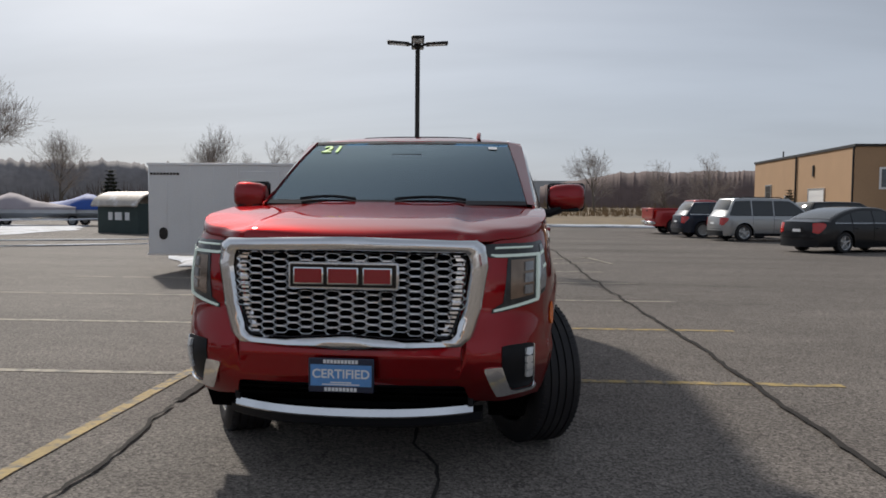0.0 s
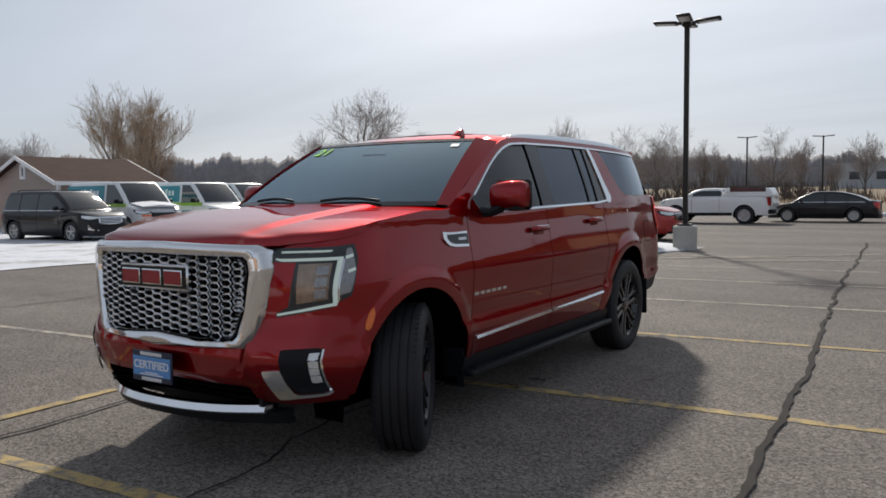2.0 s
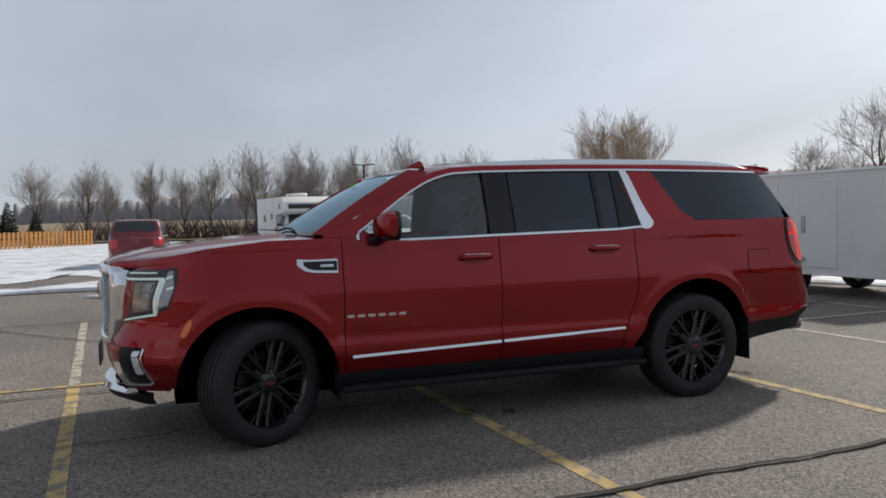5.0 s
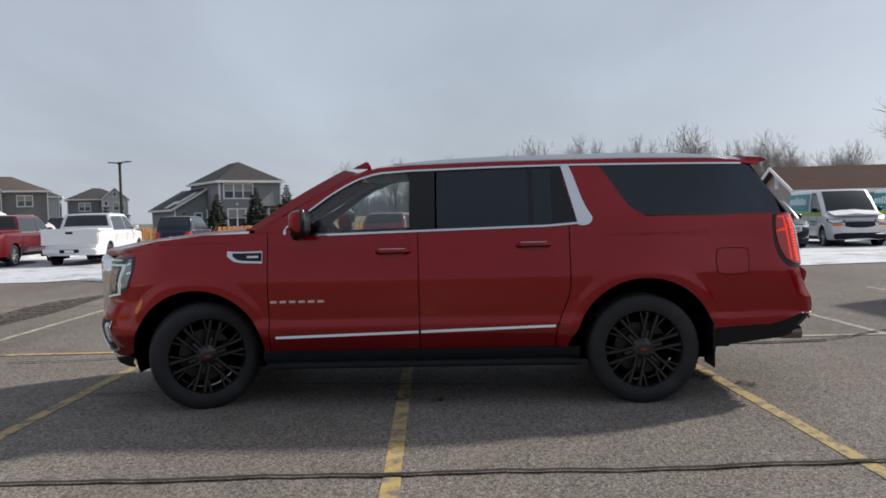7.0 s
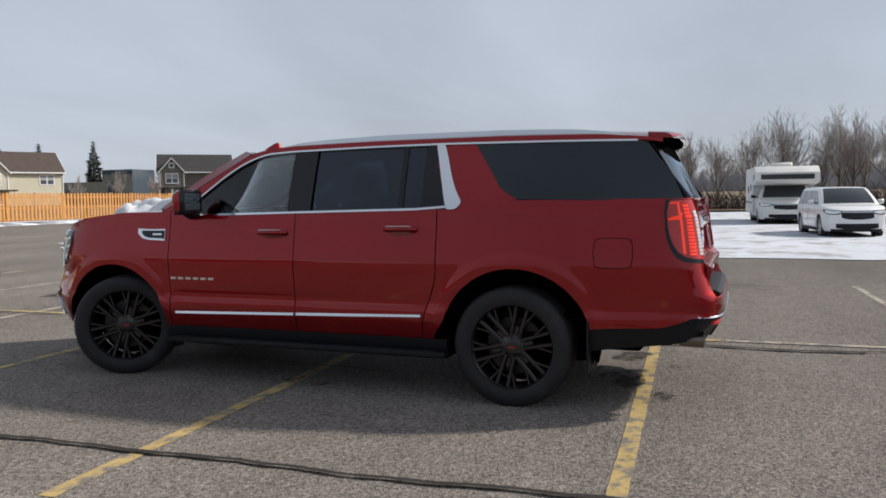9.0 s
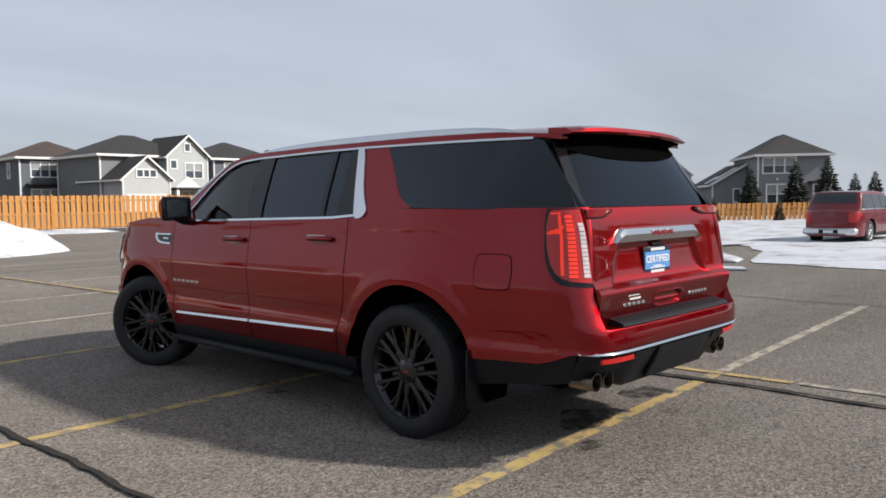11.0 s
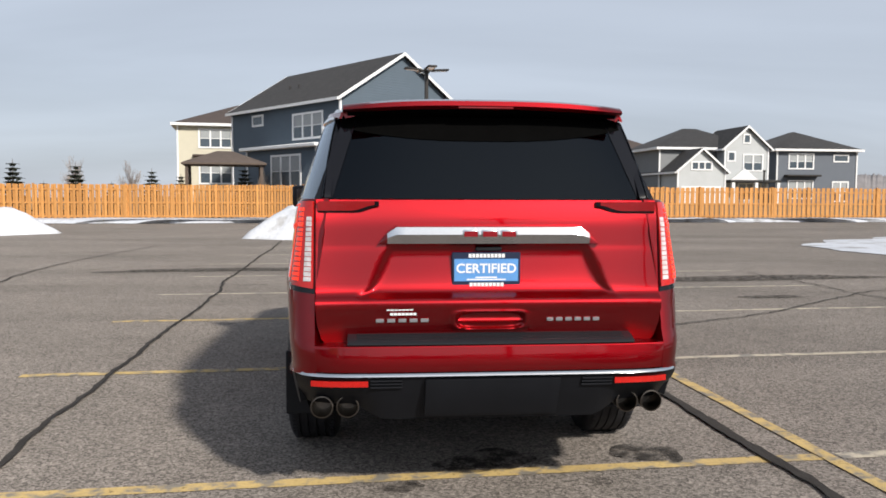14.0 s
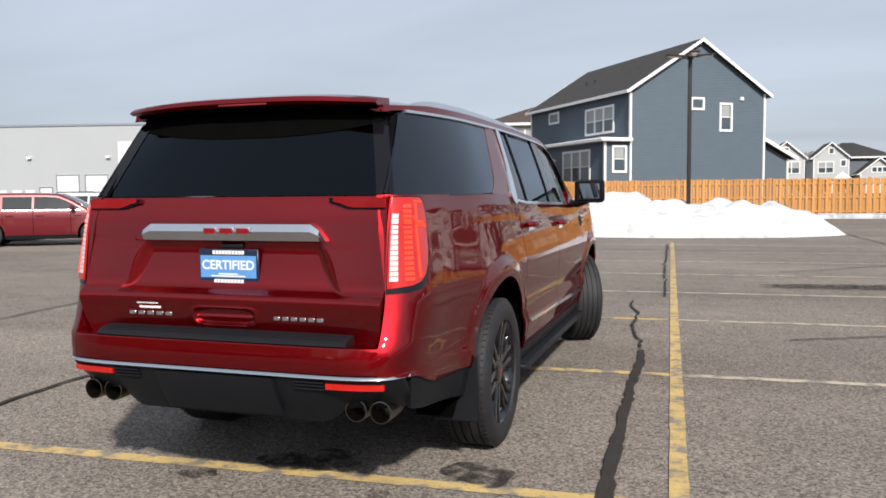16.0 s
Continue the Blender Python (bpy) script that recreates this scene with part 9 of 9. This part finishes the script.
wb_ = thing("warehouse", "buff block warehouse with flat roof and roller doors", "building", None)
Mesh().box(24.5, 60, 53.2, 78, 0, 5.85).ob("wall", BUFF, wb_, smooth=False)
Mesh().box(24.4, 60.1, 53.1, 78.1, 5.85, 6.05).ob("roof_edge", BRONZE, wb_)
Mesh().tube([(24.4, 53.3, 0.2), (24.4, 53.3, 5.85)], 0.08, 6).ob("downpipe", BRONZE, wb_)
Mesh().tube([(24.4, 65.4, 0.2), (24.4, 65.4, 5.85)], 0.08, 6).ob("downpipe", BRONZE, wb_)
for y, w, h, g_ in ((60.6, 3.4, 2.9, False), (67.6, 1.3, 2.4, False), (73.2, 1.6, 3.5, False)):
    roller_door(wb_, side_of("w", 24.5, y, 0), w, h, g_, DOORWHITE if w > 3 else BRONZE)
Mesh().box(24.40, 24.52, 61.2, 61.5, 4.0, 4.9).ob("wall_lamp", BRONZE, wb_)
house_window(wb_, side_of("s", 27.6, 53.2, 3.6), 2.6, 1.3, 2, False)
for x, y in ((26, 74), (28, 55)):
    Mesh().tube([(x, y, 5.9), (x, y, 6.9)], 0.07, 6).ob("roof_pipe", BRONZE, wb_)

wg = thing("dealer_building", "large pale grey metal-clad workshop with white roller doors", "building", pose(48.36, -59.89, 0, 0, 0, 13))
Mesh().box(0, 63, -34, 0, 0, 8.5).ob("wall", GREYMETAL, wg, smooth=False)
Mesh().box(-0.1, 63.1, -34.1, 0.1, 8.5, 8.7).ob("roof_edge", SATIN, wg)
for x, w, h in ((6.9, 2.2, 3.6), (9.9, 2.2, 3.6), (12.2, 1.2, 2.4)):
    roller_door(wg, side_of("n", x, 0, 0), w, h)
roller_door(wg, side_of("n", 2.9, 0, 0), 2.6, 3.6)
Mesh().box(2.0, 4.6, -0.02, 0.06, 4.2, 6.9).ob("upper_panel", DOORWHITE, wg)
for x in (13.9, 15.3, 16.9):
    Mesh().box(x - 0.5, x + 0.5, -0.03, 0.06, 0, 2.2).ob("service_door", DOORWHITE, wg)
for x in (5.6, 13.8):
    Mesh().box(x - 0.2, x + 0.2, -0.02, 0.3, 5.3, 5.5).ob("wall_lamp", TRIM, wg)
Mesh().box(-5.5, -0.01, -33, -9, 0, 2.9).ob("annex", GREYMETAL, wg, smooth=False)
for y in (-5.5, -20):
    Mesh().box(-0.3, 0.02, y - 0.25, y + 0.25, 3.8, 4.0).ob("wall_lamp", TRIM, wg)
Mesh().box(-0.08, 0.02, -3.2, -2.9, 3.0, 6.4).ob("dark_duct", BRONZE, wg)
Mesh().tube([(3, -9, 8.6), (3, -9, 10.4)], 0.1, 6).ob("roof_pipe", TRIM, wg)
Mesh().tube([(2, -11, 8.6), (2, -11, 9.9)], 0.14, 6).ob("roof_pipe", TRIM, wg)

fw = thing("distant_warehouse", "long white building across the valley", "building", None)
Mesh().box(-22, 22, 235, 262, 2.0, 9.0).ob("wall", GREYMETAL, fw, smooth=False)
for k in range(6):
    Mesh().box(-18 + k * 6.5, -15.5 + k * 6.5, 234.9, 235.1, 4.5, 6.6).ob("window", FARGLASS, fw)
gh = thing("glasshouse_building", "long glazed greenhouse roof beyond the fence", "building", None)
Mesh().box(-125, -92, -110, -90, 0, 4.6).ob("wall", PANE, gh, smooth=False)
Mesh().box(-98, -93, -92, -86, 0, 6.5).ob("glass_tower", PANE, gh)

# ---- hut with a curved metal roof, and low sheds ----
HUTGREEN = shade("dark_green_boards", (0.035, 0.055, 0.055), 0.8, 0, 0.15, 2, 20)
TINROOF = shade("weathered_tin", (0.45, 0.41, 0.37), 0.6, 0.3, 0.2, 2, 10, second=(0.72, 0.73, 0.75), amount=0.7)
ht = thing("hut", "dark green hut with a curved tin roof and notices", "hut", pose(-16.9, 28.4, 0, 0, 0, -28))
Mesh().box(-1.5, 1.5, -1.0, 1.0, 0, 1.35).ob("hut_wall", HUTGREEN, ht)
rows_o = [[(x, 1.25 * math.cos(t), 1.15 + 0.75 * math.sin(t)) for x in steps(-1.7, 1.7, 4)] for t in steps(0.15, math.pi - 0.15, 12)]
Mesh().slab(rows_o, [[(x, y * 0.96, z - 0.06) for x, y, z in r] for r in rows_o]).ob("tin_roof", TINROOF, ht, "curved tin roof with snow")
for x, w in ((-0.5, 0.3), (0.1, 0.5), (0.75, 0.3)):
    Mesh().box(x - w / 2, x + w / 2, -1.03, -1.0, 0.6, 0.95).ob("notice", WHITEPRINT, ht)
hs = thing("shelter", "low grey shelter with a snowy pitched roof", "hut", pose(-8.9, 25.8, 0, 0, 0, 38))
Mesh().box(-1.25, 1.25, -0.95, 0.95, 0, 1.42).ob("shelter_wall", shade("weathered_grey_boards", (0.20, 0.19, 0.18), 0.85, 0, 0.2, 3, 25), hs)
for q in (1, -1):
    rows_o = [[(x, q * lerp(1.2, 0.0, t), lerp(1.38, 2.02, t) + 0.05 * math.sin(math.pi * t)) for t in steps(0, 1, 5)] for x in steps(-1.5, 1.5, 6)]
    Mesh().slab(rows_o, [[(x, y * 0.97, z - 0.07) for x, y, z in r] for r in rows_o]).ob("roof_slope", TINROOF, hs, "pitched roof under thin snow")
gable = Mesh()
for x in (-1.27, 1.22):
    gable.prism([(-1.0, 1.40), (1.0, 1.40), (0.0, 1.94)], "x", x, x + 0.05)
gable.ob("gable", HUTGREEN, hs)
dp = thing("waste_skip", "blue-grey metal waste skip with closed lid", "skip", pose(-26.2, 27.9, 0, 0, 0, -20))
Mesh().prism([(-0.8, 0.0), (0.8, 0.0), (0.95, 1.15), (-0.95, 1.15)], "y", -0.6, 0.6).ob("skip_body", shade("skip_blue", (0.08, 0.13, 0.17), 0.6, 0, 0.2, 3), dp, bevel=0.02)
Mesh().box(-1.0, 1.0, -0.65, 0.65, 1.15, 1.27, c=0.04).ob("skip_lid", BLACK, dp)
kb = Mesh()
kb.box(-16, 60, 49.6, 49.85, 0, 0.15)
tagged(kb.ob("kerb", CONCRETE), "low concrete kerb along the far edge", "kerb", kind="structure")
gr = Mesh()
gr.grid([[(x, y, 0.06 + 0.0 * x + curve1([(50, 0.0), (90, 0.6), (200, 1.5), (420, 4)], y)) for y in (49.8, 60, 90, 140, 200, 420)] for x in steps(-160, 160, 10)])
tagged(gr.ob("meadow", WINTERGRASS), "dead brown winter grass beyond the car park", "grass", kind="structure")
gr = Mesh()
gr.grid([[(x, y, 0.06 + curve1([(-400, 3), (-120, 1.2), (-50, 0.0)], x)) for x in (-400, -120, -80, -58)] for y in steps(-30, 120, 8)])
tagged(gr.ob("meadow_west", WINTERGRASS), "dead brown grass at the edge of the wood", "grass", kind="structure")
gr = Mesh()
gr.grid([[(x, y, 0.05 + curve1([(-300, 2), (-70, 0.9), (-46, 0.5), (-42, 0.0)], y)) for y in (-300, -120, -70, -46, -42.2)] for x in steps(-120, 45, 8)])
tagged(gr.ob("lawn", WINTERGRASS), "dull winter lawn round the houses", "grass", kind="structure")

# ---- garden pavilion beside the blue house ----
pv = thing("gazebo", "brown garden gazebo with a hipped roof on posts", "gazebo", pose(9.4, -44.6, 0, 0, 0, 9))
PAVILION = shade("brown_pavilion_wood", (0.10, 0.075, 0.06), 0.8, 0, 0.2, 3, 25)
rf = Mesh()
rf.add([(-2.5, -2.0, 3.5), (2.5, -2.0, 3.5), (2.5, 2.0, 3.5), (-2.5, 2.0, 3.5), (-0.5, 0, 4.3), (0.5, 0, 4.3), (-2.5, -2.0, 3.4), (2.5, -2.0, 3.4), (2.5, 2.0, 3.4), (-2.5, 2.0, 3.4)], [(0, 1, 5, 4), (2, 3, 4, 5), (1, 2, 5), (3, 0, 4), (0, 1, 7, 6), (1, 2, 8, 7), (2, 3, 9, 8), (3, 0, 6, 9), (6, 7, 8, 9)])
rf.ob("gazebo_roof", PAVILION, pv)
for x in (-2.2, 2.2):
    for y in (-1.7, 1.7):
        Mesh().box(x - 0.09, x + 0.09, y - 0.09, y + 0.09, 0, 3.42).ob("post", PAVILION, pv)


# ---- bare trees, spruces and far woods ----
BARK = shade("grey_bark", (0.13, 0.115, 0.10), 0.95, 0, 0.25, 3, 40)
TWIG = shade("bare_twigs", (0.30, 0.265, 0.245), 0.95, 0, 0.25, 3, 40)
WILLOWTWIG = shade("willow_twigs", (0.30, 0.22, 0.15), 0.95, 0, 0.25, 3, 40)
NEEDLE = shade("spruce_needles", (0.036, 0.042, 0.028), 0.9, 0, 0.35, 1.2, 14, second=(0.07, 0.06, 0.042), stain_scale=2)
BRUSH = shade("brown_brush", (0.12, 0.096, 0.082), 0.95, 0, 0.35, 0.5, 5, second=(0.12, 0.09, 0.066), stain_scale=0.3)
# distance haze is mixed into this colour: paler and greyer than near scrub
HAZYWOOD = shade("hazy_far_wood", (0.21, 0.20, 0.205), 0.95, 0, 0.25, 0.05, 0.6, second=(0.27, 0.255, 0.255), stain_scale=0.06)


def bare_tree(name, seed, height, spread_, label, twig=TWIG, up=0.55, levels=4, stems=1, density=1.0):
    """A leafless tree: tapered trunk and limbs, and a crown of forked twigs."""
    rnd = random.Random(seed)
    t = thing(name, label, "tree", None, "bare trees")
    trunk, crown = Mesh(), Mesh()

    def limb(p, d, length, radius, level):
        pts, rad = [p], [radius]
        n = 4 if level < 3 else 3
        for i in range(n):
            bend = Vector((rnd.uniform(-1, 1), rnd.uniform(-1, 1), rnd.uniform(-0.3, 1.0) * up)) * (0.24 if level else 0.10)
            d = (d + bend).normalized()
            p = p + d * length / n
            pts.append(p)
            rad.append(max(radius * (1 - 0.62 * (i + 1) / n), 0.0085))
        (trunk if level < 2 else crown).tube(pts, rad, 6 if level < 2 else (4 if level == 2 else 3), caps=False)
        if level >= levels:
            return
        kids = {0: 8, 1: 6, 2: 6, 3: 3}.get(level, 3)
        for k in range(int(kids * density + 0.5)):
            f = rnd.uniform(0.35 if level else 0.30, 1.0)
            i = min(int(f * n), n - 1)
            q = pts[i].lerp(pts[i + 1], f * n - i)
            a = rnd.uniform(0, 2 * math.pi)
            side = d.cross(Vector((math.cos(a), math.sin(a), 0.3))).normalized()
            nd = (d * rnd.uniform(0.5, 1.0) + side * rnd.uniform(0.5, 1.0) * spread_ + Vector((0, 0, 0.25 * up))).normalized()
            limb(q, nd, length * rnd.uniform(0.48, 0.72), radius * (1 - 0.55 * f) * 0.55, level + 1)
        limb(pts[-1], d, length * 0.6, rad[-1], level + 1)

    for s in range(stems):
        a = 2 * math.pi * s / stems
        lean = Vector((math.cos(a) * 0.35, math.sin(a) * 0.35, 1)) if stems > 1 else Vector((rnd.uniform(-0.08, 0.08), rnd.uniform(-0.08, 0.08), 1))
        limb(Vector((math.cos(a) * 0.2, math.sin(a) * 0.2, 0)) if stems > 1 else Vector((0, 0, 0)), lean.normalized(), height * 0.46, height * 0.020, 0)
    trunk.ob("trunk", BARK, t, fix=False)
    crown.ob("crown", twig, t, "fine leafless twigs", fix=False)["kind"] = "stuff"
    return t


def spruce(seed, height, width, label="dark green spruce tree with drooping boughs"):
    rnd = random.Random(seed)
    t = thing("spruce", label, "tree", None, "spruces")
    Mesh().tube([(0, 0, 0), (0, 0, height * 0.6), (0, 0, height)], [height * 0.022, height * 0.014, 0.01], 6).ob("trunk", BARK, t, fix=False)
    c = Mesh()
    tiers = int(height * 4.2)
    for k in range(tiers):
        f = k / tiers
        z = height * (0.07 + 0.93 * f)
        r = width * (1 - f) ** 0.85 * rnd.uniform(0.85, 1.1) + 0.06
        n = max(5, int(13 * (1 - f) + 4))
        for j in range(n):
            a = 2 * math.pi * (j + rnd.random()) / n
            L_ = r * rnd.uniform(0.7, 1.12)
            u = Vector((math.cos(a), math.sin(a), 0))
            s = Vector((-u.y, u.x, 0))
            p = Vector((0, 0, z))
            pts = [p, p + u * L_ * 0.5 + Vector((0, 0, -0.06 * L_)), p + u * L_ + Vector((0, 0, -0.18 * L_))]
            w = 0.10 + 0.16 * L_
            for q in (0, 1):
                a0, b0 = pts[q], pts[q + 1]
                wa, wb2 = w * (0.5 if q == 0 else 1.0), w * (1.0 if q == 0 else 0.1)
                c.add([a0 - s * wa, a0 + s * wa, b0 + s * wb2, b0 - s * wb2], [(0, 1, 2, 3)])
                c.add([a0 - s * wa * 0.7, a0 + Vector((0, 0, -0.14 - wa * 0.5)), b0 + Vector((0, 0, -0.10)), b0 + s * wb2], [(0, 1, 2, 3)])
            for q in range(3):
                e = pts[1].lerp(pts[2], rnd.random()) + s * rnd.uniform(-w, w)
                c.add([e, e + (u * 0.10 + s * 0.08) * 1.2, e + u * 0.2 + Vector((0, 0, -0.05)), e + (u * 0.10 - s * 0.08) * 1.2], [(0, 1, 2, 3)])
    c.ob("crown", NEEDLE, t, "dense needled boughs", fix=False)["kind"] = "stuff"
    return t


def plant(model, spots):
    """The model goes to the first spot, copies to the rest: x, y, size, turn."""
    for k, (x, y, s, a) in enumerate(spots):
        m = pose(x, y, 0, 0, 0, a)
        if k == 0:
            model.matrix_basis = m @ Matrix.Scale(s, 4)
        else:
            o = copy_thing(model, m)
            o.scale = (s, s, s)


T1 = bare_tree("bare_tree", 11, 10.0, 0.95, "wide leafless tree with grey branches", density=1.0)
T2 = bare_tree("bare_tree", 23, 10.0, 0.7, "tall slender leafless tree", up=0.9)
T3 = bare_tree("willow_tree", 37, 10.0, 0.75, "broad leafless willow with tawny twigs", WILLOWTWIG, up=1.1, stems=3)
T4 = bare_tree("bare_tree", 41, 9.0, 1.0, "leafless tree with spreading crown", up=0.45)
T5 = bare_tree("young_tree", 53, 5.0, 0.5, "thin young leafless tree", up=1.2, levels=3)
plant(T1, [(-45.0, 56.5, 1.2, 10), (-40.0, 60.0, 0.8, 130), (9.2, 88.0, 0.85, 200), (-43, 47, 0.75, 75)])
plant(T4, [(22.0, 86.0, 0.85, 20), (18.0, 92.0, 0.8, 90), (-20.0, 78.0, 0.95, 160), (-12.5, 88.0, 0.95, 220), (-26.0, 76.0, 0.95, 300), (-24, 84, 0.95, 40)])
plant(T3, [(-45.5, 31.0, 0.9, 0), (-54.0, 38.0, 0.65, 80)])
rnd = random.Random(5)
plant(T2, [(-36.5, 72.0, 1.05, 0), (-32.0, 74.0, 0.95, 60)] + [(lerp(-62, -70, rnd.random()), y + rnd.uniform(-1.5, 1.5), rnd.uniform(0.6, 0.9), rnd.uniform(0, 360)) for y in steps(6, 34, 13)] + [(x, 92 + rnd.uniform(-6, 6), rnd.uniform(0.55, 0.8), rnd.uniform(0, 360)) for x in steps(-40, 0, 11)])
plant(T2, [(rnd.uniform(-76, -88), y + rnd.uniform(-1.5, 1.5), rnd.uniform(0.6, 0.95), rnd.uniform(0, 360)) for y in steps(8, 32, 7)] + [(-78.5, -12.5, 0.75, 20), (-82.0, -8.5, 0.8, 140), (-77.0, -6.0, 0.65, 250), (-83.0, -2.5, 0.8, 70), (-78.0, 1.0, 0.7, 310), (-85.0, 4.0, 0.85, 180)])
plant(T5, [(25.55, -34.01, 1.0, 0), (15.74, -46.64, 0.75, 50), (19.46, -47.06, 0.8, 100), (7.27, -47.84, 0.7, 20), (-65.95, -63.99, 1.0, 70), (-63.83, -67.93, 0.9, 150), (-70.01, -62.11, 1.0, 200)])
S1 = spruce(3, 5.4, 1.9)
plant(spruce(21, 9.0, 2.0, "tall dark evergreen behind the cream house"), [(-92.0, -104.0, 1.25, 0), (-97.0, -97.5, 1.3, 80), (-88.0, -108.0, 1.15, 30)])
S2 = spruce(8, 3.2, 0.95, "small dark green spruce tree")
plant(S1, [(25.29, -39.82, 0.82, 0), (-67.0, -23.7, 0.78, 40), (-70.3, -20.9, 0.90, 90), (-66.0, -16.8, 0.90, 10), (-66.0, -14.7, 0.64, 60), (-66.0, -13.2, 0.66, 160), (-64.4, -11.0, 0.5, 120)])
plant(S2, [(-41.5, -15.6, 0.50, 0), (-45.0, -13.0, 0.42, 70), (-37.6, -20.6, 0.82, 30), (-40.6, -17.2, 0.68, 200), (-36.4, -21.6, 0.6, 140), (21.67, -43.5, 1.15, 10), (18.18, -43.89, 1.1, 80), (13.79, -44.29, 1.0, 130), (11.98, -44.03, 0.9, 40), (8.19, -44.62, 1.05, 200), (16.19, -44.23, 0.75, 90), (10.18, -44.17, 0.7, 20), (20.08, -43.94, 0.75, 20), (6.69, -44.26, 0.75, 120), (23.09, -44.07, 0.85, 220), (23.5, 64, 1, 0), (-38.5, 66, 1.5, 20), (-33.0, 64.0, 1.1, 90)])


def wood(name, pts, depth, height, seed, label, mat=BRUSH, step=0.5, twigs=9):
    """A belt of leafless scrub: a great many thin uneven stems, thicker below."""
    rnd = random.Random(seed)
    m = Mesh()
    for (a, b), (c, d) in zip(pts, pts[1:]):
        n = int(math.hypot(c - a, d - b) / step)
        nx, ny = -(d - b) / max(n * step, 0.01), (c - a) / max(n * step, 0.01)
        for i in range(n):
            f = i / n
            hh = height * (0.75 + 0.5 * noise.noise((lerp(a, c, f) * 0.12, lerp(b, d, f) * 0.12, seed)))
            for k in range(twigs):
                o = rnd.uniform(0, depth)
                x, y = lerp(a, c, f) + nx * o + rnd.uniform(-0.5, 0.5), lerp(b, d, f) + ny * o + rnd.uniform(-0.5, 0.5)
                h = hh * rnd.uniform(0.35, 1.0)
                lx, ly = rnd.uniform(-0.5, 0.5) * h * 0.5, rnd.uniform(-0.5, 0.5) * h * 0.5
                w = rnd.uniform(0.02, 0.05) * h ** 0.5 + 0.015
                m.add([(x - w, y, 0), (x + w, y + w, 0), (x + lx * 0.6 + w * 0.6, y + ly * 0.6, h * 0.6), (x + lx, y + ly, h)], [(0, 1, 2, 3)])
                m.add([(x + lx * 0.3, y + ly * 0.3, h * 0.35), (x + lx * 0.3 + w, y + ly * 0.3, h * 0.4), (x - lx * 0.8, y - ly * 0.9, h * 0.85)], [(0, 1, 2)])
    return tagged(m.ob(name, mat, fix=False, smooth=False), label, "scrub", kind="stuff")


def ridge(name, pts, mat, seed, label, thick=30, rough=0.16):
    """A far wooded rise, its crest uneven with treetops."""
    rows = []
    for (x, y, h), (x2, y2, h2) in zip(pts, pts[1:]):
        for f in steps(0, 1, 260)[:-1]:
            px, py, ph = lerp(x, x2, f), lerp(y, y2, f), lerp(h, h2, f)
            top = ph * (1 + rough * noise.noise((px * 0.15, py * 0.15, seed)) + rough * 0.7 * noise.noise((px * 0.6, py * 0.6, seed + 3)) + rough * 0.9 * max(0.0, noise.noise((px * 2.3, py * 2.3, seed + 5))))
            d = Vector((px, py)).normalized() * thick
            rows.append([(px, py, -0.5), (px + d.x * 0.05, py + d.y * 0.05, top * 0.55), (px + d.x * 0.15, py + d.y * 0.15, top * 0.85), (px + d.x * 0.3, py + d.y * 0.3, top), (px + d.x, py + d.y, top * 0.5)])
    return tagged(Mesh().grid(rows).ob(name, mat, fix=False, sharp=180), label, "woodland", kind="structure")


wood("scrub_belt", [(-77, -15), (-75, -9), (-72, -2), (-71, 12), (-66, 30), (-60, 44), (-50, 56), (-42, 66)], 7, 3.4, 1, "dense brown leafless scrub along the snow")
wood("thicket", [(-60.5, -9), (-60, 0), (-60, 9), (-58, 17), (-56, 24)], 3.5, 3.1, 5, "dense dark brown thicket behind the parked trailers", shade("thicket_brown", (0.115, 0.088, 0.078), 0.95, 0, 0.25, 1, 10), 0.22, 11)
wood("scrub_belt", [(-42, 64), (-30, 74), (-14, 82), (0, 88)], 9, 4.6, 2, "dense grey-brown leafless thicket", step=0.5, twigs=10)
wood("scrub_belt", [(0, 92), (20, 92), (40, 96)], 7, 3.2, 3, "tall dead grass and scrub beyond the car park", WINTERGRASS, 0.6, 9)
wood("reed_belt", [(-14, 70), (6, 72), (26, 76)], 8, 1.7, 4, "tawny dead reeds beyond the car park", shade("reed", (0.24, 0.165, 0.09), 0.9, 0, 0.3, 1, 10), 0.5, 10)
ridge("hazy_far_wood", [(-260, -40, 8), (-240, 60, 10.5), (-180, 150, 13), (-90, 200, 11.5)], HAZYWOOD, 4, "far grey-brown leafless woodland, its colour paled for haze")
ridge("far_ridge", [(-120, 330, 17), (-30, 350, 16), (10, 360, 12)], HAZYWOOD, 7, "distant wooded ridge")
ridge("near_ridge", [(4, 150, 5.5), (20, 150, 8.6), (60, 150, 9.4), (120, 140, 9.2)], shade("red_brown_wood", (0.135, 0.098, 0.092), 0.95, 0, 0.25, 0.05, 0.6), 9, "reddish-brown leafless wooded bank", 40, 0.055)
ridge("house_wood", [(-120, -140, 6), (-60, -150, 7.5), (-10, -150, 8.5)], HAZYWOOD, 12, "distant trees behind the houses")
# added out of view: closes the east so the car's flank reflects a horizon
ridge("unseen_east_line", [(200, -60, 7), (210, 40, 8), (150, 130, 9)], HAZYWOOD, 14, "added line of trees out of view, a horizon for reflections")
